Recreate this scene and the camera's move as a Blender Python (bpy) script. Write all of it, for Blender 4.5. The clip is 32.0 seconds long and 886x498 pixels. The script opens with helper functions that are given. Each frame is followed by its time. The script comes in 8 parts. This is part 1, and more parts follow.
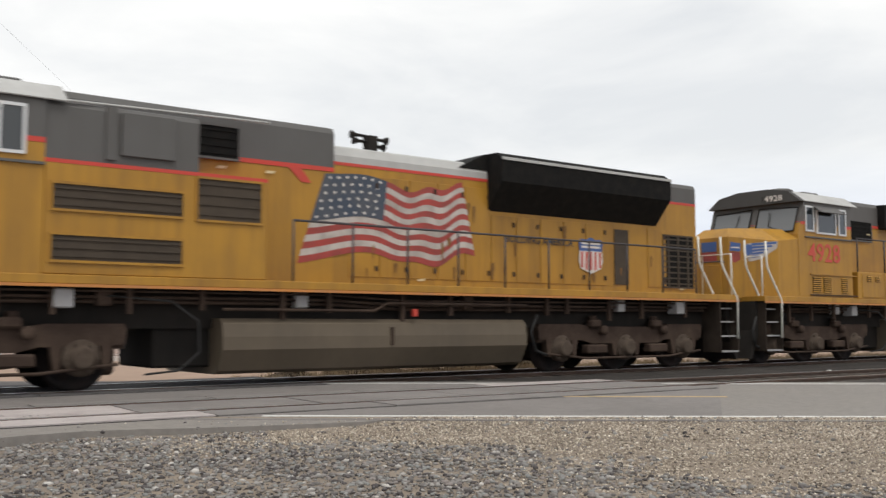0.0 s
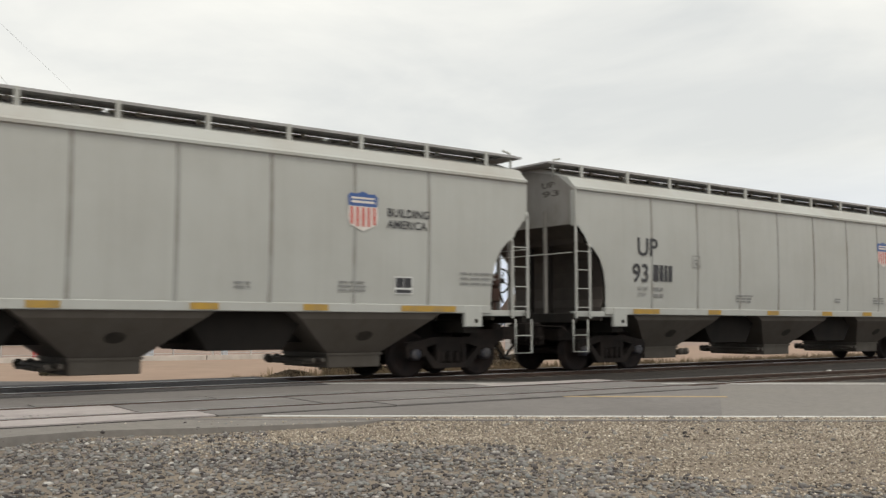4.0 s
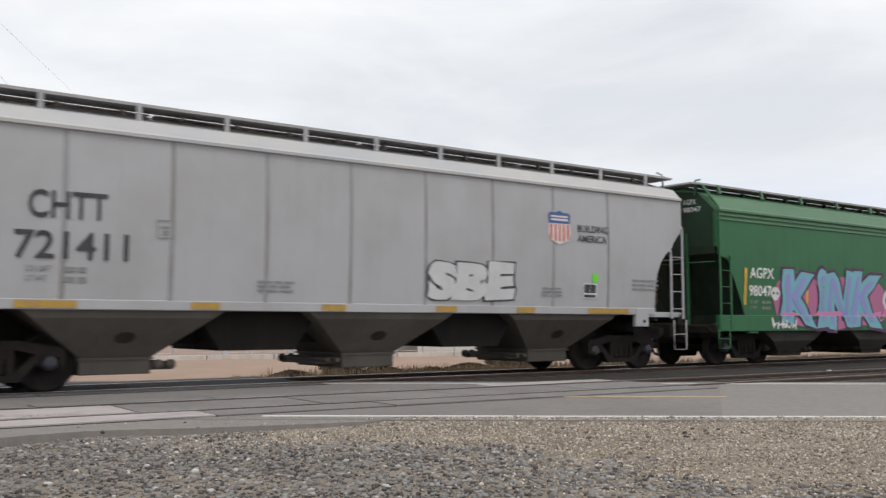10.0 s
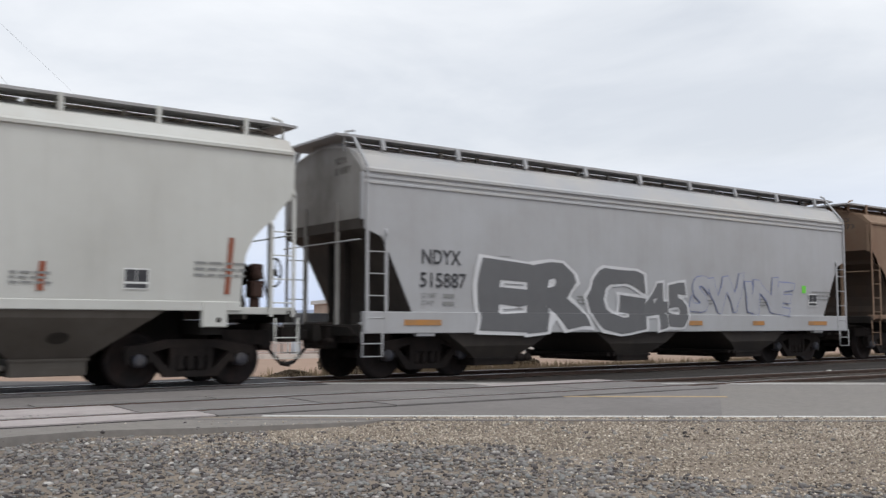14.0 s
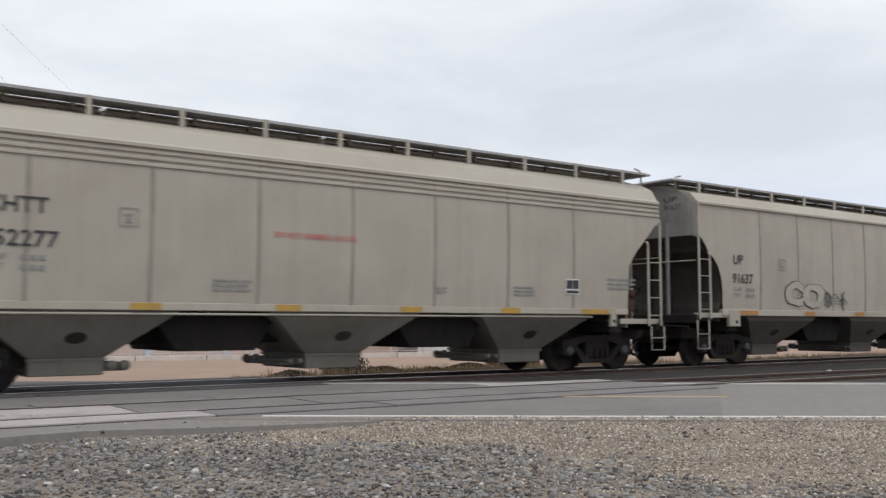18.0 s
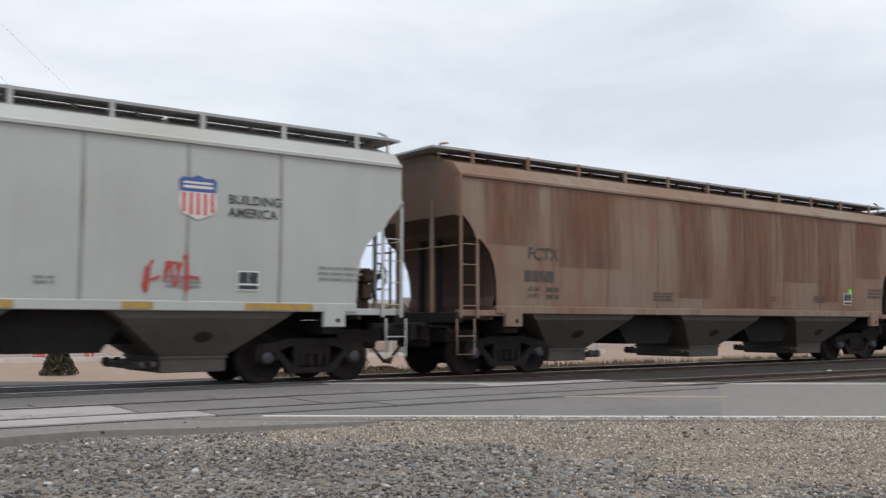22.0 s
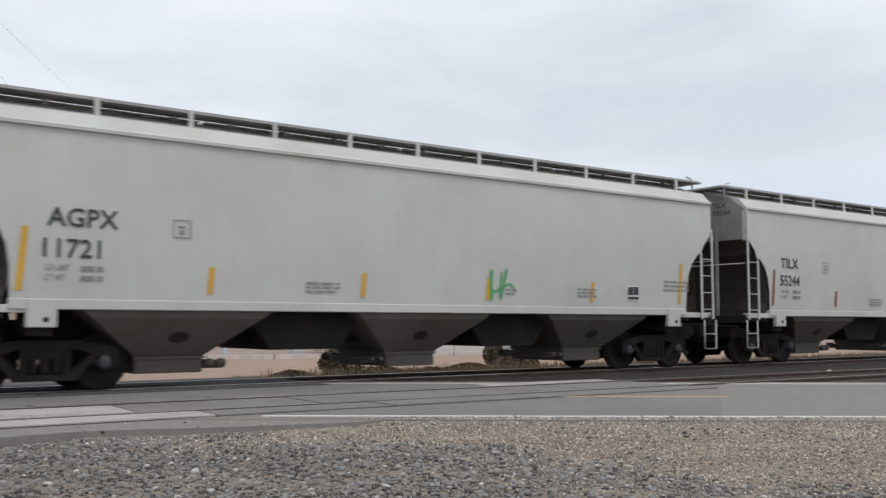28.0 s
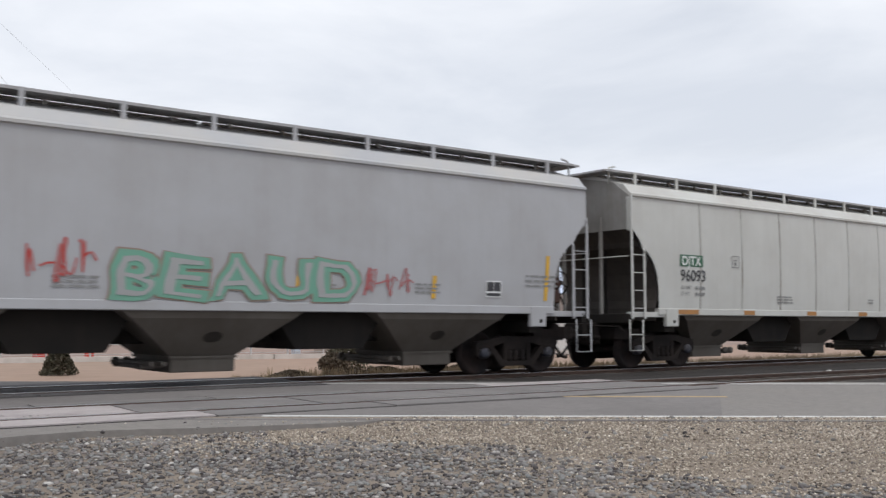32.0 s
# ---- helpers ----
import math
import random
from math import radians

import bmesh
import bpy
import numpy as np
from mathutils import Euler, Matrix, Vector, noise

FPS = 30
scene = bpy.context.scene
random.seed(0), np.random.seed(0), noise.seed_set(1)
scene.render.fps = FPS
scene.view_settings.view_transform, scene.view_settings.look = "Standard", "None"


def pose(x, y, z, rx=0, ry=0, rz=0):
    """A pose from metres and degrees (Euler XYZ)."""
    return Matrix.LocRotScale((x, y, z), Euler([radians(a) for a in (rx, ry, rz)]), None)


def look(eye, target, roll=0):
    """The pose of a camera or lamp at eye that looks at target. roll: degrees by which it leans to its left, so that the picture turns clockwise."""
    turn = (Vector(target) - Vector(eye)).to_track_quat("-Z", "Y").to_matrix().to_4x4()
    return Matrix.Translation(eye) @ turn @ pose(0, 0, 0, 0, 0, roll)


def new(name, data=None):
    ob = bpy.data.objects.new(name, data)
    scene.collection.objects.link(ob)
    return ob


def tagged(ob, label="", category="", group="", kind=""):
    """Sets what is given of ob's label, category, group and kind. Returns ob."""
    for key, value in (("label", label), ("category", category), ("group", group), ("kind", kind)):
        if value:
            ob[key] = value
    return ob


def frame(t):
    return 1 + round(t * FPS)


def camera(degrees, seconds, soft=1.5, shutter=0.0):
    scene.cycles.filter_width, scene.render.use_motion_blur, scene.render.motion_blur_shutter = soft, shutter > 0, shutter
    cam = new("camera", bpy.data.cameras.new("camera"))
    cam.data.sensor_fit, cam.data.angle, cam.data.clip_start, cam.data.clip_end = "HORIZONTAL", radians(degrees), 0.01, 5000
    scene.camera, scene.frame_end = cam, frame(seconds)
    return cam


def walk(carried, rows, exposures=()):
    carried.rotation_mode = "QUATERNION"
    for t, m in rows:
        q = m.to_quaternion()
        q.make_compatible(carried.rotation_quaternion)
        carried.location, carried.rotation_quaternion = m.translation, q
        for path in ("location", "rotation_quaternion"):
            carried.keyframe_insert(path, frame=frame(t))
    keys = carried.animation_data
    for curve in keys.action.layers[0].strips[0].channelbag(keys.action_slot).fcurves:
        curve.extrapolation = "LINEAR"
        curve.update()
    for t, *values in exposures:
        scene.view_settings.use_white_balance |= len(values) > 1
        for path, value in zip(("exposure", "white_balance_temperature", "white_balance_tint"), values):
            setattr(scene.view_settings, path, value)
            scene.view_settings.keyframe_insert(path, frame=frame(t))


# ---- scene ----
cam = camera(49.68, 32.0, soft=1.4, shutter=0.12)
EYE = (0.0, -16.49, 1.04)
CAM_POSE = pose(*EYE, 94.535, 0, -36.857)
walk(cam, [(0.0, CAM_POSE), (32.0, CAM_POSE)],
     exposures=[(0.0, 0.08, 6700, 8), (1.0, 0.14, 6700, 6), (2.0, -0.01, 6850, 6), (3.5, -0.04, 6950, 6), (6.0, -0.06, 6850, 5), (8.5, -0.07, 6750, 7),
                (10.0, 0.0, 6500, 9), (10.6, 0.10, 6450, 9), (11.0, 0.08, 6450, 9), (12.0, -0.14, 6400, 10), (14.0, -0.06, 6300, 9), (15.2, 0.09, 6350, 9), (18.0, -0.08, 6300, 9), (19.0, 0.0, 6250, 9), (19.7, 0.12, 6200, 9), (20.0, 0.06, 6200, 9),
                (21.0, -0.20, 6150, 7), (22.0, -0.06, 6200, 8), (22.5, 0.09, 6250, 8), (23.0, 0.08, 6250, 8), (24.0, -0.04, 6250, 8), (25.0, 0.13, 6350, 8), (28.0, -0.13, 6200, 9),
                (30.0, -0.04, 6250, 10), (31.0, 0.18, 6350, 9), (32.0, -0.05, 6250, 10)])


# ---- world and light: a bright overcast sky ----
world = bpy.data.worlds.new("overcast_sky")
scene.world = world
world.use_nodes = True
wt = world.node_tree
wt.nodes.clear()


def wnode(kind, **values):
    n = wt.nodes.new(kind)
    for key, v in values.items():
        n.inputs[key].default_value = v
    return n


SUN_EL, SUN_ROT = radians(48), radians(200)
sky = wt.nodes.new("ShaderNodeTexSky")
sky.sky_type, sky.sun_disc, sky.sun_elevation, sky.sun_rotation = "NISHITA", False, SUN_EL, SUN_ROT
sky.air_density, sky.dust_density = 1.0, 2.5
coord = wt.nodes.new("ShaderNodeTexCoord")
stretch = wt.nodes.new("ShaderNodeMapping")
stretch.inputs["Scale"].default_value = (2.2, 2.2, 7.0)
cloud = wnode("ShaderNodeTexNoise", Scale=1.15, Detail=6.0, Roughness=0.55, Distortion=0.3)
ramp = wt.nodes.new("ShaderNodeValToRGB")
ramp.color_ramp.elements[0].position, ramp.color_ramp.elements[0].color = 0.32, (0.70, 0.72, 0.76, 1)
ramp.color_ramp.elements[1].position, ramp.color_ramp.elements[1].color = 0.66, (0.93, 0.93, 0.94, 1)
split = wt.nodes.new("ShaderNodeSeparateXYZ")
low = wt.nodes.new("ShaderNodeMapRange")
low.inputs["From Min"].default_value, low.inputs["From Max"].default_value = 0.0, 0.17
low.inputs["To Min"].default_value, low.inputs["To Max"].default_value = 0.0, 1.0
haze = wt.nodes.new("ShaderNodeMix")
haze.data_type = "RGBA"
haze.inputs["A"].default_value = (0.62, 0.70, 0.90, 1)
thin = wt.nodes.new("ShaderNodeMix")
thin.data_type = "RGBA"
thin.inputs["Factor"].default_value = 0.92
gain = wt.nodes.new("ShaderNodeVectorMath")
gain.operation = "SCALE"
gain.inputs["Scale"].default_value = 0.1
back = wnode("ShaderNodeBackground", Strength=1.13)
wout = wt.nodes.new("ShaderNodeOutputWorld")
wt.links.new(coord.outputs["Generated"], stretch.inputs["Vector"])
wt.links.new(stretch.outputs["Vector"], cloud.inputs["Vector"])
wt.links.new(cloud.outputs["Fac"], ramp.inputs["Fac"])
wt.links.new(coord.outputs["Generated"], split.inputs["Vector"])
wt.links.new(split.outputs["Z"], low.inputs["Value"])
wt.links.new(low.outputs["Result"], haze.inputs["Factor"])
wt.links.new(ramp.outputs["Color"], haze.inputs["B"])
wt.links.new(sky.outputs["Color"], gain.inputs[0])
wt.links.new(gain.outputs["Vector"], thin.inputs["A"])
wt.links.new(haze.outputs["Result"], thin.inputs["B"])
wt.links.new(thin.outputs["Result"], back.inputs["Color"])
wt.links.new(back.outputs["Background"], wout.inputs["Surface"])

sun = new("sun", bpy.data.lights.new("sun", "SUN"))
sun.data.energy, sun.data.angle, sun.data.color = 1.5, radians(25), (1.0, 0.97, 0.93)
sun.matrix_basis = look((0, 0, 50), (8, 30, -12))


# ---- materials ----
def mat(name, base, rough=0.6, metal=0.0, dirt=None, dirt_amount=0.35, scale=1.5, streak=0.0, grain=0.0, bump=0.0,
        bump_scale=40.0, vary=0.0, specular=0.4):
    """A painted, rusted or mineral surface: base colour, patches and vertical streaks of dirt, fine grain and relief."""
    m = bpy.data.materials.new(name)
    m.use_nodes = True
    nt = m.node_tree
    b = nt.nodes["Principled BSDF"]
    b.inputs["Base Color"].default_value = (*base, 1)
    b.inputs["Roughness"].default_value = rough
    b.inputs["Metallic"].default_value = metal
    b.inputs["Specular IOR Level"].default_value = specular
    tc = nt.nodes.new("ShaderNodeTexCoord")
    out = None

    def mixed(colour_a, colour_b, fac):
        x = nt.nodes.new("ShaderNodeMix")
        x.data_type = "RGBA"
        for key, c in (("A", colour_a), ("B", colour_b)):
            if isinstance(c, tuple):
                x.inputs[key].default_value = (*c, 1)
            else:
                nt.links.new(c, x.inputs[key])
        nt.links.new(fac, x.inputs["Factor"])
        return x.outputs["Result"]

    def noise_fac(sx, sy, sz, size, lo, hi, top, detail=5.0):
        mp = nt.nodes.new("ShaderNodeMapping")
        mp.inputs["Scale"].default_value = (sx, sy, sz)
        nt.links.new(tc.outputs["Object"], mp.inputs["Vector"])
        oi = nt.nodes.new("ShaderNodeObjectInfo")
        sh = nt.nodes.new("ShaderNodeVectorMath")
        sh.operation = "MULTIPLY_ADD"
        nt.links.new(oi.outputs["Random"], sh.inputs[0])
        sh.inputs[1].default_value = (37.0, 11.0, 5.0)
        nt.links.new(mp.outputs["Vector"], sh.inputs[2])
        n = nt.nodes.new("ShaderNodeTexNoise")
        n.inputs["Scale"].default_value, n.inputs["Detail"].default_value = size, detail
        n.inputs["Roughness"].default_value = 0.6
        nt.links.new(sh.outputs["Vector"], n.inputs["Vector"])
        r = nt.nodes.new("ShaderNodeMapRange")
        r.inputs["From Min"].default_value, r.inputs["From Max"].default_value = lo, hi
        r.inputs["To Max"].default_value = top
        nt.links.new(n.outputs["Fac"], r.inputs["Value"])
        return r.outputs["Result"], n

    colour = base
    if dirt:
        f, _ = noise_fac(1, 1, 1, scale, 0.40, 0.75, dirt_amount)
        colour = mixed(colour, dirt, f)
        if streak:
            f, _ = noise_fac(2.2, 2.2, 0.16, 2.0, 0.46, 0.78, streak, 6.0)
            colour = mixed(colour, dirt, f)
    if grain:
        f, _ = noise_fac(1, 1, 1, scale * 18, 0.3, 0.7, grain, 3.0)
        colour = mixed(colour, tuple(c * 0.45 for c in base), f)
    if vary:
        oi = nt.nodes.new("ShaderNodeObjectInfo")
        geo = nt.nodes.new("ShaderNodeNewGeometry")
        add = nt.nodes.new("ShaderNodeMath")
        add.operation = "ADD"
        nt.links.new(oi.outputs["Random"], add.inputs[0])
        nt.links.new(geo.outputs["Random Per Island"], add.inputs[1])
        r = nt.nodes.new("ShaderNodeMapRange")
        r.inputs["From Max"].default_value = 2.0
        r.inputs["To Max"].default_value = vary
        nt.links.new(add.outputs[0], r.inputs["Value"])
        colour = mixed(colour, tuple(c * 0.3 for c in base), r.outputs["Result"])
    if not isinstance(colour, tuple):
        nt.links.new(colour, b.inputs["Base Color"])
    if bump:
        _, n = noise_fac(1, 1, 1, bump_scale, 0, 1, 1, 4.0)
        bp = nt.nodes.new("ShaderNodeBump")
        bp.inputs["Strength"].default_value, bp.inputs["Distance"].default_value = bump, 0.01
        nt.links.new(n.outputs["Fac"], bp.inputs["Height"])
        nt.links.new(bp.outputs["Normal"], b.inputs["Normal"])
    return m


M = {}
GRIME = (0.17, 0.145, 0.115)
RUSTY = (0.20, 0.085, 0.04)


def paint(name, base, dirt=GRIME, amount=0.3, streak=0.3, rough=0.5, scale=0.6):
    """Weathered car paint, and the grubbier paint of the welded straps that hold dirt."""
    if name not in M:
        M[name + "_roof"] = mat(name + "_roof", base, rough, 0.0, tuple(0.5 * c + 0.5 * d for c, d in zip(base, (0.62, 0.55, 0.42) if "cool" in name or "dull" in name else (0.24, 0.17, 0.12))), 0.75, 0.45, 0.0, 0.0, 0.06, 3.0)
        M[name + "_seam"] = mat(name + "_seam", tuple((0.84 if min(base) > 0.45 else 0.72) * c for c in base), rough, 0.0, dirt, 0.8, 1.5, 0.3)
        M[name] = mat(name, base, rough, 0.0, dirt, amount, scale, streak, 0.0, 0.06, 3.0)
    return M[name]


paint("white_paint", (0.516, 0.516, 0.486), amount=0.2, streak=0.08)
paint("pale_grey_paint", (0.416, 0.421, 0.399), amount=0.2, streak=0.1)
paint("cool_grey_paint", (0.385, 0.388, 0.40), amount=0.26, streak=0.1)
paint("dull_grey_paint", (0.335, 0.326, 0.318), amount=0.35, streak=0.25)
paint("warm_grey_paint", (0.50, 0.485, 0.43), amount=0.3, streak=0.18)
paint("cream_grey_paint", (0.475, 0.455, 0.40), amount=0.3, streak=0.2)
paint("rust_red_paint", (0.235, 0.18, 0.135), (0.185, 0.082, 0.05), 0.95, 0.95, 0.8, 0.28)
paint("tan_grey_paint", (0.38, 0.347, 0.29), amount=0.32, streak=0.2)
paint("dusty_grey_paint", (0.42, 0.41, 0.35), (0.22, 0.12, 0.06), 0.55, 0.45, 0.7)
paint("green_paint", (0.024, 0.128, 0.046), (0.02, 0.07, 0.04), 0.4, 0.3)
paint("green_roof", (0.085, 0.175, 0.095), (0.05, 0.12, 0.075), 0.5, 0.3)
paint("red_brown_paint", (0.178, 0.0382, 0.0255), (0.10, 0.03, 0.022), 0.5, 0.35, 0.65)
paint("rust_brown_paint", (0.235, 0.165, 0.112), (0.16, 0.085, 0.055), 0.75, 0.6, 0.8)
paint("rust_tan_paint", (0.33, 0.24, 0.16), (0.24, 0.09, 0.04), 0.9, 0.7, 0.75)
paint("rusted_white_paint", (0.43, 0.42, 0.385), (0.28, 0.17, 0.11), 0.4, 0.2, 0.65)
paint("orange_paint", (0.589, 0.304, 0.0855), (0.20, 0.06, 0.03), 0.45, 0.75, 0.6)
paint("loco_yellow", (0.395, 0.202, 0.024), (0.135, 0.068, 0.022), 0.46, 0.5, 0.5)
paint("loco_grey", (0.10, 0.097, 0.095), (0.07, 0.065, 0.06), 0.5, 0.3, 0.6)
paint("roof_grey", (0.055, 0.054, 0.052), (0.035, 0.032, 0.03), 0.5, 0.2, 0.7)
paint("loco_red", (0.55, 0.05, 0.035), (0.25, 0.08, 0.05), 0.3, 0.2)
M["green_end"] = mat("sooty_green_end", (0.018, 0.052, 0.026), 0.8, 0.0, (0.02, 0.022, 0.018), 0.8, 1.2, 0.4)
M["black"] = mat("black_steel", (0.015, 0.0135, 0.0125), 0.85, 0.0, (0.036, 0.029, 0.024), 0.5, 1.2, 0.3, specular=0.2)
M["frame"] = mat("grimy_truck_steel", (0.019, 0.016, 0.0152), 0.85, 0.0, (0.048, 0.036, 0.03), 0.6, 2.5, 0.0, 0.3, 0.3, 30, specular=0.15)
M["loco_frame"] = mat("dusty_loco_truck", (0.05, 0.034, 0.027), 0.88, 0.0, (0.125, 0.088, 0.066), 0.6, 2.0, 0.0, 0.3, 0.3, 30, specular=0.15)
M["journal"] = mat("dusty_journal_box", (0.075, 0.056, 0.044), 0.85, 0.0, (0.14, 0.11, 0.085), 0.6, 5.0, 0.0, 0.3, 0.3, 40, specular=0.15)
M["loco_steps"] = mat("sooty_step_plate", (0.034, 0.026, 0.021), 0.85, 0.0, (0.07, 0.052, 0.04), 0.6, 2.0, 0.3, specular=0.15)
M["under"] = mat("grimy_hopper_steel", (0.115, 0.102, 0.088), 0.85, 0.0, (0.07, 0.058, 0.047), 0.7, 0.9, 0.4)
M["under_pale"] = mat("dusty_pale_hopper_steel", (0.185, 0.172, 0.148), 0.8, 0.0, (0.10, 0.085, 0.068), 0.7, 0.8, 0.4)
M["under_dark"] = mat("dark_hopper_steel", (0.034, 0.029, 0.026), 0.85, 0.0, (0.07, 0.057, 0.047), 0.6, 0.9, 0.3)
M["port"] = mat("oily_port_cover", (0.022, 0.018, 0.015), 0.7, 0.0, (0.06, 0.05, 0.04), 0.5, 5.0)
# slope sheets of pale cars: the shadow under the end is in the colour
M["end_shade"] = mat("shaded_slope_sheet", (0.045, 0.038, 0.033), 0.85, 0.0, (0.085, 0.072, 0.06), 0.6, 1.1, 0.4)
M["dim_end_dust"] = mat("shaded_dusty_slope_sheet", (0.12, 0.11, 0.095), 0.85, 0.0, (0.055, 0.047, 0.04), 0.7, 0.9, 0.5)
M["end_pale"] = mat("pale_dusty_end_web", (0.27, 0.255, 0.225), 0.8, 0.0, (0.10, 0.085, 0.07), 0.7, 0.9, 0.4)
M["tank"] = mat("dusty_fuel_tank", (0.088, 0.069, 0.049), 0.65, 0.0, (0.135, 0.105, 0.072), 0.6, 0.8, 0.3)
M["wheel"] = mat("dark_wheel_steel", (0.021, 0.018, 0.018), 0.75, 0.2, (0.055, 0.036, 0.03), 0.6, 3.0, specular=0.15)
M["bearing"] = mat("bearing_cap", (0.042, 0.045, 0.06), 0.55, 0.2, GRIME, 0.4, 6.0)
M["galvanised"] = mat("galvanised_walkway", (0.36, 0.355, 0.36), 0.6, 0.1, (0.20, 0.185, 0.17), 0.5, 2.0)
M["yellow_tape"] = mat("yellow_reflector", (0.62, 0.36, 0.03), 0.5, 0.0, GRIME, 0.3, 3.0)
M["worn_yellow_tape"] = mat("grimy_yellow_reflector", (0.42, 0.255, 0.045), 0.6, 0.0, GRIME, 0.6, 4.0)
M["worn_orange_tape"] = mat("grimy_orange_reflector", (0.40, 0.19, 0.055), 0.6, 0.0, GRIME, 0.5, 4.0)
M["orange_tape"] = mat("orange_reflector", (0.50, 0.20, 0.05), 0.5, 0.0, GRIME, 0.35, 3.0)
M["red_tape"] = mat("brown_red_reflector", (0.25, 0.07, 0.035), 0.5, 0.0, GRIME, 0.35, 3.0)
M["ink"] = mat("black_lettering", (0.035, 0.035, 0.04), 0.6, 0.0, (0.2, 0.2, 0.2), 0.2, 4.0)
M["faded_ink"] = mat("faded_lettering", (0.22, 0.22, 0.215), 0.7)
M["dull_ink"] = mat("dull_dark_lettering", (0.075, 0.065, 0.06), 0.8)
M["red_ink"] = mat("red_lettering", (0.46, 0.15, 0.13), 0.7)
M["white_ink"] = mat("white_lettering", (0.75, 0.76, 0.74), 0.6, 0.0, GRIME, 0.2, 4.0)
M["loco_number"] = mat("red_numerals", (0.50, 0.055, 0.045), 0.55, 0.0, (0.40, 0.16, 0.06), 0.35, 4.0)
M["blue"] = mat("blue_paint", (0.045, 0.10, 0.28), 0.5, 0.0, GRIME, 0.2, 3.0)
M["flag_white"] = mat("off_white_paint", (0.66, 0.62, 0.58), 0.55, 0.0, GRIME, 0.25, 2.0)
M["flag_red"] = mat("flag_red_paint", (0.52, 0.06, 0.045), 0.55, 0.0, GRIME, 0.25, 2.0)
M["glass"] = mat("dark_cab_glass", (0.02, 0.025, 0.03), 0.05, 0.0, specular=0.8)
M["window_frame"] = mat("aluminium_frame", (0.62, 0.62, 0.62), 0.4, 0.6)
M["grille"] = mat("black_grille", (0.009, 0.009, 0.009), 0.85, 0.0, (0.028, 0.024, 0.02), 0.5, 5.0, 0.0, 0.4, 0.5, 60, specular=0.15)
M["mesh_screen"] = mat("dusty_screen", (0.07, 0.052, 0.036), 0.75, 0.0, (0.03, 0.022, 0.016), 0.6, 3.0, 0.0, 0.5, 0.6, 90)
M["handrail"] = mat("dark_handrail", (0.05, 0.045, 0.05), 0.55)
M["white_rail"] = mat("white_handrail", (0.72, 0.71, 0.66), 0.5, 0.0, GRIME, 0.3, 3.0)
M["rubber"] = mat("rubber_hose", (0.02, 0.02, 0.02), 0.7)
M["rail_head"] = mat("shiny_rail_head", (0.55, 0.53, 0.52), 0.28, 0.9)
M["rail_web"] = mat("rusted_rail", (0.10, 0.065, 0.05), 0.85, 0.0, (0.05, 0.035, 0.03), 0.6, 4.0)
M["tie"] = mat("weathered_tie", (0.075, 0.062, 0.052), 0.9, 0.0, (0.15, 0.13, 0.11), 0.6, 3.0, 0.0, 0.4, 0.5, 30, 0.4)
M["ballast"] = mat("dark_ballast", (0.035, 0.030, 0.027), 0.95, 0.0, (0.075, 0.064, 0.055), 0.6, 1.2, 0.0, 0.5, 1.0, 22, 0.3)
M["asphalt"] = mat("worn_asphalt", (0.215, 0.198, 0.189), 0.92, 0.0, (0.145, 0.132, 0.124), 0.7, 0.35, 0.0, 0.35, 0.4, 60)
M["fresh_asphalt"] = mat("patched_asphalt", (0.23, 0.212, 0.197), 0.92, 0.0, (0.255, 0.235, 0.21), 0.7, 0.5, 0.0, 0.35, 0.4, 60)
M["panel"] = mat("concrete_panel", (0.235, 0.218, 0.21), 0.85, 0.0, (0.125, 0.114, 0.108), 0.6, 0.9, 0.0, 0.3, 0.4, 40, 0.25)
# main-track panels: the train's shadow is put into their colour
M["shadow_panel"] = mat("shadowed_crossing_panel", (0.115, 0.107, 0.108), 0.85, 0.0, (0.065, 0.06, 0.058), 0.6, 0.9, 0.0, 0.3, 0.4, 40, 0.25)
M["pale_panel"] = mat("pale_concrete", (0.45, 0.405, 0.395), 0.85, 0.0, (0.2, 0.17, 0.165), 0.6, 1.4, 0.0, 0.3, 0.4, 40)
M["gap"] = mat("rubber_joint", (0.03, 0.028, 0.027), 0.9)
M["road_white"] = mat("worn_white_line", (0.62, 0.61, 0.59), 0.8, 0.0, (0.2, 0.19, 0.18), 0.35, 5.0)
M["road_yellow"] = mat("worn_yellow_line", (0.50, 0.37, 0.20), 0.8, 0.0, (0.18, 0.16, 0.14), 0.5, 5.0)
M["fines"] = mat("gravel_fines", (0.27, 0.222, 0.175), 0.95, 0.0, (0.12, 0.10, 0.087), 0.7, 0.35, 0.0, 0.5, 1.0, 45)


def stones(name, ramp_stops):
    """Loose stones, each with a tone of its own."""
    m = mat(name, (0.2, 0.2, 0.2), 0.9, 0.0, None, 0, 6.0, 0.0, 0.0, 0.4, 40)
    nt = m.node_tree
    geo = nt.nodes.new("ShaderNodeNewGeometry")
    r = nt.nodes.new("ShaderNodeValToRGB")
    r.color_ramp.elements[0].position, r.color_ramp.elements[0].color = ramp_stops[0][0], (*ramp_stops[0][1], 1)
    r.color_ramp.elements[1].position, r.color_ramp.elements[1].color = ramp_stops[-1][0], (*ramp_stops[-1][1], 1)
    for at, c in ramp_stops[1:-1]:
        r.color_ramp.elements.new(at).color = (*c, 1)
    nt.links.new(geo.outputs["Random Per Island"], r.inputs["Fac"])
    nt.links.new(r.outputs["Color"], nt.nodes["Principled BSDF"].inputs["Base Color"])
    return m


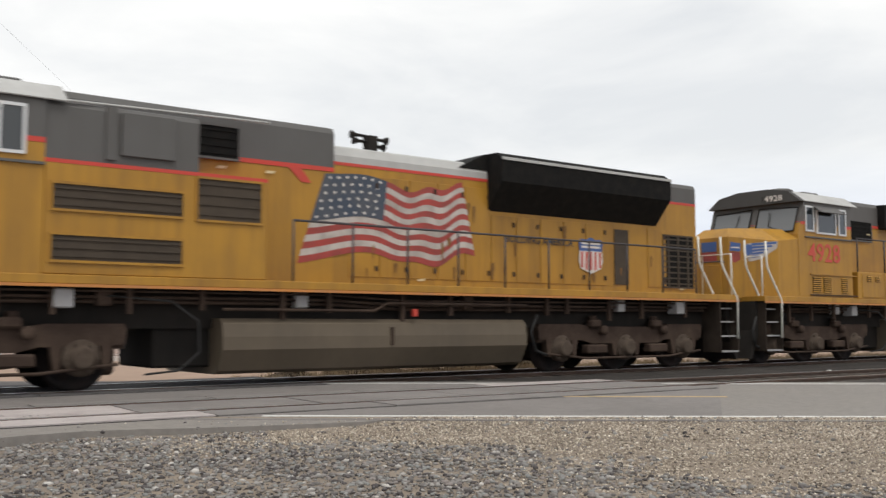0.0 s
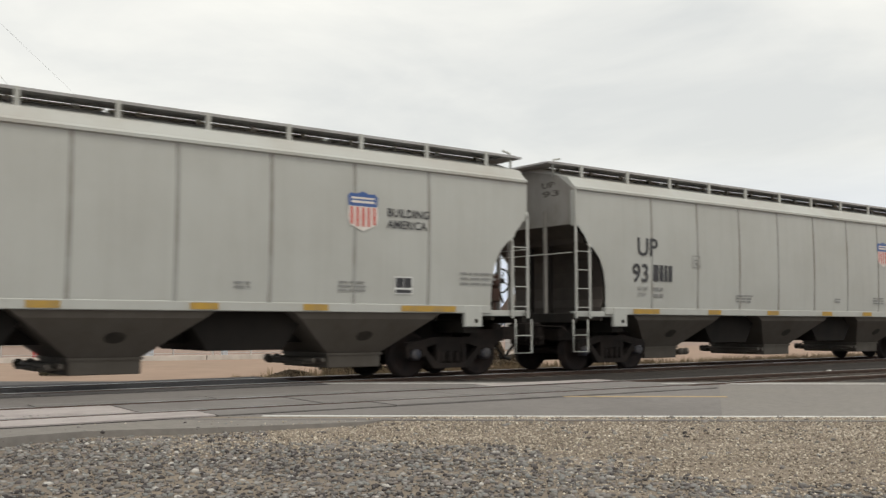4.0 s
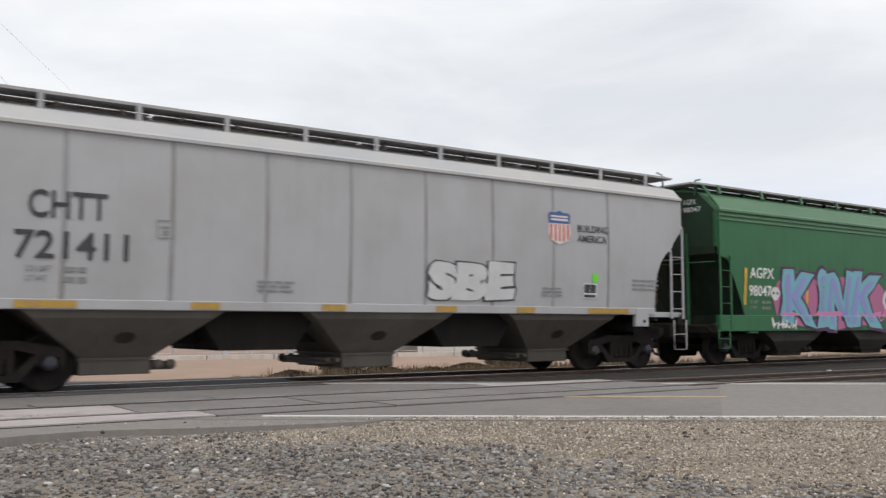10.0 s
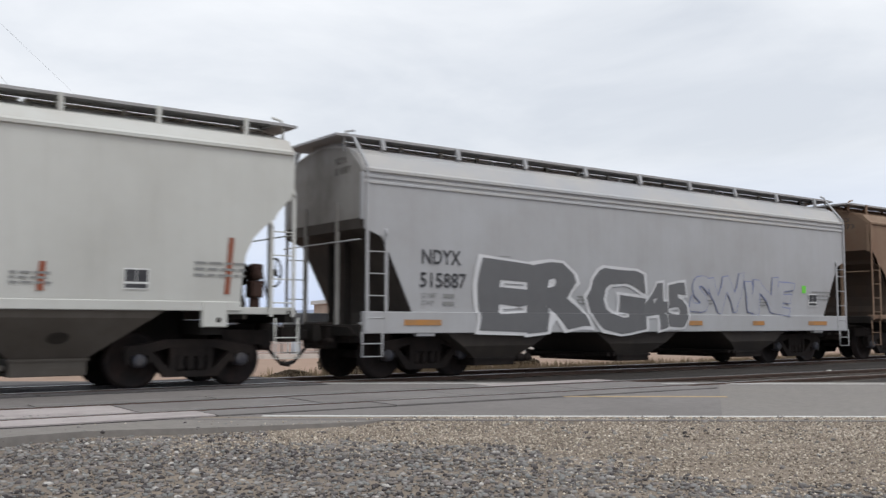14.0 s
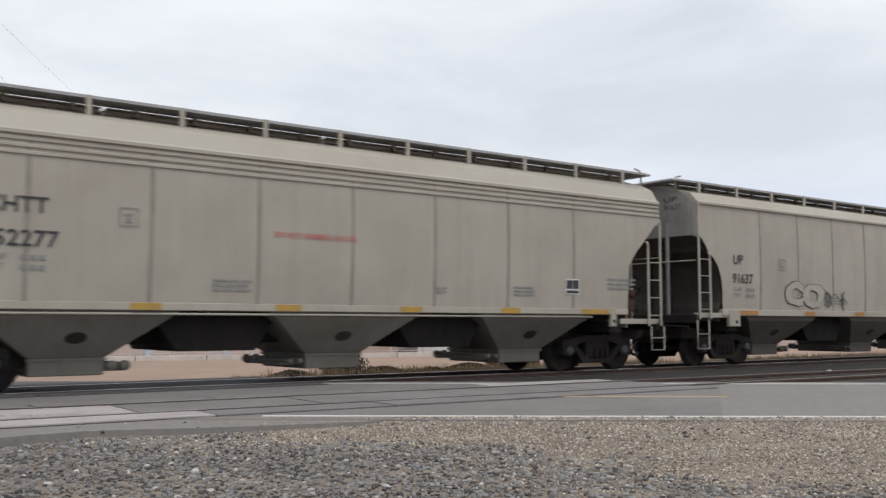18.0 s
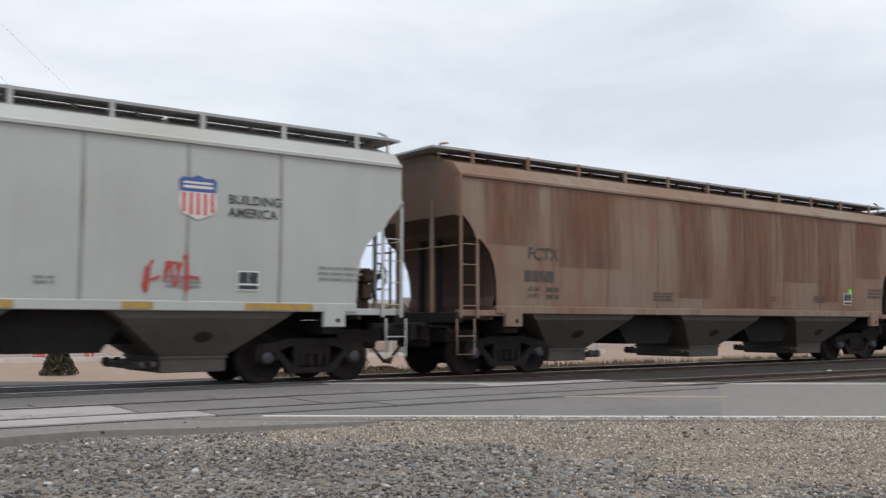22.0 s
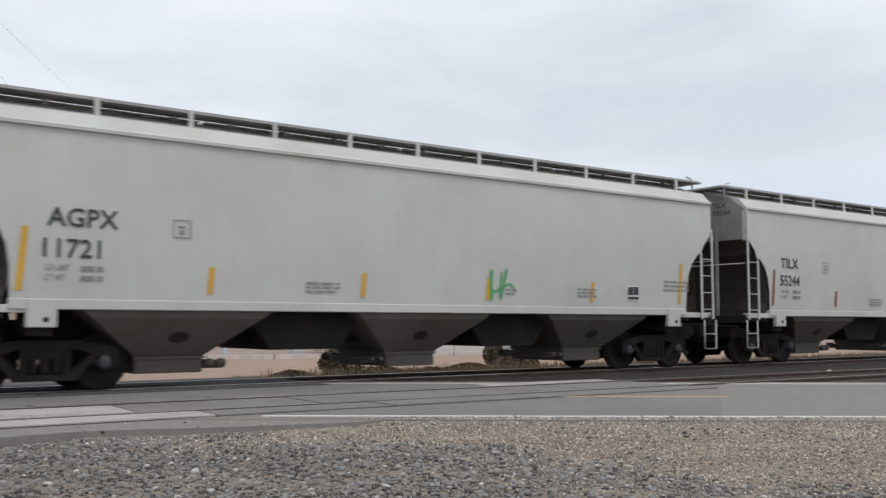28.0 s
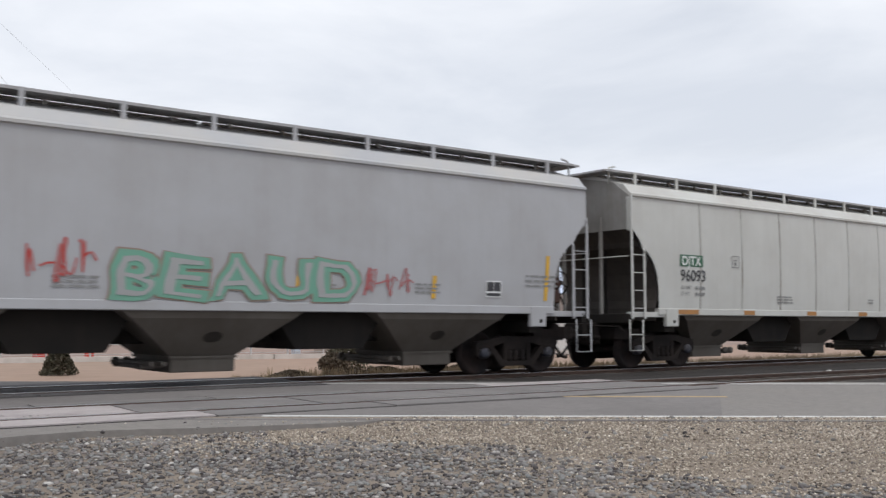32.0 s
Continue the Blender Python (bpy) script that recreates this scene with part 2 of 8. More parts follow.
M["stone_grey"] = stones("grey_stones", [(0.0, (0.045, 0.039, 0.039)), (0.25, (0.11, 0.099, 0.098)), (0.45, (0.185, 0.174, 0.16)), (0.6, (0.225, 0.196, 0.184)), (0.78, (0.20, 0.205, 0.20)), (0.955, (0.30, 0.285, 0.268)), (1.0, (0.52, 0.49, 0.46))])
M["stone_tan"] = stones("tan_pea_gravel", [(0.0, (0.085, 0.066, 0.052)), (0.22, (0.26, 0.212, 0.168)), (0.65, (0.44, 0.375, 0.30)), (0.93, (0.60, 0.53, 0.44)), (1.0, (0.78, 0.72, 0.63))])
M["dirt"] = mat("tan_dirt", (0.345, 0.236, 0.175), 0.95, 0.0, (0.26, 0.20, 0.145), 0.7, 0.06, 0.0, 0.3, 0.5, 3)
M["dry_grass"] = mat("dry_grass", (0.34, 0.27, 0.17), 0.9, 0.0, (0.16, 0.11, 0.07), 0.6, 1.5, vary=0.6)
M["scrub"] = mat("brown_scrub", (0.11, 0.085, 0.06), 0.9, 0.0, (0.2, 0.15, 0.1), 0.5, 3.0, vary=0.6)
M["juniper"] = mat("juniper_foliage", (0.08, 0.075, 0.046), 0.9, 0.0, (0.13, 0.088, 0.058), 0.5, 3.0, vary=0.6)
M["wood"] = mat("weathered_pole_wood", (0.13, 0.10, 0.075), 0.9, 0.0, (0.22, 0.19, 0.16), 0.5, 3.0)
M["galv_post"] = mat("galvanised_post", (0.55, 0.53, 0.52), 0.6, 0.3, (0.2, 0.18, 0.16), 0.4, 3.0)
M["off_white_wall"] = mat("off_white_siding", (0.62, 0.61, 0.59), 0.8, 0.0, GRIME, 0.2, 0.8, 0.2)
M["grey_field"] = mat("grey_brown_field", (0.285, 0.20, 0.162), 0.95, 0.0, (0.18, 0.15, 0.13), 0.6, 0.02)


# ---- mesh tools ----
def part(name, mesh, material, parent, label="", at=(0, 0, 0)):
    """One mesh object under a thing or part; meshes may be shared, so the material hangs on the object."""
    if isinstance(mesh, bmesh.types.BMesh):
        me = bpy.data.meshes.new(name)
        mesh.to_mesh(me)
        mesh.free()
        mesh = me
    mats = material if isinstance(material, (list, tuple)) else [material]
    while len(mesh.materials) < len(mats):
        mesh.materials.append(None)
    ob = new(name, mesh)
    for slot, m in zip(ob.material_slots, mats):
        slot.link = "OBJECT"
        slot.material = m
    ob.location = at
    if parent:
        ob.parent = parent
    if label:
        tagged(ob, label)
    return ob


SHARED = {}


def shared(key, make):
    """A mesh made once and used by all alike pieces."""
    if key not in SHARED:
        bm = make()
        if isinstance(bm, bpy.types.Mesh):
            SHARED[key] = bm
        else:
            me = bpy.data.meshes.new("shared")
            bm.to_mesh(me)
            bm.free()
            SHARED[key] = me
    return SHARED[key]


def add_box(bm, x0, x1, y0, y1, z0, z1, mi=0, bevel=0.0):
    vs = [bm.verts.new((x, y, z)) for x in (x0, x1) for y in (y0, y1) for z in (z0, z1)]
    fs = [bm.faces.new([vs[i] for i in q]) for q in
          ((0, 1, 3, 2), (4, 6, 7, 5), (0, 4, 5, 1), (2, 3, 7, 6), (0, 2, 6, 4), (1, 5, 7, 3))]
    for f in fs:
        f.material_index = mi
    if bevel:
        edges = list({e for f in fs for e in f.edges})
        r = bmesh.ops.bevel(bm, geom=edges, offset=bevel, segments=1, affect="EDGES")
        for f in r["faces"]:
            f.material_index = mi
    return vs


def box(x0, x1, y0, y1, z0, z1, bevel=0.0):
    bm = bmesh.new()
    add_box(bm, x0, x1, y0, y1, z0, z1, 0, bevel)
    return bm


def add_prism(bm, poly, axis, a, b, mi=0):
    """A polygon in the plane across the axis ('x': y,z; 'y': x,z; 'z': x,y), drawn out from a to b."""
    def at(p, v):
        return {"x": (v, p[0], p[1]), "y": (p[0], v, p[1]), "z": (p[0], p[1], v)}[axis]
    va, vb = [bm.verts.new(at(p, a)) for p in poly], [bm.verts.new(at(p, b)) for p in poly]
    n = len(poly)
    fs = [bm.faces.new(va), bm.faces.new(vb[::-1])]
    for i in range(n):
        fs.append(bm.faces.new((va[i], vb[i], vb[(i + 1) % n], va[(i + 1) % n])))
    for f in fs:
        f.material_index = mi
    bmesh.ops.recalc_face_normals(bm, faces=fs)
    return fs


def prism(poly, axis, a, b):
    bm = bmesh.new()
    add_prism(bm, poly, axis, a, b)
    return bm


def add_lathe(bm, profile, axis="y", centre=(0, 0, 0), n=20, mi=0):
    """Turns (radius, along) points round an axis."""
    rings = []
    for r, h in profile:
        ring = []
        for i in range(n):
            a = 2 * math.pi * i / n
            c, s = r * math.cos(a), r * math.sin(a)
            p = {"y": (c, h, s), "x": (h, c, s), "z": (c, s, h)}[axis]
            ring.append(bm.verts.new((p[0] + centre[0], p[1] + centre[1], p[2] + centre[2])))
        rings.append(ring)
    fs = []
    for ra, rb in zip(rings, rings[1:]):
        for i in range(n):
            fs.append(bm.faces.new((ra[i], ra[(i + 1) % n], rb[(i + 1) % n], rb[i])))
    fs.append(bm.faces.new(rings[0][::-1]))
    fs.append(bm.faces.new(rings[-1]))
    for f in fs:
        f.material_index = mi
        f.smooth = n > 8
    bmesh.ops.recalc_face_normals(bm, faces=fs)


def add_tube(bm, pts, r, n=6, mi=0):
    """A round bar through the points."""
    pts = [Vector(p) for p in pts]
    rings = []
    for i, p in enumerate(pts):
        d = (pts[min(i + 1, len(pts) - 1)] - pts[max(i - 1, 0)]).normalized()
        u = d.orthogonal().normalized() if abs(d.z) > 0.9 else d.cross(Vector((0, 0, 1))).normalized()
        w = d.cross(u)
        rings.append([bm.verts.new(p + r * (math.cos(2 * math.pi * k / n) * u + math.sin(2 * math.pi * k / n) * w))
                      for k in range(n)])
    fs = []
    for ra, rb in zip(rings, rings[1:]):
        best = min(range(n), key=lambda s: sum((ra[k].co - rb[(k + s) % n].co).length for k in range(n)))
        for k in range(n):
            fs.append(bm.faces.new((ra[k], ra[(k + 1) % n], rb[(k + 1 + best) % n], rb[(k + best) % n])))
    fs += [bm.faces.new(rings[0][::-1]), bm.faces.new(rings[-1])]
    for f in fs:
        f.material_index = mi
        f.smooth = True
    bmesh.ops.recalc_face_normals(bm, faces=fs)


def tube(pts, r, n=6):
    bm = bmesh.new()
    add_tube(bm, pts, r, n)
    return bm


def mesh_from(verts, faces):
    me = bpy.data.meshes.new("shape")
    me.from_pydata(verts, [], faces)
    return me


def triangle_mesh(points, tris):
    """A large mesh of triangles from arrays."""
    me = bpy.data.meshes.new("shape")
    me.vertices.add(len(points))
    me.vertices.foreach_set("co", points.astype(np.float32).ravel())
    me.loops.add(3 * len(tris))
    me.loops.foreach_set("vertex_index", tris.astype(np.int32).ravel())
    me.polygons.add(len(tris))
    me.polygons.foreach_set("loop_start", np.arange(0, 3 * len(tris), 3, dtype=np.int32))
    me.update(calc_edges=True)
    return me


def thing(name, label, category, group="", at=(0, 0, 0)):
    ob = new(name)
    ob.location = at
    return tagged(ob, label, category, group)


def structure(name, mesh, material, label, category):
    ob = part(name, mesh, material, None)
    return tagged(ob, label, category, kind="structure")


# ---- ground, road, tracks ----
ROAD_DIR, ROAD_N = (0.79, -0.613), (0.613, 0.79)  # along the road, and across it away from the viewpoint


def road_xy(s, n):
    return (s * ROAD_DIR[0] + n * ROAD_N[0], s * ROAD_DIR[1] + n * ROAD_N[1])


def ground_z(x, y):
    """Level round the tracks, sinking towards the viewpoint and behind the tracks."""
    if y > 2.6:
        return -0.14 - 0.2 * min(1, (y - 2.6) / 2.5)
    n = x * ROAD_N[0] + y * ROAD_N[1]
    if n < -2.1:
        return -0.10 - 0.035 * min(-n - 2.1, 7.0)
    return -0.14


# rounded outer edge of the asphalt where the road leaves the crossing
APRON = [(-9, -4.9), (6.3, -4.9), (6.9, -6.4), (6.35, -7.2), (6.0, -7.33), (5.7, -7.34), (5.17, -7.2), (4.58, -7.04), (4.0, -6.85), (3.5, -6.62),
         (3.0, -6.47), (2.4, -6.5), (1.6, -6.7), (-1, -7.3), (-9, -9)]


def on_apron(x, y):
    inside = False
    for (ax, ay), (bx, by) in zip(APRON, APRON[1:] + APRON[:1]):
        if (ay > y) != (by > y) and x < ax + (bx - ax) * (y - ay) / (by - ay):
            inside = not inside
    return inside


def build_ground():
    xs = [-3000, -800, -200, -60] + [round(-30 + i * 0.8, 2) for i in range(100)] + [60, 90, 200, 800, 3000]
    ys = [-3000, -800, -200, -60, -30] + [round(-18 + i * 0.5, 2) for i in range(60)] + [14, 20, 30, 60, 150, 400, 1200, 3000]
    verts = [(x, y, ground_z(x, y)) for y in ys for x in xs]
    w = len(xs)
    faces = [(j * w + i, j * w + i + 1, (j + 1) * w + i + 1, (j + 1) * w + i) for j in range(len(ys) - 1) for i in range(w - 1)]
    structure("ground", mesh_from(verts, faces), M["dirt"], "tan dry dirt ground round the railway crossing", "ground")


def build_road():
    bm = bmesh.new()
    a, b, c, d = road_xy(-60, -2.1), road_xy(13.07, -2.1), road_xy(15.0, 5.2), road_xy(-60, 5.2)
    add_prism(bm, [a, b, c, d], "z", -0.5, -0.03)
    structure("road", bm, M["asphalt"], "worn grey asphalt road over a level crossing", "road")
    bm = bmesh.new()
    add_prism(bm, [road_xy(13.07, -2.1), road_xy(60, -2.1), road_xy(60, 5.2), road_xy(15.0, 5.2)], "z", -0.5, -0.032)
    structure("road_patch", bm, M["fresh_asphalt"], "paler newer asphalt lane leading off the crossing", "road")
    for name, n0, n1, s0, s1, m, label in (
            ("edge_line", -1.74, -1.62, 7.8, 60, "road_white", "thin worn white edge line on the asphalt"),
            ("far_edge_line", 4.55, 4.66, 7.0, 60, "road_white", "thin worn white line along the far road edge"),
            ("centre_line", 1.38, 1.51, 9.6, 14.1, "road_yellow", "worn yellow centre line on the asphalt")):
        bm = bmesh.new()
        add_prism(bm, [road_xy(s0, n0), road_xy(s1, n0), road_xy(s1, n1), road_xy(s0, n1)], "z", -0.03, -0.024)
        structure(name, bm, M[m], label, "road marking")
    bm = bmesh.new()
    add_prism(bm, APRON, "z", -0.4, -0.034)
    structure("asphalt_apron", bm, M["fresh_asphalt"], "crumbling asphalt apron curving along the crossing edge", "road")
    # gravel shoulder, with the viewpoint on it
    bm = bmesh.new()
    nx, ny = 90, 70
    grid = []
    for j in range(ny + 1):
        row = []
        for i in range(nx + 1):
            x, n = -16 + 46 * i / nx, -1.80 - 16 * (j / ny) ** 1.5
            # shoulder runs along the road's near edge
            s = x / ROAD_DIR[0]
            px, py = road_xy(s, n)
            z = ground_z(px, py) + 0.03 + 0.02 * noise.noise((px * 0.9, py * 0.9, 0)) + 0.012 * noise.noise((px * 4, py * 4, 3))
            row.append(bm.verts.new((px, py, max(z, -0.027 - 0.2 * (-1.8 - n) ** 2) if j else -0.027)))
        grid.append(row)
    for j in range(ny):
        for i in range(nx):
            bm.faces.new((grid[j][i], grid[j + 1][i], grid[j + 1][i + 1], grid[j][i + 1])).smooth = True
    bmesh.ops.recalc_face_normals(bm, faces=bm.faces)
    structure("gravel_shoulder", bm, M["fines"], "tan and grey gravel shoulder beside the asphalt road", "gravel")


def build_rail(name, y, x0, x1, embedded):
    """A rail: foot, web and head, its running surface polished."""
    bm = bmesh.new()
    poly = [(-0.076, -0.172), (0.076, -0.172), (0.076, -0.158), (0.012, -0.145), (0.012, -0.045), (0.036, -0.036),
            (0.036, -0.004), (-0.036, -0.004), (-0.036, -0.036), (-0.012, -0.045), (-0.012, -0.145), (-0.076, -0.158)]
    add_prism(bm, [(y + p, q) for p, q in poly], "x", x0, x1, 0)
    add_box(bm, x0, x1, y - 0.034, y + 0.034, -0.004, 0.0, 1)
    return tagged(part(name, bm, [M["rail_web"], M["rail_head"]], None), "rusted steel rail with a polished running surface", "rail",
                  kind="structure")


TRACK2 = -4.92
# the siding runs a little askew to the main track
SIDING = Matrix.Translation((4.0, -4.33, 0)) @ Matrix.Rotation(-0.042, 4, "Z") @ Matrix.Translation((-4.0, -TRACK2, 0))


def build_tracks():
    for k, yc in enumerate((0.0, TRACK2)):
        # ballast bed either side of the crossing
        for x0, x1 in (((-720, -4.0), (9.2, 720)) if k == 0 else ((-720, 1.0), (14.2, 720))):
            nx = 150 if x0 > 0 else 60
            xs = [x0 + (x1 - x0) * (i / nx) ** 2 if x0 > 0 else x1 + (x0 - x1) * (i / nx) ** 2 for i in range(nx + 1)]
            prof = [(-2.3, -0.45), (-1.75, -0.13), (-1.3, -0.075), (-0.85, -0.085), (-0.6, -0.10), (0, -0.095), (0.6, -0.10), (0.85, -0.085),
                    (1.3, -0.075), (1.75, -0.13), (2.3, -0.45)]
            verts = [(x, yc + p, q + 0.02 * noise.noise((x * 3, p * 3, yc))) for x in xs for p, q in prof]
            w = len(prof)
            faces = [(j * w + i, j * w + i + 1, (j + 1) * w + i + 1, (j + 1) * w + i) for j in range(nx) for i in range(w - 1)]
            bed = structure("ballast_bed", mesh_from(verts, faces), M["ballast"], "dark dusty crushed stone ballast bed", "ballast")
            if k:
                bed.matrix_basis = SIDING
        if k == 0:
            for x0, x1 in ((-720, -4.0), (9.2, 720)):
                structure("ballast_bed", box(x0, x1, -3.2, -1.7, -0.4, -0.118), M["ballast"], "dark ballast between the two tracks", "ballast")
        for side in (-0.7535, 0.7535):
            rail = build_rail("rail", yc + side, -720, 720, True)
            if k:
                rail.matrix_basis = SIDING
        # ties
        tie = shared("tie", lambda: box(-0.11, 0.11, -1.3, 1.3, -0.26, -0.076, 0.012))
        base = tagged(new("ties"), "dark weathered wooden ties under the rails", "railway ties", kind="structure")
        if k:
            base.matrix_basis = SIDING
        first = 9.5 if k == 0 else 14.6
        for i in range(70):
            part("tie", tie, M["tie"], base, at=(first + i * 0.54, yc, random.uniform(-0.006, 0.004)))
        bm = bmesh.new()
        for i in range(300):
            for x in (first + 70 * 0.54 + i * 0.54, -5.0 - 6 * (k == 0) - i * 0.54):
                add_box(bm, x - 0.11, x + 0.11, yc - 1.3, yc + 1.3, -0.26, -0.078)
        tagged(part("far_ties", bm, M["tie"], base, "rows of far weathered ties"), kind="stuff")


def build_crossing():
    """Concrete panels between and beside the rails, with dark joints: one row between the siding's rails, two on the main track."""
    main = ((-1.34, -0.86, 0.0), (-0.62, -0.02, 0.0), (0.02, 0.62, 0.0), (0.86, 1.58, 0.0))
    siding = ((-1.46, -0.80, 1.15), (-0.635, 0.635, 0.5), (0.80, 1.46, -0.38))
    for yc, x0, x1, name, rows in ((0.0, -6.0, 8.8, "crossing_main", main), (TRACK2, -8.7, 13.6, "crossing_siding", siding)):
        base = tagged(new(name), "grey concrete crossing panels set between the rails", "level crossing", kind="structure")
        if yc < -1:
            base.matrix_basis = SIDING
        part("joint_bed", box(x0, x1, yc - (1.37 if yc > -1 else 1.49), yc + (1.62 if yc > -1 else 1.49), -0.4, -0.026), M["gap"], base)
        for r, (y0, y1, shift) in enumerate(rows):
            x = x0 + shift
            while x < x1 - 0.4:
                x2 = min(x + 2.46, x1)
                # worn pale panels at the near end of the siding, and the last ones beyond the road's middle
                pale = yc < -1 and ((r < 2 and x2 < 5.2) or (r == 2 and x > 10.0))
                poly = [(x + 0.018, yc + y0), (x2 - 0.018, yc + y0), (x2 - 0.018, yc + y1), (x + 0.018, yc + y1)]
                bm = bmesh.new()
                add_prism(bm, poly, "z", -0.2, -0.012 + random.uniform(-0.004, 0.004))
                part("crossing_panel", bm, M["pale_panel"] if pale else M["panel"] if yc < -1 else M["shadow_panel"], base)
                x = x2


def build_gravel():
    """Loose stones over the shoulder: coarse grey ones near the viewpoint, finer tan ones by the road."""
    rng = np.random.default_rng(5)
    dice = random.Random(5)
    toss = dice.random
    g = (1 + 5 ** 0.5) / 2
    ico = np.array([(-1, g, 0), (1, g, 0), (-1, -g, 0), (1, -g, 0), (0, -1, g), (0, 1, g), (0, -1, -g), (0, 1, -g), (g, 0, -1), (g, 0, 1), (-g, 0, -1), (-g, 0, 1)]) / 1.9
    ico_tri = np.array([(0, 11, 5), (0, 5, 1), (0, 1, 7), (0, 7, 10), (0, 10, 11), (1, 5, 9), (5, 11, 4), (11, 10, 2), (10, 7, 6), (7, 1, 8),
                        (3, 9, 4), (3, 4, 2), (3, 2, 6), (3, 6, 8), (3, 8, 9), (4, 9, 5), (2, 4, 11), (6, 2, 10), (8, 6, 7), (9, 8, 1)])
    octa = np.array([(1, 0, 0), (-1, 0, 0), (0, 1, 0), (0, -1, 0), (0, 0, 1), (0, 0, -1)], float)
    octa_tri = np.array([(0, 2, 4), (2, 1, 4), (1, 3, 4), (3, 0, 4), (2, 0, 5), (1, 2, 5), (3, 1, 5), (0, 3, 5)])
    for name, count, lo, hi, m, label, base, tri in (
            ("grey_stones", 60000, 0.006, 0.032, "stone_grey", "loose grey crushed stones strewn over the gravel shoulder", ico, ico_tri),
            ("tan_pea_gravel", 84000, 0.005, 0.017, "stone_tan", "fine tan pea gravel beside the asphalt edge", octa, octa_tri)):
        pts = []
        while len(pts) < count:
            s, n = -12 + 38 * toss(), -1.80 - toss() ** 1.3 * 9.5
            x, y = road_xy(s, n)
            dx, dy = x - EYE[0], y - EYE[1]
            away, ahead = math.hypot(dx, dy), math.degrees(math.atan2(dx, dy))
            if not (away > 3.0 and 4 < ahead < 70) and toss() > 0.22:
                continue
            if n > -5.5 and on_apron(x + dice.gauss(0, 0.06), y + 0.08 + dice.gauss(0, 0.08)) and toss() > 0.012:
                continue
            patch = noise.noise((x * 0.35, y * 0.35, 7.0)) + 0.5 * noise.noise((x * 1.1, y * 1.1, 2.0)) + 0.35 * noise.noise((x * 3.1, y * 3.1, 4.0))
            coarse = (-n - 2.9) / 2.6 + 0.75 * patch - 0.95 * (ahead - 31) / 25
            if name == "grey_stones" and coarse < 0.35 * toss() and toss() > 0.05:
                continue
            if name != "grey_stones" and coarse > 0.9 * toss():
                continue
            lift = 0.05 if on_apron(x, y) else 0.0
            pts.append((x, y, max(ground_z(x, y) + 0.035 + lift + 0.02 * noise.noise((x * 0.9, y * 0.9, 0)), -0.024 - 0.2 * (-1.8 - n) ** 2)))
        c = np.array(pts)
        k = len(base)
        size = (lo + (hi - lo) * rng.uniform(0, 1, (count, 1, 1)) ** 2.3) * rng.uniform(0.6, 1.35, (count, 1, 3)) * np.array([1, 1, 0.62])
        ang = rng.uniform(0, 6.28, count)
        rot = np.zeros((count, 3, 3))
        rot[:, 0, 0], rot[:, 0, 1], rot[:, 1, 0], rot[:, 1, 1], rot[:, 2, 2] = np.cos(ang), -np.sin(ang), np.sin(ang), np.cos(ang), 1
        v = (base[None] + rng.uniform(-0.28, 0.28, (count, k, 3))) * size
        v = np.einsum("nij,nkj->nki", rot, v) + c[:, None]
        f = (tri[None] + k * np.arange(count)[:, None, None]).reshape(-1, 3)
        me = triangle_mesh(v.reshape(-1, 3), f)
        tagged(part(name, me, M[m], None), label, "gravel", kind="stuff")


def build_cracks():
    """Dark tar-filled cracks wandering over the crossing's asphalt."""
    rng = random.Random(21)
    for i in range(9):
        s, n = rng.uniform(2.0, 12.0), rng.uniform(-1.2, 4.6)
        a = rng.choice((0.0, 0.25, 1.4, -0.2))
        verts, faces = [], []
        for j in range(14):
            x, y = road_xy(s, n)
            w = rng.uniform(0.010, 0.028)
            verts += [(x - w * math.sin(a), y + w, -0.026), (x + w * math.sin(a), y - w, -0.026)]
            s, n, a = s + 0.22 * math.cos(a), n + 0.22 * math.sin(a), a + rng.uniform(-0.3, 0.3)
        faces = [(2 * j, 2 * j + 1, 2 * j + 3, 2 * j + 2) for j in range(13)]
        structure("tar_crack", mesh_from(verts, faces), M["gap"], "dark tar-filled crack in the asphalt", "road crack")


def build_litter():
    bm = bmesh.new()
    bmesh.ops.create_icosphere(bm, subdivisions=2, radius=0.07)
    for v in bm.verts:
        v.co *= 1 + 0.35 * noise.noise(v.co * 22)
        v.co.z = v.co.z * 0.55 - 0.05
    tagged(part("paper_litter", bm, M["road_white"], None, at=(21.7, -3.3, -0.04)), "crumpled white paper litter between the tracks", "litter")


build_ground()
build_road()
build_cracks()
build_litter()
build_tracks()
build_crossing()
build_gravel()


# ---- rolling stock: shared running gear ----
WHEEL_R = 0.457
WHEELSETS = []


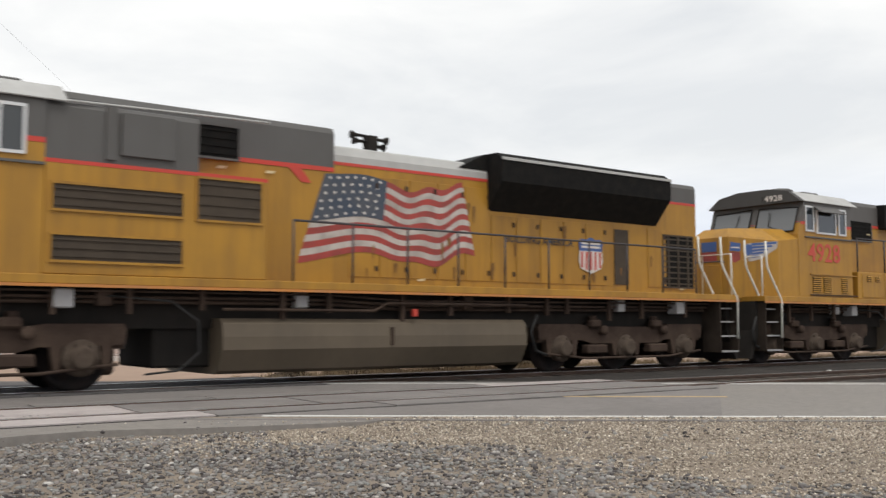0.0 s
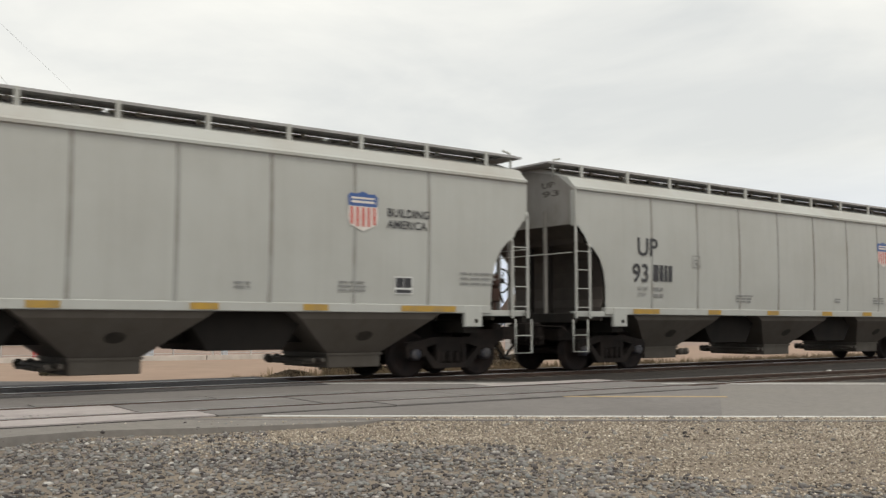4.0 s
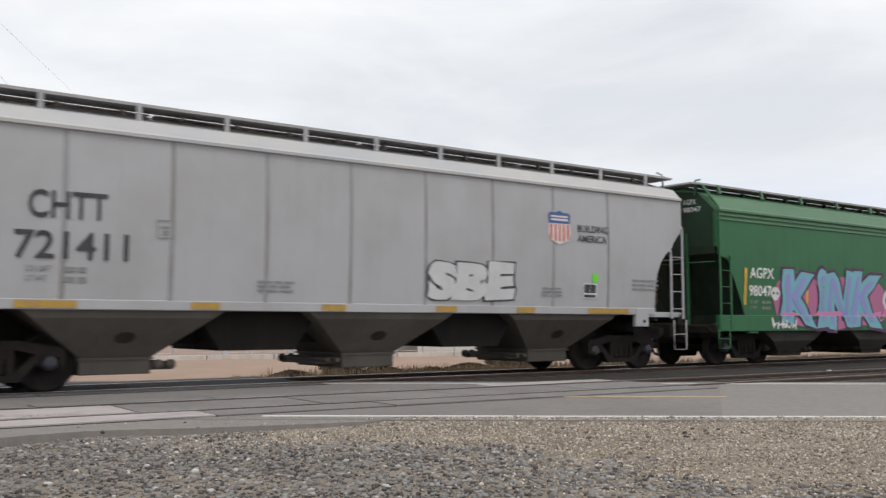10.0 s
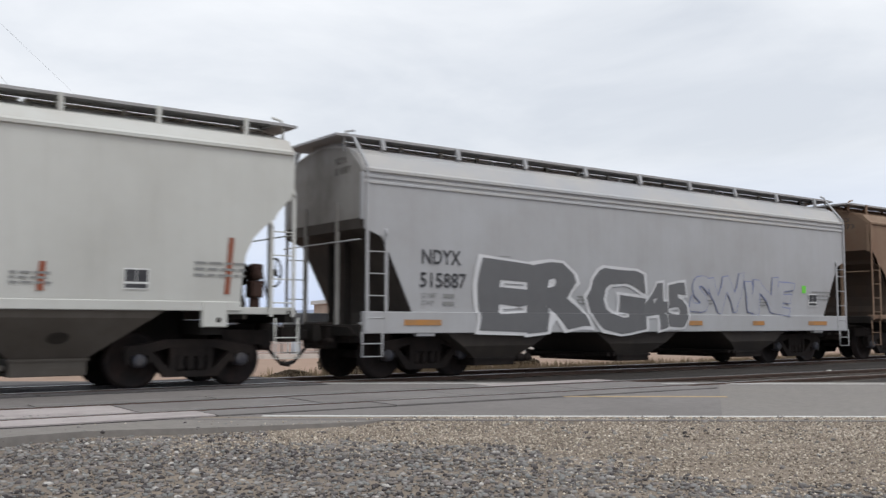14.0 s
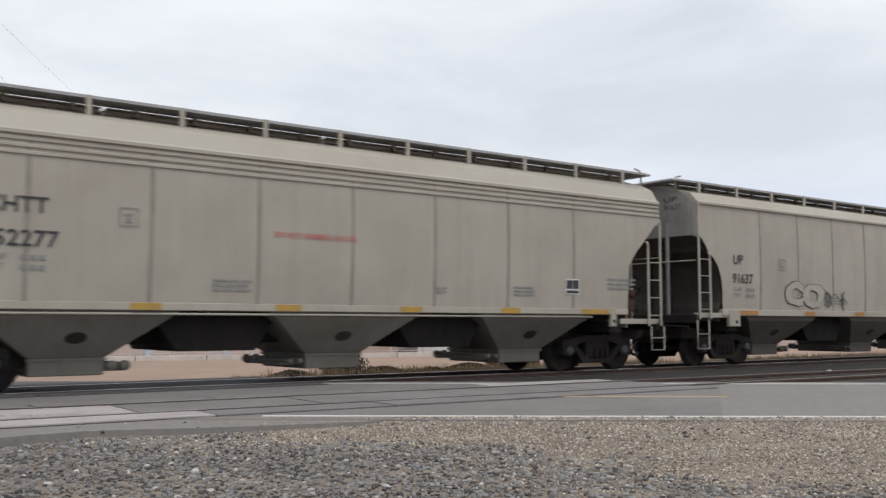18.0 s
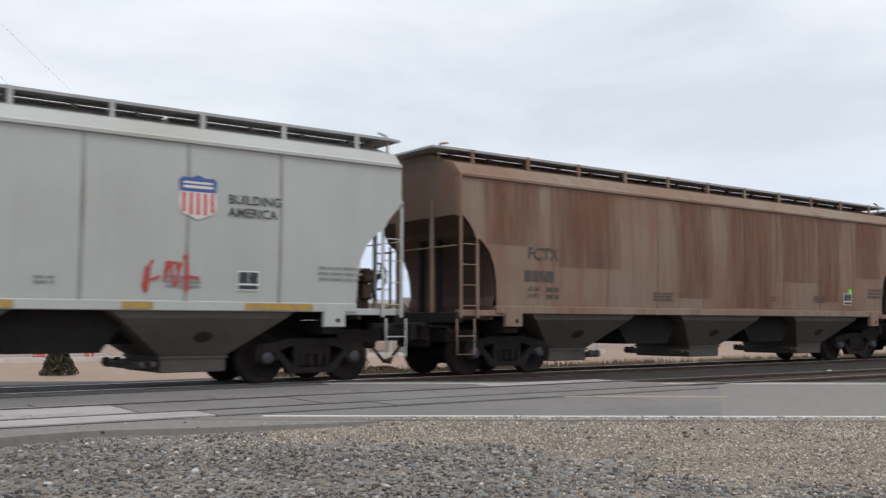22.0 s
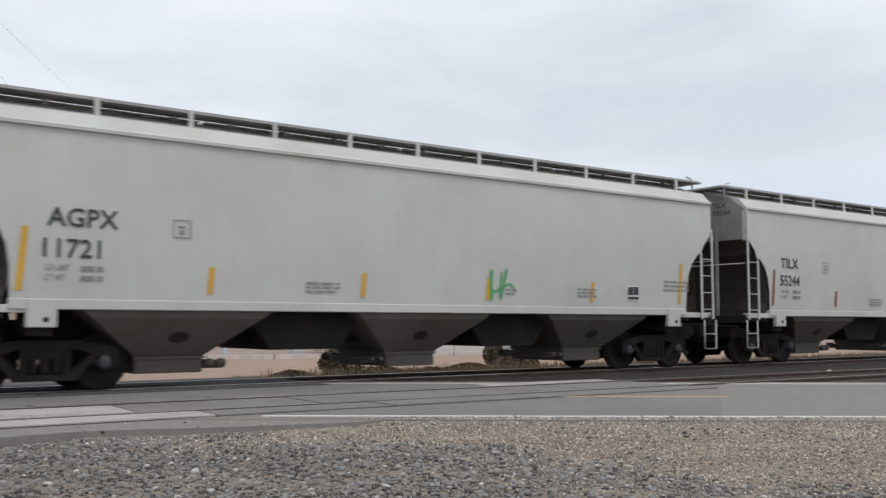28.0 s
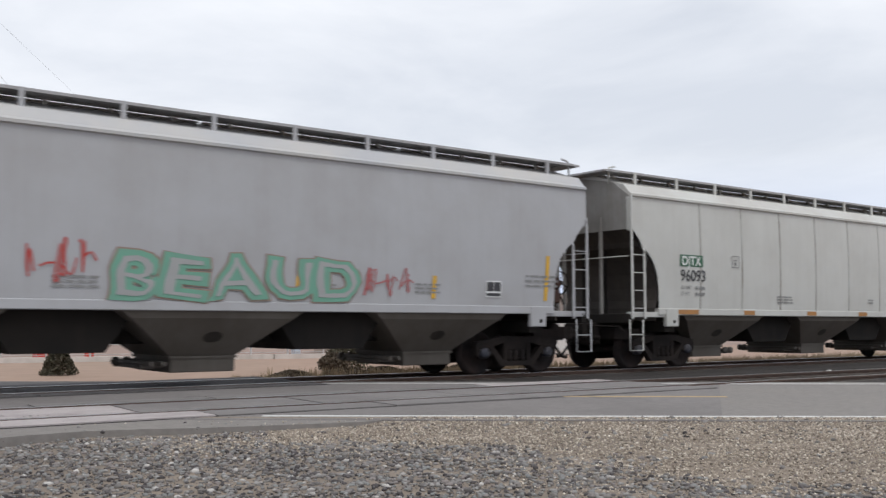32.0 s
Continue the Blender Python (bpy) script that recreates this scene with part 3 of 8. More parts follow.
def make_wheelset(r):
    bm = bmesh.new()
    for s in (-1, 1):
        y = 0.7535 * s
        prof = [(0.11, y - 0.09 * s), (0.13, y - 0.03 * s), (r * 0.62, y - 0.015 * s), (r * 0.86, y - 0.055 * s), (r + 0.026, y - 0.062 * s),
                (r + 0.026, y - 0.036 * s), (r, y - 0.03 * s), (r - 0.004, y + 0.062 * s), (r * 0.86, y + 0.066 * s), (r * 0.80, y + 0.03 * s),
                (r * 0.45, y + 0.012 * s), (0.16, y + 0.055 * s), (0.12, y + 0.09 * s)]
        add_lathe(bm, prof, "y", n=28)
    add_lathe(bm, [(0.085, -0.95), (0.085, 0.95)], "y", n=12)
    for s in (-1, 1):
        add_lathe(bm, [(0.10, 0.93 * s), (0.115, 0.95 * s), (0.115, 1.10 * s), (0.085, 1.135 * s), (0.03, 1.14 * s)], "y", n=14, mi=1)
        for k in range(3):
            a = 2.094 * k
            add_lathe(bm, [(0.016, 1.13 * s), (0.016, 1.155 * s)], "y", (0.06 * math.cos(a), 0, 0.06 * math.sin(a)), 6, 1)
    return bm


def add_wheelset(parent, x, r=WHEEL_R):
    ob = part("wheelset", shared(("wheelset", r), lambda: make_wheelset(r)), [M["wheel"], M["bearing"]], parent)
    # the wheels turn about their own axle; where the axle sits on the truck is the parent offset
    ob.matrix_parent_inverse = Matrix.Translation((x, 0, r))
    WHEELSETS.append((ob, r))
    return ob


def make_side_frame(s):
    """Cast side frame: jaws over the bearings, sloping arms, spring opening in the middle."""
    bm = bmesh.new()
    y0, y1 = s * 0.93, s * 1.09
    top = [(-1.12, 0.60), (-1.08, 0.69), (-0.80, 0.73), (-0.45, 0.80), (0.45, 0.80), (0.80, 0.73), (1.08, 0.69), (1.12, 0.60),
           (1.06, 0.55), (0.74, 0.57), (0.42, 0.66), (-0.42, 0.66), (-0.74, 0.57), (-1.06, 0.55)]
    add_prism(bm, top, "y", y0, y1)
    for k in (-1, 1):
        arm = [(0.80 * k, 0.60), (0.66 * k, 0.58), (0.28 * k, 0.22), (0.46 * k, 0.18)]
        add_prism(bm, arm, "y", y0, y1)
        post = [(0.27 * k, 0.68), (0.37 * k, 0.68), (0.37 * k, 0.24), (0.27 * k, 0.24)]
        add_prism(bm, post, "y", y0 + 0.01 * s, y1 - 0.01 * s)
        jaw = [(1.12 * k, 0.60), (1.10 * k, 0.40), (1.04 * k, 0.40), (1.03 * k, 0.56)]
        add_prism(bm, jaw, "y", y0, y1)
        jaw = [(0.74 * k, 0.60), (0.76 * k, 0.40), (0.70 * k, 0.42), (0.66 * k, 0.58)]
        add_prism(bm, jaw, "y", y0, y1)
    add_prism(bm, [(-0.46, 0.18), (0.46, 0.18), (0.40, 0.28), (-0.40, 0.28)], "y", y0, y1)
    for x in (-0.18, 0.0, 0.18):
        add_lathe(bm, [(0.07, 0.28), (0.08, 0.34), (0.07, 0.40), (0.08, 0.46), (0.07, 0.52)], "z", (x, (y0 + y1) / 2, 0), 10)
    add_box(bm, -0.26, 0.26, min(y0, y1) + 0.02, max(y0, y1) + 0.02 * (s > 0), 0.52, 0.66)
    for k in (-1, 1):
        add_box(bm, 0.889 * k - 0.13, 0.889 * k + 0.13, min(s * 0.95, s * 1.10), max(s * 0.95, s * 1.10), 0.545, 0.60)
    return bm


def make_bolster():
    bm = bmesh.new()
    add_box(bm, -0.22, 0.22, -0.98, 0.98, 0.50, 0.70, 0, 0.03)
    add_lathe(bm, [(0.24, 0.68), (0.24, 0.84)], "z", n=16)
    for k in (-1, 1):
        add_box(bm, 0.40 * k - 0.06, 0.40 * k + 0.06, -0.72, 0.72, 0.34, 0.44)
        for s in (-1, 1):
            add_box(bm, 0.42 * k - 0.05, 0.42 * k + 0.05, 0.72 * s - 0.06, 0.72 * s + 0.06, 0.30, 0.60)
    return bm


def add_truck(car, x):
    t = part("truck", shared("bolster", make_bolster), M["frame"], car, "grimy cast steel two-axle truck", (x, 0, 0))
    for s in (-1, 1):
        part("side_frame", shared(("side_frame", s), lambda: make_side_frame(s)), M["frame"], t)
    for k in (-0.889, 0.889):
        add_wheelset(t, k)
    return t


def make_coupler():
    bm = bmesh.new()
    add_box(bm, -0.05, 0.52, -0.09, 0.09, 0.76, 0.95, 0, 0.02)
    add_prism(bm, [(0.50, -0.16), (0.62, -0.20), (0.74, -0.17), (0.76, -0.06), (0.66, -0.02), (0.66, 0.08), (0.74, 0.16), (0.60, 0.20), (0.50, 0.12)],
              "z", 0.72, 1.0)
    return bm


def make_hose():
    return tube([(0.05, -0.28, 0.72), (0.25, -0.30, 0.52), (0.45, -0.28, 0.33), (0.66, -0.22, 0.30), (0.72, -0.18, 0.36)], 0.028, 8)


# ---- lettering, marks and wall paint ----
GLYPHS = {}
PEN = {}


def glyph(body, bold, fine=3):
    """Points and faces of some letters in the built-in font, worked out once."""
    key = (body, round(bold, 4), fine)
    if key not in GLYPHS:
        if not PEN:
            PEN["curve"] = bpy.data.curves.new("letters", "FONT")
            PEN["object"] = bpy.data.objects.new("letters", PEN["curve"])
        cu = PEN["curve"]
        cu.body, cu.size, cu.resolution_u, cu.offset = body, 1.0, fine, bold
        PEN["object"].update_tag()
        me = PEN["object"].to_mesh()
        co = np.zeros(len(me.vertices) * 3)
        me.vertices.foreach_get("co", co)
        GLYPHS[key] = (co.reshape(-1, 3), [tuple(q.vertices) for q in me.polygons])
        PEN["object"].to_mesh_clear()
    return GLYPHS[key]


def raw_letter(ch, bold):
    co, faces = glyph(ch, bold)
    me = bpy.data.meshes.new("letters")
    me.from_pydata(co.tolist(), [], faces)
    return me, co


def text_mesh(body, height, width=None, slant=0.0, bold=0.014):
    """Letters as a flat mesh in the x, z plane, lower left corner at the origin."""
    co, faces = glyph(body, bold, 2)
    me = bpy.data.meshes.new("letters")
    me.from_pydata(co.tolist(), [], faces)
    n = len(co)
    lo, hi = co.min(0), co.max(0)
    k = height / 0.70 if "\n" not in body else height / (hi[1] - lo[1])
    w = (hi[0] - lo[0]) * k
    kx = k if width is None else k * width / w
    out = np.stack([(co[:, 0] - lo[0]) * kx + slant * (co[:, 1] - lo[1]) * k, np.zeros(n), (co[:, 1] - lo[1]) * k], 1)
    me.vertices.foreach_set("co", out.ravel())
    return me


def drape(me, x, z, skin, proud=0.006):
    """Moves a flat mesh to (x, z) on a car's near side, following its curve."""
    n = len(me.vertices)
    co = np.zeros(n * 3)
    me.vertices.foreach_get("co", co)
    co = co.reshape(-1, 3)
    co[:, 0] += x
    co[:, 2] += z
    co[:, 1] = [co[i, 1] - skin(co[i, 2]) - proud - 0.009 for i in range(n)]
    me.vertices.foreach_set("co", co.ravel())
    me.update()
    return me


def letter(car, body, x, z, height, skin, m="ink", width=None, name="lettering", slant=0.0, label="", bold=0.014):
    if height > 0.2 and "\n" not in body and " " not in body and len(body) > 1:
        # large marks: every letter is a piece of its own
        whole = glyph(body, bold)[0]
        k = height / 0.70
        kx = k if width is None else width / (whole[:, 0].max() - whole[:, 0].min())
        for i, ch in enumerate(body):
            me, co = raw_letter(ch, bold)
            ahead = glyph(body[:i + 1], bold)[0]
            off = ahead[:, 0].max() - co[:, 0].max() - whole[:, 0].min()
            out = np.stack([(co[:, 0] + off) * kx + slant * co[:, 1] * k, np.zeros(len(co)), co[:, 1] * k], 1)
            me.vertices.foreach_set("co", out.ravel())
            part("letter", drape(me, x, z, skin), M[m], car, label)
        return
    part(name, drape(text_mesh(body, height, width, slant, bold), x, z, skin), M[m], car, label)


def bars_mesh(rows):
    """Plain bars (x, z, width, height) for small print."""
    verts, faces = [], []
    for x, z, w, h in rows:
        k = len(verts)
        verts += [(x, 0, z), (x + w, 0, z), (x + w, 0, z + h), (x, 0, z + h)]
        faces.append((k, k + 1, k + 2, k + 3))
    return mesh_from(verts, faces)


def small_print(car, x, z, w, lines, skin, m="faded_ink", step=0.075, h=0.035):
    rows, rng = [], random.Random(int(abs(x) * 100) + lines)
    for i in range(lines):
        a = 0.0
        while a < w - 0.05:
            b = min(rng.uniform(0.08, 0.28), w - a)
            rows.append((a, -i * step, b, h))
            a += b + 0.04
    part("small_print", drape(bars_mesh(rows), x, z, skin), M[m], car)


def panel_mark(car, x, z, w, h, skin, m, name, label="", lean=0.0, proud=0.005):
    n = max(1, int(h / 0.12))
    verts, faces = [], []
    for i in range(n + 1):
        t = i / n
        verts += [(lean * t, 0, h * t), (w + lean * t, 0, h * t)]
    faces = [(2 * i, 2 * i + 1, 2 * i + 3, 2 * i + 2) for i in range(n)]
    return part(name, drape(mesh_from(verts, faces), x, z, skin, proud), M[m], car, label)


def poly_strip(pts, width):
    """A painted stroke: flat ribbon along points in x, z."""
    verts, faces = [], []
    n = len(pts)
    for i, (x, z) in enumerate(pts):
        ax, az = pts[max(i - 1, 0)]
        bx, bz = pts[min(i + 1, n - 1)]
        dx, dz = bx - ax, bz - az
        l = math.hypot(dx, dz) or 1
        w = (width[i] if isinstance(width, list) else width) / 2
        verts += [(x - dz / l * w, 0, z + dx / l * w), (x + dz / l * w, 0, z - dx / l * w)]
    for i in range(n - 1):
        faces.append((2 * i, 2 * i + 1, 2 * i + 3, 2 * i + 2))
    return verts, faces


def smooth_path(pts, k=4):
    out = []
    for i in range(len(pts) - 1):
        p0, p1, p2, p3 = pts[max(i - 1, 0)], pts[i], pts[i + 1], pts[min(i + 2, len(pts) - 1)]
        for j in range(k):
            t = j / k
            out.append(tuple(0.5 * (2 * b + (c - a) * t + (2 * a - 5 * b + 4 * c - d) * t * t + (3 * b - a - 3 * c + d) * t ** 3)
                             for a, b, c, d in zip(p0, p1, p2, p3)))
    return out + [pts[-1]]


def wild_strokes(rng, script):
    """Hooked zigzag strokes in a unit box: the look of sprayed lettering, but no letter."""
    up = rng.random() < 0.5
    pts, x = [], rng.uniform(-0.1, 0.1)
    for i in range(rng.randint(4, 5) if script else rng.randint(3, 4)):
        z = rng.uniform(0.72, 1.0) if up else rng.uniform(0.0, 0.28)
        pts.append((x, z))
        if rng.random() < 0.45:
            pts.append((x + rng.uniform(0.10, 0.25), z + rng.uniform(-0.12, 0.12)))
        x += rng.uniform(-0.22, 0.42)
        up = not up
    out = [pts]
    q = rng.uniform(0.25, 0.75)
    out.append([(rng.uniform(-0.1, 0.2), q), (rng.uniform(0.4, 0.6), q + rng.uniform(-0.3, 0.3)), (rng.uniform(0.7, 1.1), q + rng.uniform(-0.15, 0.2))])
    if rng.random() < 0.5 and not script:
        e = rng.uniform(0.6, 1.15)
        out.append([(e, rng.uniform(0.0, 0.2)), (e + rng.uniform(-0.2, 0.1), 0.55), (e + rng.uniform(-0.1, 0.3), rng.uniform(0.85, 1.1))])
    return out


def graffiti(car, x, z, w, h, letters, seed, skin, fill, edge=None, back=None, weight=0.16, script=False, label=""):
    """Spray-painted unreadable letter shapes: strokes in a fill colour over a wider edge colour, on a loose backing patch."""
    rng = random.Random(seed)
    layers = [(fill, weight, 0.014)]
    if edge:
        layers.insert(0, (edge, weight + 0.10, 0.010))
    step = w / letters
    paths, owner = [], []
    for i in range(letters):
        sx, sz, lift = step * rng.uniform(0.85, 1.1), h * rng.uniform(0.85, 1.0), rng.uniform(-0.02, 0.10) * h
        slant = rng.uniform(-0.12, 0.25)
        for stroke in wild_strokes(rng, script):
            p = [(i * step + (a + slant * b) * sx, lift + b * sz) for a, b in stroke]
            paths.append(smooth_path(p, 4 if script else 2))
            owner.append(i)
    if edge:
        layers.append((edge, 0.028, 0.018))
    if back:
        n = 28
        top = [(w * (0.02 + 1.02 * i / n), h * (1.0 + 0.10 * rng.uniform(-1, 1))) for i in range(n + 1)]
        low = [(w * (0.0 + 1.02 * i / n), h * (-0.04 + 0.06 * rng.uniform(-1, 1))) for i in range(n + 1)]
        verts, faces = [], []
        for (a, b), (c, d) in zip(top, low):
            verts += [(a, 0, b), ((a + c) / 2, 0, (b + d) / 2), (c, 0, d)]
        for i in range(n):
            k = 3 * i
            faces += [(k, k + 3, k + 4, k + 1), (k + 1, k + 4, k + 5, k + 2)]
        part("graffiti_backing", drape(mesh_from(verts, faces), x, z, skin, 0.007), spray(back), car)
    groups = [g for g in ([p for p, q in zip(paths, owner) if q == i] for i in range(letters)) if g] or [paths]
    for gi, group in enumerate(groups):
        host = car
        for li, (colour, wt_, proud) in enumerate(layers):
            verts, faces = [], []
            fine = edge and li == len(layers) - 1
            for pi, p in enumerate(group):
                if fine:
                    p = [(a + weight * 0.16, c - weight * 0.22) for a, c in p[len(p) // 4:]]
                widths = [wt_ * (0.75 + 0.5 * abs(math.sin(0.7 * i + pi))) for i in range(len(p))] if not script else wt_ * 0.5
                v, f = poly_strip(p, widths)
                k = len(verts)
                verts += [(a, 0.0004 * -(pi + 3 * (gi % 3)), c) for a, b, c in v]
                faces += [tuple(q + k for q in face) for face in f]
            ob = part("graffiti_scrawl" if len(groups) == 1 else ("graffiti_letter", "letter_fill", "inner_line")[li] if edge else "graffiti_letter",
                      drape(mesh_from(verts, faces), x, z, skin, proud), spray(colour), host, label if li == 0 and gi == 0 else "")
            if li == 0:
                host = ob


def sliced(me, levels):
    """Cuts a flat mesh along the heights, so that it can follow a curved side."""
    bm = bmesh.new()
    bm.from_mesh(me)
    for z in levels:
        bmesh.ops.bisect_plane(bm, geom=bm.verts[:] + bm.edges[:] + bm.faces[:], plane_co=(0, 0, z), plane_no=(0, 0, 1))
    bm.to_mesh(me)
    bm.free()
    return me


def cloud_patch(w, h, rng):
    """A loose sprayed cloud with a lumpy rim."""
    n, rows = 36, 8
    a, b, c, d = (rng.uniform(0, 6.28) for _ in range(4))
    verts = []
    for i in range(n + 1):
        u = i / n
        cap = max(0.0, 1 - abs(2 * u - 1) ** 7) ** 0.5
        top = 0.5 + cap * (0.50 + 0.05 * math.sin(9 * u + a) + 0.035 * abs(math.sin(23 * u + b)))
        low = 0.5 - cap * (0.50 + 0.04 * math.sin(8 * u + c) + 0.03 * abs(math.sin(21 * u + d)))
        verts += [(w * u, 0, h * (low + (top - low) * j / rows)) for j in range(rows + 1)]
    k = rows + 1
    return mesh_from(verts, [(i * k + j, (i + 1) * k + j, (i + 1) * k + j + 1, i * k + j + 1) for i in range(n) for j in range(rows)])


def painted_word(car, word, x, z, w, h, skin, fill, edge=None, line=None, back=None, fat=0.05, rim=0.05, tilt=5.0, seed=1, label="", sill_z=None):
    """Sprayed block or bubble letters: each has a rim, a filling and, where given, an inner line."""
    rng = random.Random(seed)
    if back:
        grow = 0.12 * h
        me = cloud_patch(w + 2.5 * grow, h + 1.2 * grow, rng)
        part("graffiti_backing", drape(me, x - 1.2 * grow, z - 0.5 * grow, skin, 0.004), spray(back), car)
    glyphs = []
    for ch in word:
        plain = glyph(ch, fat)[0]
        lo, hi = plain.min(0), plain.max(0)
        glyphs.append((ch, lo, hi, max(0.26, hi[0] - lo[0]) * rng.uniform(0.92, 1.08)))
    total, at = sum(q[3] for q in glyphs), 0.0
    for i, (ch, lo, hi, share) in enumerate(glyphs):
        step = w * share / total
        kx, kz = step * 1.06 / max(0.26, hi[0] - lo[0]), h * rng.uniform(0.9, 1.05) / (hi[1] - lo[1])
        a, lift, lean = math.radians(rng.uniform(-tilt, tilt)), rng.uniform(-0.03, 0.05) * h, rng.uniform(-0.05, 0.14)
        host = None
        layers = ([(edge, fat + rim, 0.008, "graffiti_letter")] if edge else []) + [(fill, fat, 0.016, "letter_fill" if edge else "graffiti_letter")]
        if line:
            layers.append((line, fat - 0.075, 0.024, "inner_line"))
        for colour, bold, proud, name in layers:
            me, co = raw_letter(ch, bold)
            px, pz = (co[:, 0] - (lo[0] + hi[0]) / 2) * kx, (co[:, 1] - (lo[1] + hi[1]) / 2) * kz
            px = px + lean * pz
            out = np.zeros_like(co)
            out[:, 0] = px * math.cos(a) - pz * math.sin(a) + at + 0.5 * step
            out[:, 1] = -0.0012 * (i % 3)
            out[:, 2] = px * math.sin(a) + pz * math.cos(a) + h / 2 + lift
            me.vertices.foreach_set("co", out.ravel())
            low_z, high_z = out[:, 2].min(), out[:, 2].max()
            me = sliced(me, [low_z + 0.11 * q for q in range(1, int((high_z - low_z) / 0.11) + 1)])
            # the sprayer's wobble: strokes swell, hook and lean
            for v in me.vertices:
                q = (v.co.x * 2.3 / h, v.co.z * 2.3 / h, seed * 1.7)
                v.co.x += 0.11 * h * noise.noise(q)
                v.co.z += 0.09 * h * noise.noise((q[0] + 9.0, q[1], q[2]))
            if sill_z is not None:
                me = sliced(me, [sill_z - z - 0.004, sill_z - z + 0.004])
            ob = part(name, drape(me, x, z, skin, proud), spray(colour), host or car, label if host is None and i == 0 else "")
            host = host or ob
        at += step


def spray(c):
    key = "spray_%d_%d_%d" % tuple(int(v * 255) for v in c)
    if key not in M:
        M[key] = mat(key, c, 0.6, 0.0, tuple(0.72 * v + 0.05 for v in c), 0.75, 2.2, 0.35)
    return M[key]


def shield(car, x, z, w, h, skin, faded=False):
    """Railway shield in plain colours: blue head with a pale band, red and white bars below."""
    outline = [(0, 0.86), (0.1, 0.95), (0.3, 0.93), (0.5, 1.0), (0.7, 0.93), (0.9, 0.95), (1, 0.86), (0.96, 0.62)]
    head = [(a * w, 0, b * h) for a, b in outline] + [(0.04 * w, 0, 0.62 * h)]
    part("shield_head", drape(mesh_from(head, [tuple(range(len(head)))]), x, z, skin, 0.006), M["faded_ink" if faded else "blue"], car)
    body = [(0.04, 0.62), (0.96, 0.62), (1.0, 0.35), (0.92, 0.15), (0.5, 0.0), (0.08, 0.15), (0.0, 0.35)]
    part("shield_field", drape(mesh_from([(a * w, 0, b * h) for a, b in body], [tuple(range(7))]), x, z, skin, 0.006), M["flag_white"], car)
    rows = [((0.09 + 0.185 * i) * w, 0.11 * h + (0 if 0 < i < 4 else 0.06 * h), 0.085 * w, 0.49 * h - (0 if 0 < i < 4 else 0.06 * h)) for i in range(5)]
    part("shield_bar", drape(bars_mesh(rows), x, z, skin, 0.010), M["faded_ink" if faded else "flag_red"], car)
    part("shield_band", drape(bars_mesh([(0.12 * w, 0.70 * h, 0.76 * w, 0.06 * h), (0.12 * w, 0.80 * h, 0.76 * w, 0.05 * h)]), x, z, skin, 0.010),
         M["flag_white"], car)


# ---- covered hoppers ----
class Kind:
    """Measures of one make of hopper car. All heights over the rail head."""
    def __init__(self, sill, eave, ridge, shoulder, bulge, half, ribs, seams, band, arch, bays, bay_top, bay_low, gate, deep, posts, board,
                 slope_top, cut, deck):
        self.sill, self.eave, self.ridge, self.shoulder, self.bulge, self.half = sill, eave, ridge, shoulder, bulge, half
        self.seams, self.band, self.arch, self.bays, self.bay_top, self.bay_low = seams, band, arch, bays, bay_top, bay_low
        self.gate, self.deep, self.posts, self.board, self.slope_top, self.cut, self.deck = gate, deep, posts, board, slope_top, cut, deck


def variant(k, **changes):
    """The same make with some measures changed."""
    v = dict(k)
    v.update(changes)
    return v



CURVED_ = dict(sill=(1.27, 1.43), eave=4.02, ridge=4.66, shoulder=(1.02, 4.40), bulge=0.06, half=1.50, ribs=0, seams=0, band=0,
              arch=[(0.0, 3.31), (0.30, 2.98), (0.36, 2.86), (0.56, 2.72), (0.75, 2.52), (0.88, 2.24), (0.94, 1.9), (0.93, 1.62), (0.86, 1.44)],
              bays=(0.212, 0.498, 0.775), bay_top=1.66, bay_low=0.56, gate=0.24, deep=False, posts=11, board=4.68, slope_top=3.25, cut=0.95, deck=1.20)
RIBBED_ = dict(sill=(1.27, 1.40), eave=3.87, ridge=4.62, shoulder=(1.05, 4.38), bulge=0.07, half=1.50, ribs=0, seams=9, band=4,
              arch=[(0.0, 3.42), (0.16, 3.35), (0.51, 3.0), (0.80, 2.72), (1.05, 2.42), (1.07, 2.0), (1.07, 1.40)],
              bays=(0.215, 0.5, 0.775), bay_top=1.66, bay_low=0.56, gate=0.24, deep=False, posts=11, board=4.70, slope_top=3.55, cut=1.07, deck=1.04)
ANGULAR_ = dict(sill=(0.88, 1.29), eave=3.90, ridge=4.60, shoulder=(0.98, 4.42), bulge=0.05, half=1.50, ribs=0, seams=0, band=2,
               arch=[(0.0, 2.83), (0.40, 2.68), (0.62, 2.26), (0.85, 1.80), (1.10, 1.29)],
               bays=(0.207, 0.465, 0.737), bay_top=1.44, bay_low=0.52, gate=0.22, deep=True, posts=9, board=4.66, slope_top=3.03, cut=1.1, deck=0.95)
BOXY_ = dict(sill=(1.03, 1.29), eave=3.82, ridge=4.58, shoulder=(0.92, 4.34), bulge=0.03, half=1.50, ribs=0, seams=5, band=0,
            arch=[(0.0, 2.80), (0.35, 2.76), (0.80, 2.42), (1.22, 2.07), (1.22, 1.29)],
            bays=(0.215, 0.5, 0.78), bay_top=1.50, bay_low=0.52, gate=0.24, deep=True, posts=10, board=4.60, slope_top=2.85, cut=1.22, deck=1.08)
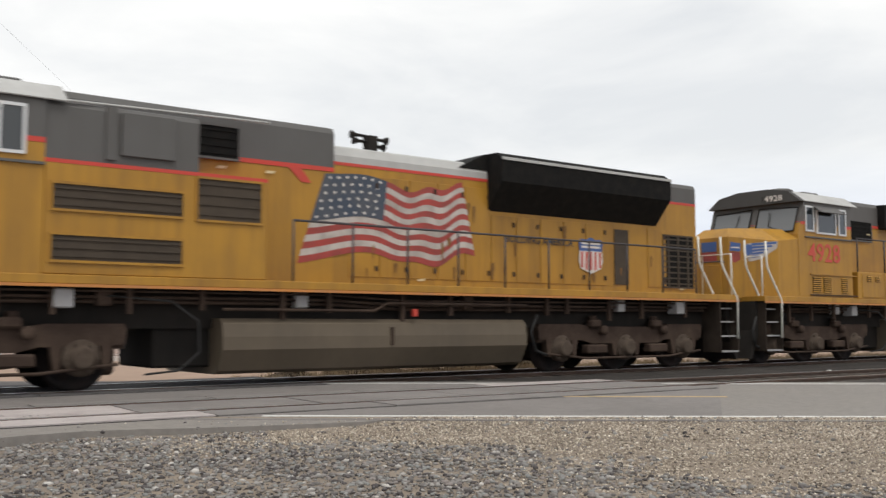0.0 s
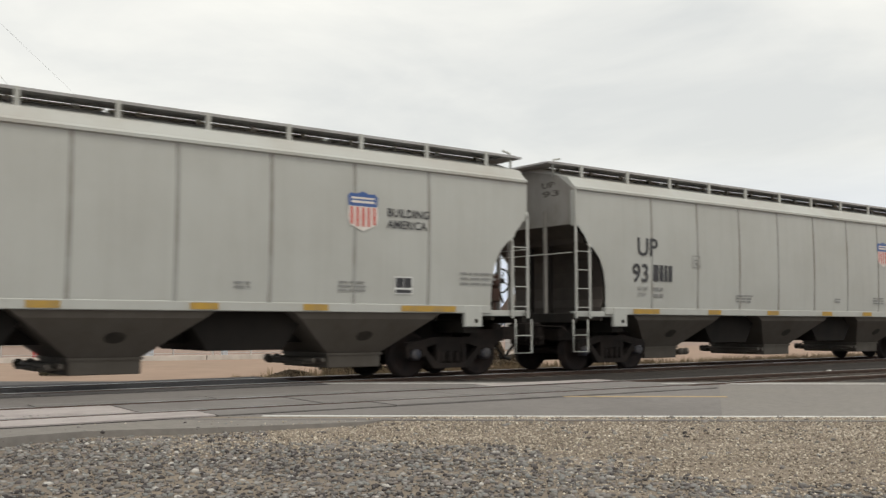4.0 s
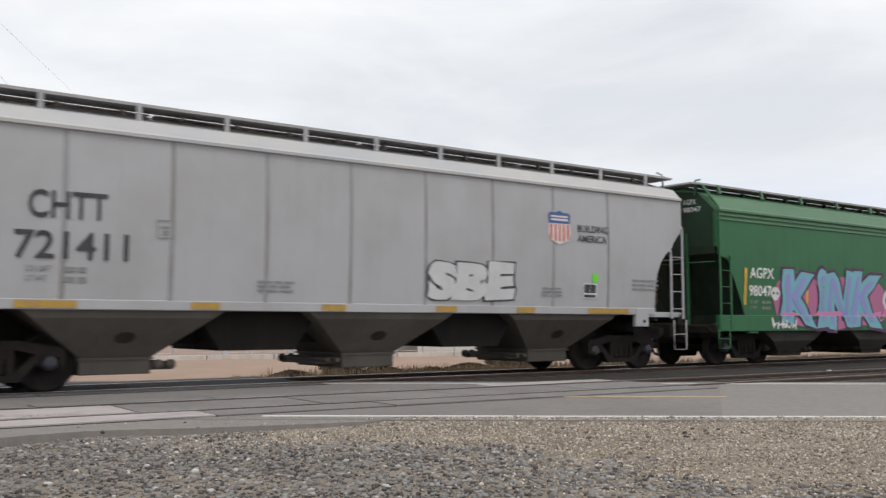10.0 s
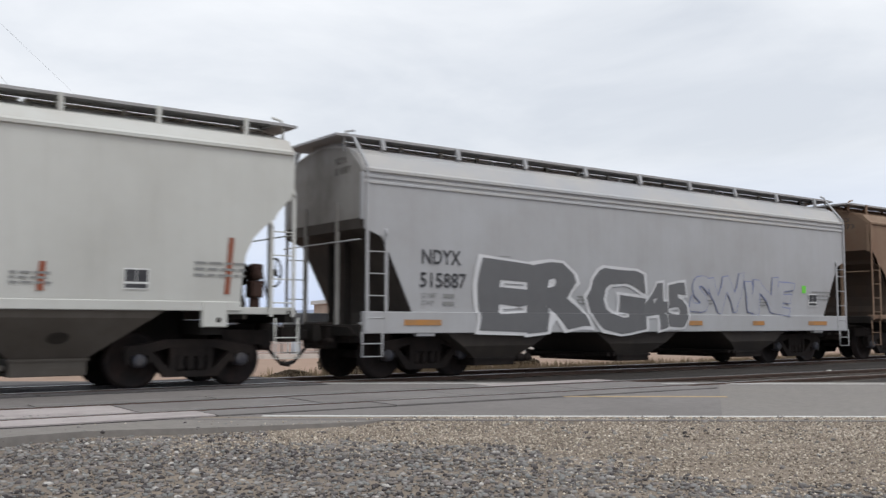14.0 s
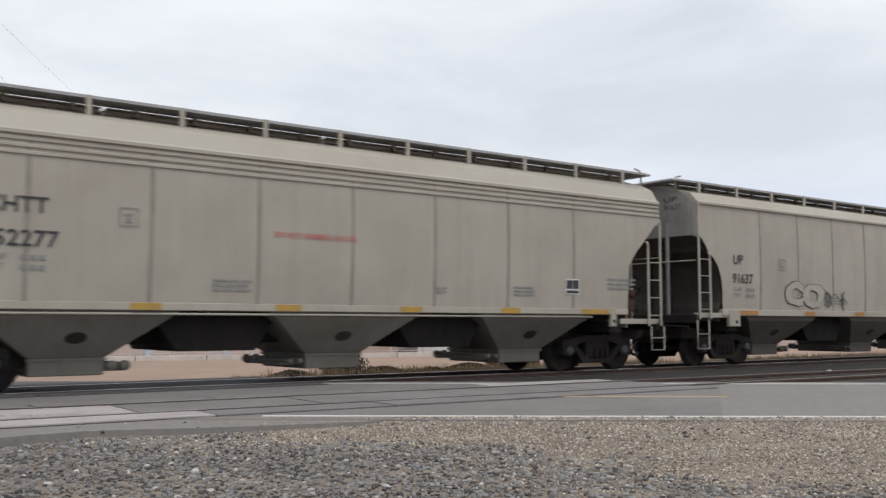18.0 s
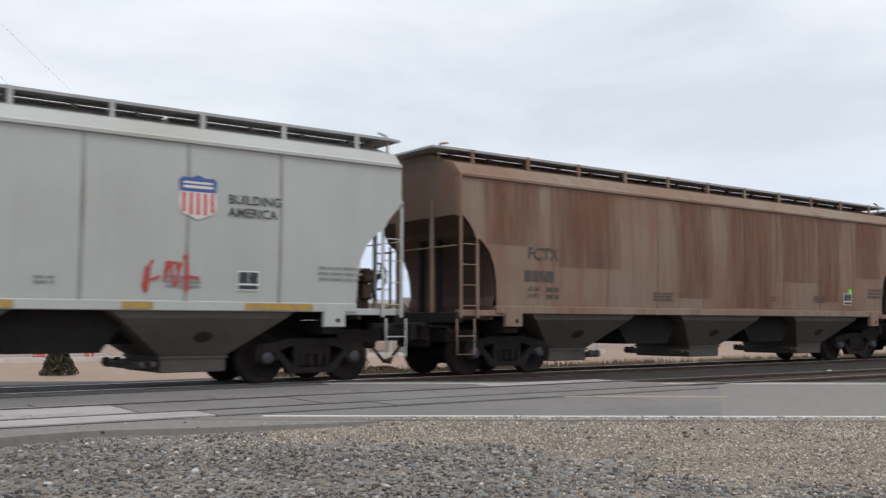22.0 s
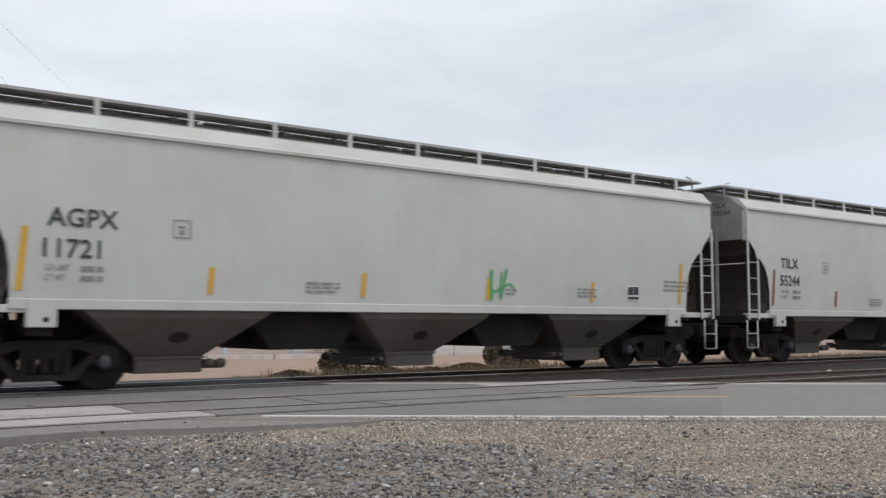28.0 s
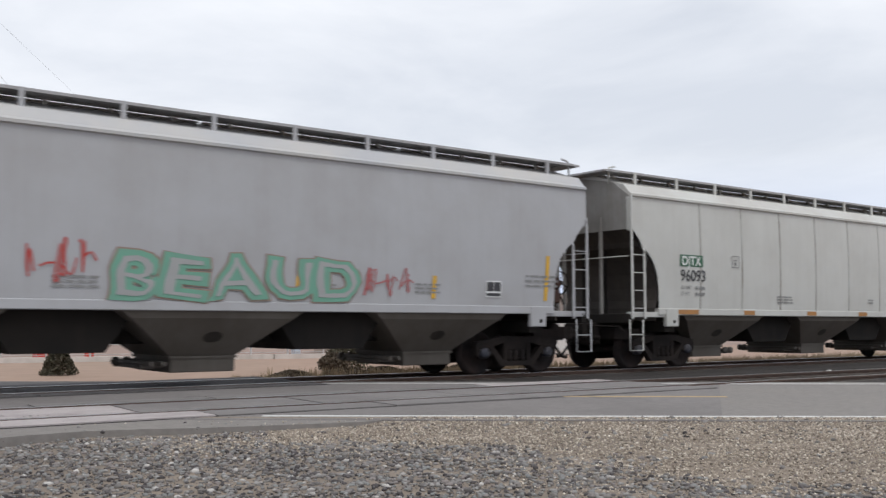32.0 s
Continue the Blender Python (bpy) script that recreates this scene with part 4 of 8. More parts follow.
ROUND_ = dict(sill=(1.27, 1.42), eave=3.98, ridge=4.60, shoulder=(0.95, 4.36), bulge=0.08, half=1.49, ribs=0, seams=0, band=1,
             arch=[(0.0, 2.82), (0.25, 2.72), (0.60, 2.30), (1.0, 1.95), (1.16, 1.75), (1.16, 1.42)],
             bays=(0.215, 0.5, 0.775), bay_top=1.55, bay_low=0.58, gate=0.26, deep=False, posts=13, board=4.64, slope_top=2.95, cut=1.16, deck=1.04)


CURVED, RIBBED, ANGULAR, BOXY = Kind(**CURVED_), Kind(**RIBBED_), Kind(**ANGULAR_), Kind(**BOXY_)
SEAMED, CLOSE = Kind(**variant(CURVED_, seams=10)), Kind(**variant(CURVED_, posts=16))
ROUND_SEAMED = Kind(**variant(ROUND_, posts=16, seams=10))
ANGULAR_SEAMED = Kind(**variant(ANGULAR_, seams=8))
STRIPED = Kind(**variant(ANGULAR_, sill=(1.05, 1.52), eave=3.70, band=3, shoulder=(1.0, 4.36),
                         arch=[(0.0, 2.84), (0.35, 2.5), (0.75, 2.05), (1.15, 1.52)], slope_top=2.95))


def skin_of(k):
    z0, z1 = k.sill[1], k.eave

    def skin(z):
        t = min(1.0, max(0.0, (z - z0) / (z1 - z0)))
        y = k.half + k.bulge * math.sin(math.pi * (0.12 + 0.88 * t) * 0.80)
        if k.deep and z < k.sill[1]:
            y = k.half + 0.075
        return y
    return skin


def make_body(k, length):
    """Side sheets with their cut-away ends, rolled to the eave, and the roof."""
    skin = skin_of(k)
    half = length / 2
    arch = k.arch
    ends = sorted({round(a, 3) for a, _ in arch})

    def low(d):
        # lowest edge of the side sheet at distance d from the car's end
        best = k.sill[1]
        for (a, za), (b, zb) in zip(arch, arch[1:]):
            if min(a, b) <= d <= max(a, b) and abs(b - a) > 1e-6 and b > a:
                best = max(best, za + (zb - za) * (d - a) / (b - a))
        return best
    stations = ends + [k.cut + 0.012] + [k.cut + 0.1 + (half - k.cut - 0.1) * i / 9 for i in range(10)]
    xs = [(-half + d, d) for d in stations] + [(half - d, d) for d in reversed(stations[:-1])]
    bm = bmesh.new()
    for s in (-1, 1):
        cols = []
        for x, d in xs:
            z0 = low(d)
            cols.append([bm.verts.new((x, s * skin(z0 + (k.eave - z0) * i / 8), z0 + (k.eave - z0) * i / 8)) for i in range(9)])
        for a, b in zip(cols, cols[1:]):
            for i in range(8):
                bm.faces.new((a[i], b[i], b[i + 1], a[i + 1])).smooth = True
    bmesh.ops.recalc_face_normals(bm, faces=bm.faces)
    return bm


def make_seam(k, s):
    """A narrow welded strap standing proud of the side sheet."""
    skin = skin_of(k)
    bm = bmesh.new()
    z0 = k.sill[1]
    cols = [[bm.verts.new((dx, s * (skin(z0 + (k.eave - z0) * i / 8) + dy), z0 + (k.eave - z0) * i / 8)) for i in range(9)]
            for dx, dy in ((-0.04, -0.003), (-0.025, 0.012), (0.025, 0.012), (0.04, -0.003))]
    for a, b in zip(cols, cols[1:]):
        for i in range(8):
            bm.faces.new((a[i], b[i], b[i + 1], a[i + 1]))
    bmesh.ops.recalc_face_normals(bm, faces=bm.faces)
    return bm


def make_roof(k, length):
    """Roof sheet from eave to ridge, with a lip at the eave."""
    half = length / 2
    ye = skin_of(k)(k.eave)
    prof = [(ye + 0.0, k.eave - 0.02), (ye + 0.05, k.eave), (ye + 0.05, k.eave + 0.05), (ye - 0.03, k.eave + 0.10),
            ((ye + k.shoulder[0]) / 2 + 0.06, (k.eave + k.shoulder[1]) / 2 + 0.10), (k.shoulder[0], k.shoulder[1]),
            (0.5, k.ridge - 0.08), (0, k.ridge - 0.05)]
    prof = [(-a, b) for a, b in prof] + [(a, b) for a, b in reversed(prof[:-1])]
    bm = bmesh.new()
    cols = [[bm.verts.new((x, a, b)) for a, b in prof] for x in (-half, -half / 2, 0, half / 2, half)]
    for a, b in zip(cols, cols[1:]):
        for i in range(len(prof) - 1):
            bm.faces.new((a[i], b[i], b[i + 1], a[i + 1])).smooth = abs(prof[i][0]) < ye - 0.05
    bm.faces.new(cols[0])
    bm.faces.new(cols[-1][::-1])
    bmesh.ops.recalc_face_normals(bm, faces=bm.faces)
    return bm


def make_bulkhead(k):
    """Upper end sheet, standing between the side sheets."""
    ye = skin_of(k)(k.eave) - 0.01
    y2 = skin_of(k)(k.slope_top) - 0.01
    poly = [(-y2, k.slope_top), (y2, k.slope_top), (ye, k.eave), (k.shoulder[0], k.shoulder[1] - 0.01), (0, k.ridge - 0.07), (-k.shoulder[0], k.shoulder[1] - 0.01),
            (-ye, k.eave)]
    return prism(poly, "x", -0.012, 0.03)


def make_slope(k, web):
    """End floor sheet: falls inward along the side's cut; its upright foot (web) goes down to the platform."""
    y = k.half - 0.02
    top = [(-0.01, k.slope_top)] + [(a - 0.012, z) for a, z in k.arch if z < k.slope_top - 0.08]
    split_at = next((i for i in range(2, len(top)) if abs(top[i][0] - top[i - 1][0]) < 0.12 and top[i][1] < 2.5), len(top) - 1)
    foot = [top[split_at], *top[split_at + 1:], (top[-1][0], k.deck - 0.06)]
    line_ = foot if web else top[:split_at + 1]
    return prism(line_ + [(a + 0.03, z) for a, z in reversed(line_)], "y", -y, y)


def make_sill(k, length, s):
    y = k.half + (0.075 if k.deep else 0.03)
    return box(-length / 2, length / 2, min(s * y, s * (y - 0.12)), max(s * y, s * (y - 0.12)), k.sill[0], k.sill[1], 0.012)


def bay_levels(k):
    """Half length, half width and height of a discharge hopper's rim, knee and outlet."""
    t, b, zt, zm = k.bay_top, k.bay_low, k.sill[0] + 0.04, 0.36 if k.deep else 0.50
    knee = zt - (0.30 if k.deep else 0.16)
    f = (knee - zm) / (zt - zm)
    return ((t, k.half - 0.03, zt), (b + (t - b) * f, k.half - (0.05 if k.deep else 0.07), knee), (b, 1.28 if k.deep else 0.86, zm))


def make_bay(k):
    """One discharge hopper: sloping sheets down to a narrow outlet."""
    bm = bmesh.new()
    rings = [[bm.verts.new(q) for q in ((-a, -w, z), (a, -w, z), (a, w, z), (-a, w, z))] for a, w, z in bay_levels(k)]
    for ra, rb in zip(rings, rings[1:]):
        for i in range(4):
            bm.faces.new((ra[i], ra[(i + 1) % 4], rb[(i + 1) % 4], rb[i]))
    bm.faces.new(rings[-1])
    bm.faces.new(rings[0][::-1])
    bmesh.ops.recalc_face_normals(bm, faces=bm.faces)
    return bm


def make_port(k):
    """Oval inspection port on the near sloping sheet."""
    (_, w1, z1), (_, w0, z0) = bay_levels(k)[1:]
    slope = Vector((0, w0 - w1, z0 - z1)).normalized()
    out = slope.cross(Vector((1, 0, 0))).normalized()
    if out.y > 0:
        out = -out
    mid_ = Vector((0.05, -(w1 + w0) / 2 - 0.0, (z1 + z0) / 2))
    across = Vector((0, -slope.y, slope.z))
    bm = bmesh.new()
    rings = []
    for r, d in ((1.0, -0.01), (1.0, 0.03), (0.8, 0.045), (0.0, 0.045)):
        rings.append([bm.verts.new(mid_ + Vector((0.17 * r * math.cos(a), 0, 0)) + across * (0.11 * r * math.sin(a)) + out * d)
                      for a in (2 * math.pi * i / 14 for i in range(14))])
    for ra, rb in zip(rings, rings[1:]):
        for i in range(14):
            bm.faces.new((ra[i], ra[(i + 1) % 14], rb[(i + 1) % 14], rb[i]))
    bmesh.ops.recalc_face_normals(bm, faces=bm.faces)
    return bm


def make_gate(k):
    """Outlet frame with its slide gate, rack shaft and capstan, on the trailing side."""
    b, w, zt = bay_levels(k)[2]
    bm = bmesh.new()
    add_box(bm, -b - 0.02, b + 0.02, -w - 0.02, w + 0.02, k.gate, zt, 0, 0.015)
    add_box(bm, -b - 0.05, b + 0.05, -w - 0.05, w + 0.05, zt - 0.025, zt + 0.015)
    add_box(bm, -b - 0.10, b + 0.42, -0.62, 0.62, k.gate + 0.07, k.gate + 0.12)
    for x in (b + 0.14, b + 0.34):
        add_lathe(bm, [(0.045, -w - 0.06), (0.045, w + 0.06)], "y", (x, 0, k.gate + 0.15), 8)
        add_lathe(bm, [(0.085, -w - 0.09), (0.085, -w - 0.02)], "y", (x, 0, k.gate + 0.15), 10)
    add_box(bm, b, b + 0.42, -w * 0.9 - 0.03, -w * 0.9 + 0.03, k.gate + 0.06, k.gate + 0.2, 0, 0.01)
    return bm


def make_board(length, s):
    """One long grating of the roof walk with its folded outer edge."""
    h = length / 2 + 0.12
    y = [(0.47, 0.0), (1.072, 0.0), (1.072, -0.05), (1.056, -0.05), (1.056, -0.025), (0.47, -0.025)]
    return prism([(s * a, b) for a, b in y], "x", -h, h)


def make_hatch(length, tall):
    """A long hatch cover on its coaming, clamped down at the edges."""
    bm = box(-length / 8 + 0.05, length / 8 - 0.05, -0.46, 0.46, 0, tall - 0.03, 0.02)
    add_box(bm, -length / 8 + 0.03, length / 8 - 0.03, -0.49, 0.49, tall - 0.03, tall, 0, 0.01)
    for i in range(4):
        x = length / 4 * ((i + 0.5) / 4 - 0.5)
        for s in (-1, 1):
            add_box(bm, x - 0.04, x + 0.04, s * 0.52 - 0.04, s * 0.52 + 0.04, tall - 0.12, tall + 0.02)
    return bm


def make_stile(z0, z1):
    return box(-0.03, 0.03, -0.012, 0.012, z0, z1)


def make_rung(w):
    return tube([(0, 0, 0), (w, 0, 0)], 0.012, 6)


def make_platform(k):
    """End platform: side sill stubs, cross sill and grating, at the end at x = 0, running inward."""
    bm = bmesh.new()
    z = k.deck
    add_box(bm, -0.06, 0.10, -1.5, 1.5, z - 0.12, z + 0.10, 0, 0.015)
    add_box(bm, 0.10, 0.70, -1.4, 1.4, z + 0.02, z + 0.06)
    add_box(bm, -0.35, 2.4, -0.30, 0.30, 0.74, 1.05)
    return bm


def make_bolster_pad(k):
    z0 = k.sill[0] - 0.27 if not k.deep else k.sill[0] - 0.06
    bm = bmesh.new()
    y = k.half
    for s in (-1, 1):
        add_box(bm, -0.22, -0.05 if k.band == 4 else 0.22, min(s * (y + 0.05), s * (y - 0.06)), max(s * (y + 0.05), s * (y - 0.06)), z0, k.sill[0] + 0.16 if not k.deep else k.sill[0] + 0.02, 0, 0.015)
        add_lathe(bm, [(0.045, s * (y + 0.05)), (0.045, s * (y + 0.054))], "y", (-0.135 if k.band == 4 else 0.06, 0, z0 + 0.12), 10, 1)
    add_box(bm, -0.18, 0.18, -y + 0.06, y - 0.06, 0.88, 1.12, 1)
    return bm


def make_striker():
    bm = bmesh.new()
    add_box(bm, -0.16, 0.10, -0.48, 0.48, 0.58, 1.10, 0, 0.04)
    add_box(bm, -0.30, 0.0, -0.20, 0.20, 0.66, 0.76, 0, 0.02)
    add_lathe(bm, [(0.05, -0.62), (0.06, -0.36)], "y", (-0.12, 0, 0.74), 10)
    add_tube(bm, [(-0.05, 0.30, 0.72), (-0.25, 0.32, 0.50), (-0.45, 0.28, 0.31), (-0.66, 0.22, 0.28)], 0.028, 8)
    add_box(bm, 0.1, 1.0, -0.9, 0.9, 0.70, 0.95)
    return bm


def make_reservoir():
    bm = bmesh.new()
    add_lathe(bm, [(0.10, -0.62), (0.20, -0.56), (0.20, 0.56), (0.10, 0.62)], "y", n=16)
    for y in (-0.35, 0.35):
        add_lathe(bm, [(0.212, y - 0.03), (0.212, y + 0.03)], "y", n=16)
        add_box(bm, -0.05, 0.05, y - 0.03, y + 0.03, -0.46, -0.18)
    return bm


def make_cylinder():
    bm = bmesh.new()
    add_lathe(bm, [(0.12, -0.30), (0.17, -0.26), (0.17, 0.12), (0.20, 0.13), (0.20, 0.17), (0.06, 0.20), (0.03, 0.42)], "x", n=14)
    add_box(bm, -0.2, 0.1, -0.05, 0.05, -0.70, -0.12)
    return bm


def make_valve():
    bm = bmesh.new()
    add_box(bm, -0.08, 0.08, -0.05, 0.05, 0.0, 0.3)
    add_box(bm, -0.12, 0.12, -0.14, 0.14, 0.26, 0.56, 0, 0.03)
    add_lathe(bm, [(0.10, -0.16), (0.10, 0.18), (0.05, 0.22)], "y", (0, 0, 0.66), 12)
    add_box(bm, -0.10, 0.14, -0.08, 0.08, 0.70, 0.86, 0, 0.03)
    return bm


def make_brake_wheel():
    bm = bmesh.new()
    ring = [(0, 0.26 * math.cos(2 * math.pi * i / 16), 0.26 * math.sin(2 * math.pi * i / 16)) for i in range(17)]
    add_tube(bm, ring, 0.018, 6)
    for i in range(4):
        a = math.pi / 2 * i + 0.4
        add_tube(bm, [(0, 0, 0), (-0.02, 0.25 * math.cos(a), 0.25 * math.sin(a))], 0.014, 5)
    add_lathe(bm, [(0.05, -0.10), (0.06, 0.03)], "x", n=10)
    return bm


def add_ladder(car, k, x, s, inward, m, top):
    """A side ladder by the car's end: two stiles, rungs, and the stirrup hung below, set out towards the end."""
    y = s * (k.half + 0.075)
    w = 0.42 * inward
    base = k.deck - 0.02 if not k.deep else k.sill[0] + 0.05
    high = 2.72 if k.band != 4 else 2.86
    lad = part("ladder", shared(("stile", round(base, 2), round(top, 2)), lambda: make_stile(base, top)), m, car, at=(x, y, 0))
    part("stile", shared(("stile", round(base, 2), high), lambda: make_stile(base, high)), m, lad, at=(w, 0, 0))
    for px, pz in ((0, top), (w, high)) if top < k.eave - 0.2 else ((w, high),):
        part("stile_bend", shared(("bend", s), lambda: tube([(0, 0, -0.02), (0, 0, 0.05), (0, -0.03 * s, 0.10), (0, -0.09 * s, 0.12)], 0.028, 6)), m, lad, at=(px, 0, pz))
    for i in range(7):
        z = base + 0.24 + i * 0.41
        if z < high - 0.03:
            part("rung", shared(("rung", w), lambda: make_rung(w)), m, lad, at=(0, 0, z))
    if k.deep:
        part("stile_top", shared(("stile_top", s, id(k)), lambda: tube([(0, 0, top - 0.03), (0, -0.02 * s, top + 0.08), (0, -(k.half - 1.0) * s, k.board - 0.06), (0, -(k.half - 0.85) * s, k.board - 0.04)], 0.03, 6)), m, lad)
    zb = 0.46

    def stirrup():
        bm = tube([(-0.10 * inward, 0, base - 0.02), (-0.10 * inward, 0, zb), (w - 0.08 * inward, 0, zb), (w - 0.08 * inward, 0, base - 0.02)], 0.016, 6)
        add_tube(bm, [(-0.10 * inward, 0, (base + zb) / 2), (w - 0.08 * inward, 0, (base + zb) / 2)], 0.012, 6)
        return bm
    part("stirrup_step", shared(("stirrup", w, round(base, 2)), stirrup), m, lad)


PALE = ("cream_grey_paint", "dull_grey_paint", "white_paint", "pale_grey_paint", "cool_grey_paint", "warm_grey_paint", "tan_grey_paint", "dusty_grey_paint", "rusted_white_paint")
M["valve"] = mat("rusty_valve_casting", (0.075, 0.04, 0.03), 0.85, 0.0, (0.035, 0.025, 0.02), 0.6, 5.0)
# dusty grey of the car ends, with their shading mixed into the colour
M["dim_dirty_end"] = mat("shaded_dusty_end_sheet", (0.29, 0.28, 0.265), 0.8, 0.0, (0.12, 0.108, 0.095), 0.6, 1.2, 0.4)


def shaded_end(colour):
    """The car's paint on its sloping end sheet, with the shade there put into the colour."""
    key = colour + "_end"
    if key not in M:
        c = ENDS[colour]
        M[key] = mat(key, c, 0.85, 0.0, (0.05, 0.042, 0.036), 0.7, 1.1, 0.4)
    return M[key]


# car colours darkened for the shade on their sloping end sheets
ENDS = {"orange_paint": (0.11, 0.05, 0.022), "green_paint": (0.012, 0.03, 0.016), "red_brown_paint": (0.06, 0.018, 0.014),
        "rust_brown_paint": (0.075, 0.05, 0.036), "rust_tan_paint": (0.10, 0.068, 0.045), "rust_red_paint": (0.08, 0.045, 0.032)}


def hopper(kind, length, colour, label, roof=None, end_dark=None, under=None, sill=None, ladder=None, posts_m=None):
    """A covered hopper car, centred on the rail head below its middle."""
    k = kind
    car = thing("hopper_car", label, "hopper car", "cars of the train")
    m = M[colour]
    rm = M[roof or (colour + "_roof" if colour in PALE else colour)]
    lm = M[ladder] if ladder else m
    sm = M[sill] if sill else m
    key = id(k)
    h = length / 2
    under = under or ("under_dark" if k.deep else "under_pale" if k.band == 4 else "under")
    slope_m = M[end_dark] if end_dark else M["dim_end_dust"] if k.band == 4 else M["end_shade"] if colour in PALE else shaded_end(colour)
    pm = M[posts_m] if posts_m else m if not roof else rm
    part("body", shared(("body", key, length), lambda: make_body(k, length)), m, car)
    part("roof", shared(("roof", key, length), lambda: make_roof(k, length)), rm, car)
    for s in (-1, 1):
        part("side_sill", shared(("sill", key, length, s), lambda: make_sill(k, length - (2 * k.cut if not k.deep else 0.0), s)), sm, car)
        for i in range(min(k.band, 3)):
            z = k.eave - 0.07 - i * 0.105 if k.band > 2 else k.eave - 0.09 - i * 0.11
            y = skin_of(k)(z)
            part("ridge_band", shared(("ridge", key, length, s, i), lambda: box(-h, h, min(s * (y - 0.02), s * (y + 0.028)), max(s * (y - 0.02), s * (y + 0.028)), z - 0.03, z + 0.03, 0.012)), rm if k.band < 3 else m, car)
    for e in (-1, 1):
        turn = Matrix.Rotation(0 if e < 0 else math.pi, 4, "Z")

        def put(name, mesh, mm, lab=""):
            ob = part(name, mesh, mm, car, lab)
            ob.matrix_basis = Matrix.Translation((e * h, 0, 0)) @ turn
            return ob
        put("bulkhead", shared(("bulk", key), lambda: make_bulkhead(k)), M["dim_dirty_end"] if colour in PALE else M["green_end"] if roof else M[colour + "_seam"], "dusty end sheet in a grey darkened for shade" if colour in PALE else "")
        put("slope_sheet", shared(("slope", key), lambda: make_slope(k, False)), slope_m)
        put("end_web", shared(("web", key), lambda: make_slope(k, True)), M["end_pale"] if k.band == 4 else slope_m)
        put("end_platform", shared(("plat", key), lambda: make_platform(k)), M["black"], "grimy end platform")
        for q in (-1.45, 1.45):
            put("end_sill", shared(("stub", key, q), lambda: box(-0.02, 1.30, q - 0.05, q + 0.05, k.deck + 0.02, k.deck + 0.14, 0.01)), sm)
        c = put("coupler", shared("coupler", make_coupler), M["frame"], "dark cast steel knuckle coupler")
        c.matrix_basis = Matrix.Translation((e * h, 0, 0)) @ Matrix.Rotation(math.pi if e < 0 else 0, 4, "Z")
        c = put("air_hose", shared("hose", make_hose), M["rubber"])
        c.matrix_basis = Matrix.Translation((e * h, 0, 0)) @ Matrix.Rotation(math.pi if e < 0 else 0, 4, "Z")
        for y in (-0.62, 0.62):
            ob = part("end_post", shared(("endpost", key), lambda: box(-0.035, 0.035, -0.03, 0.03, k.deck, k.slope_top + 0.35)), M["dim_dirty_end"] if colour in PALE else m, car)
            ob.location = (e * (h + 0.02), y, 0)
        for z in (2.62,):
            part("grab_rail", shared(("grab", key), lambda: tube([(0, -1.5, 0), (0, 1.5, 0)], 0.013, 6)), m, car, at=(e * (h + 0.06), 0, z))
        for s in (-1, 1):
            part("corner_post", shared(("corner", key, e, s), lambda: box(-0.05, 0.05, -0.05, 0.05, k.slope_top - 0.04, k.eave - 0.02, 0.01)), m, car,
                 at=(e * (h - 0.02), s * (k.half - 0.01), 0))
            add_ladder(car, k, e * (h + (0.0 if not k.deep else -0.06)), s, -e, lm, k.eave + 0.03 if k.deep else k.arch[0][1] - 0.02 if e > 0 or k.band == 4 else k.eave + 0.05)
        add_truck(car, e * (h - 1.62 if length > 16.5 else h - 1.75))
        ob = part("bolster_pad", shared(("pad", key), lambda: make_bolster_pad(k)), [sm, M["black"]], car, at=(e * (h - 1.42), 0, 0))
        put("striker", shared("striker", make_striker), M["frame"], "grimy striker casting and draft gear")
        put("cut_lever", shared("cutlever", lambda: tube([(-0.12, -1.45, 0.86), (-0.16, -1.30, 1.00), (-0.16, -0.45, 1.02), (-0.22, 0.0, 1.02)], 0.018, 6)), M["frame"])
        for y in (-0.3, 0.34):
            part("inner_post", shared(("inner", key), lambda: box(-0.05, 0.05, -0.05, 0.05, k.deck, k.slope_top - 0.35)), M["black"], car, at=(e * (h - 0.42), y, 0))
        for y in (-0.95, 0.95):
            part("end_hoop", shared("hoop", lambda: tube([(0, 0, -0.32), (0, 0, -0.01), (-0.03, 0, 0.06), (-0.22, 0, 0.10)], 0.024, 6)), pm, car, at=(e * (h + 0.08), y, k.board)).scale = (e, 1, 1)
    z = k.deck
    for y, w, mm in ((0.62, 0.13, "black"), (0.28, 0.09, "dim_dirty_end"), (1.02, 0.10, "frame")):
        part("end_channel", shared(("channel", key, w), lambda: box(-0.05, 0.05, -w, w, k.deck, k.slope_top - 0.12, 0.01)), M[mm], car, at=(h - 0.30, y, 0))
    part("air_reservoir", shared("reservoir", make_reservoir), M["frame"], car, "grimy air reservoir", (h - 0.72, 0.10, z + 0.46))
    part("brake_cylinder", shared("cylinder", make_cylinder), M["frame"], car, "grimy brake cylinder", (h - 0.62, -0.55, z + 0.75))
    part("control_valve", shared("valve", make_valve), M["valve"], car, "rusty brown control valve", (h - 0.42, -0.92, z + 0.06))
    part("brake_rod", shared("brakerod", lambda: tube([(0, 0, 0), (0.02, 0.3, 0.5), (-0.5, 0.34, 0.62), (-0.75, 0.3, 0.1)], 0.022, 6)), M["black"], car, at=(h - 0.22, -1.05, z + 0.3))
    part("centre_sill", shared(("csill", length, k.deep), lambda: box(-h + 1.5, h - 1.5, -0.42, 0.42, 0.98 if k.deep else 0.72, 1.28, 0.02)), M["black"], car)
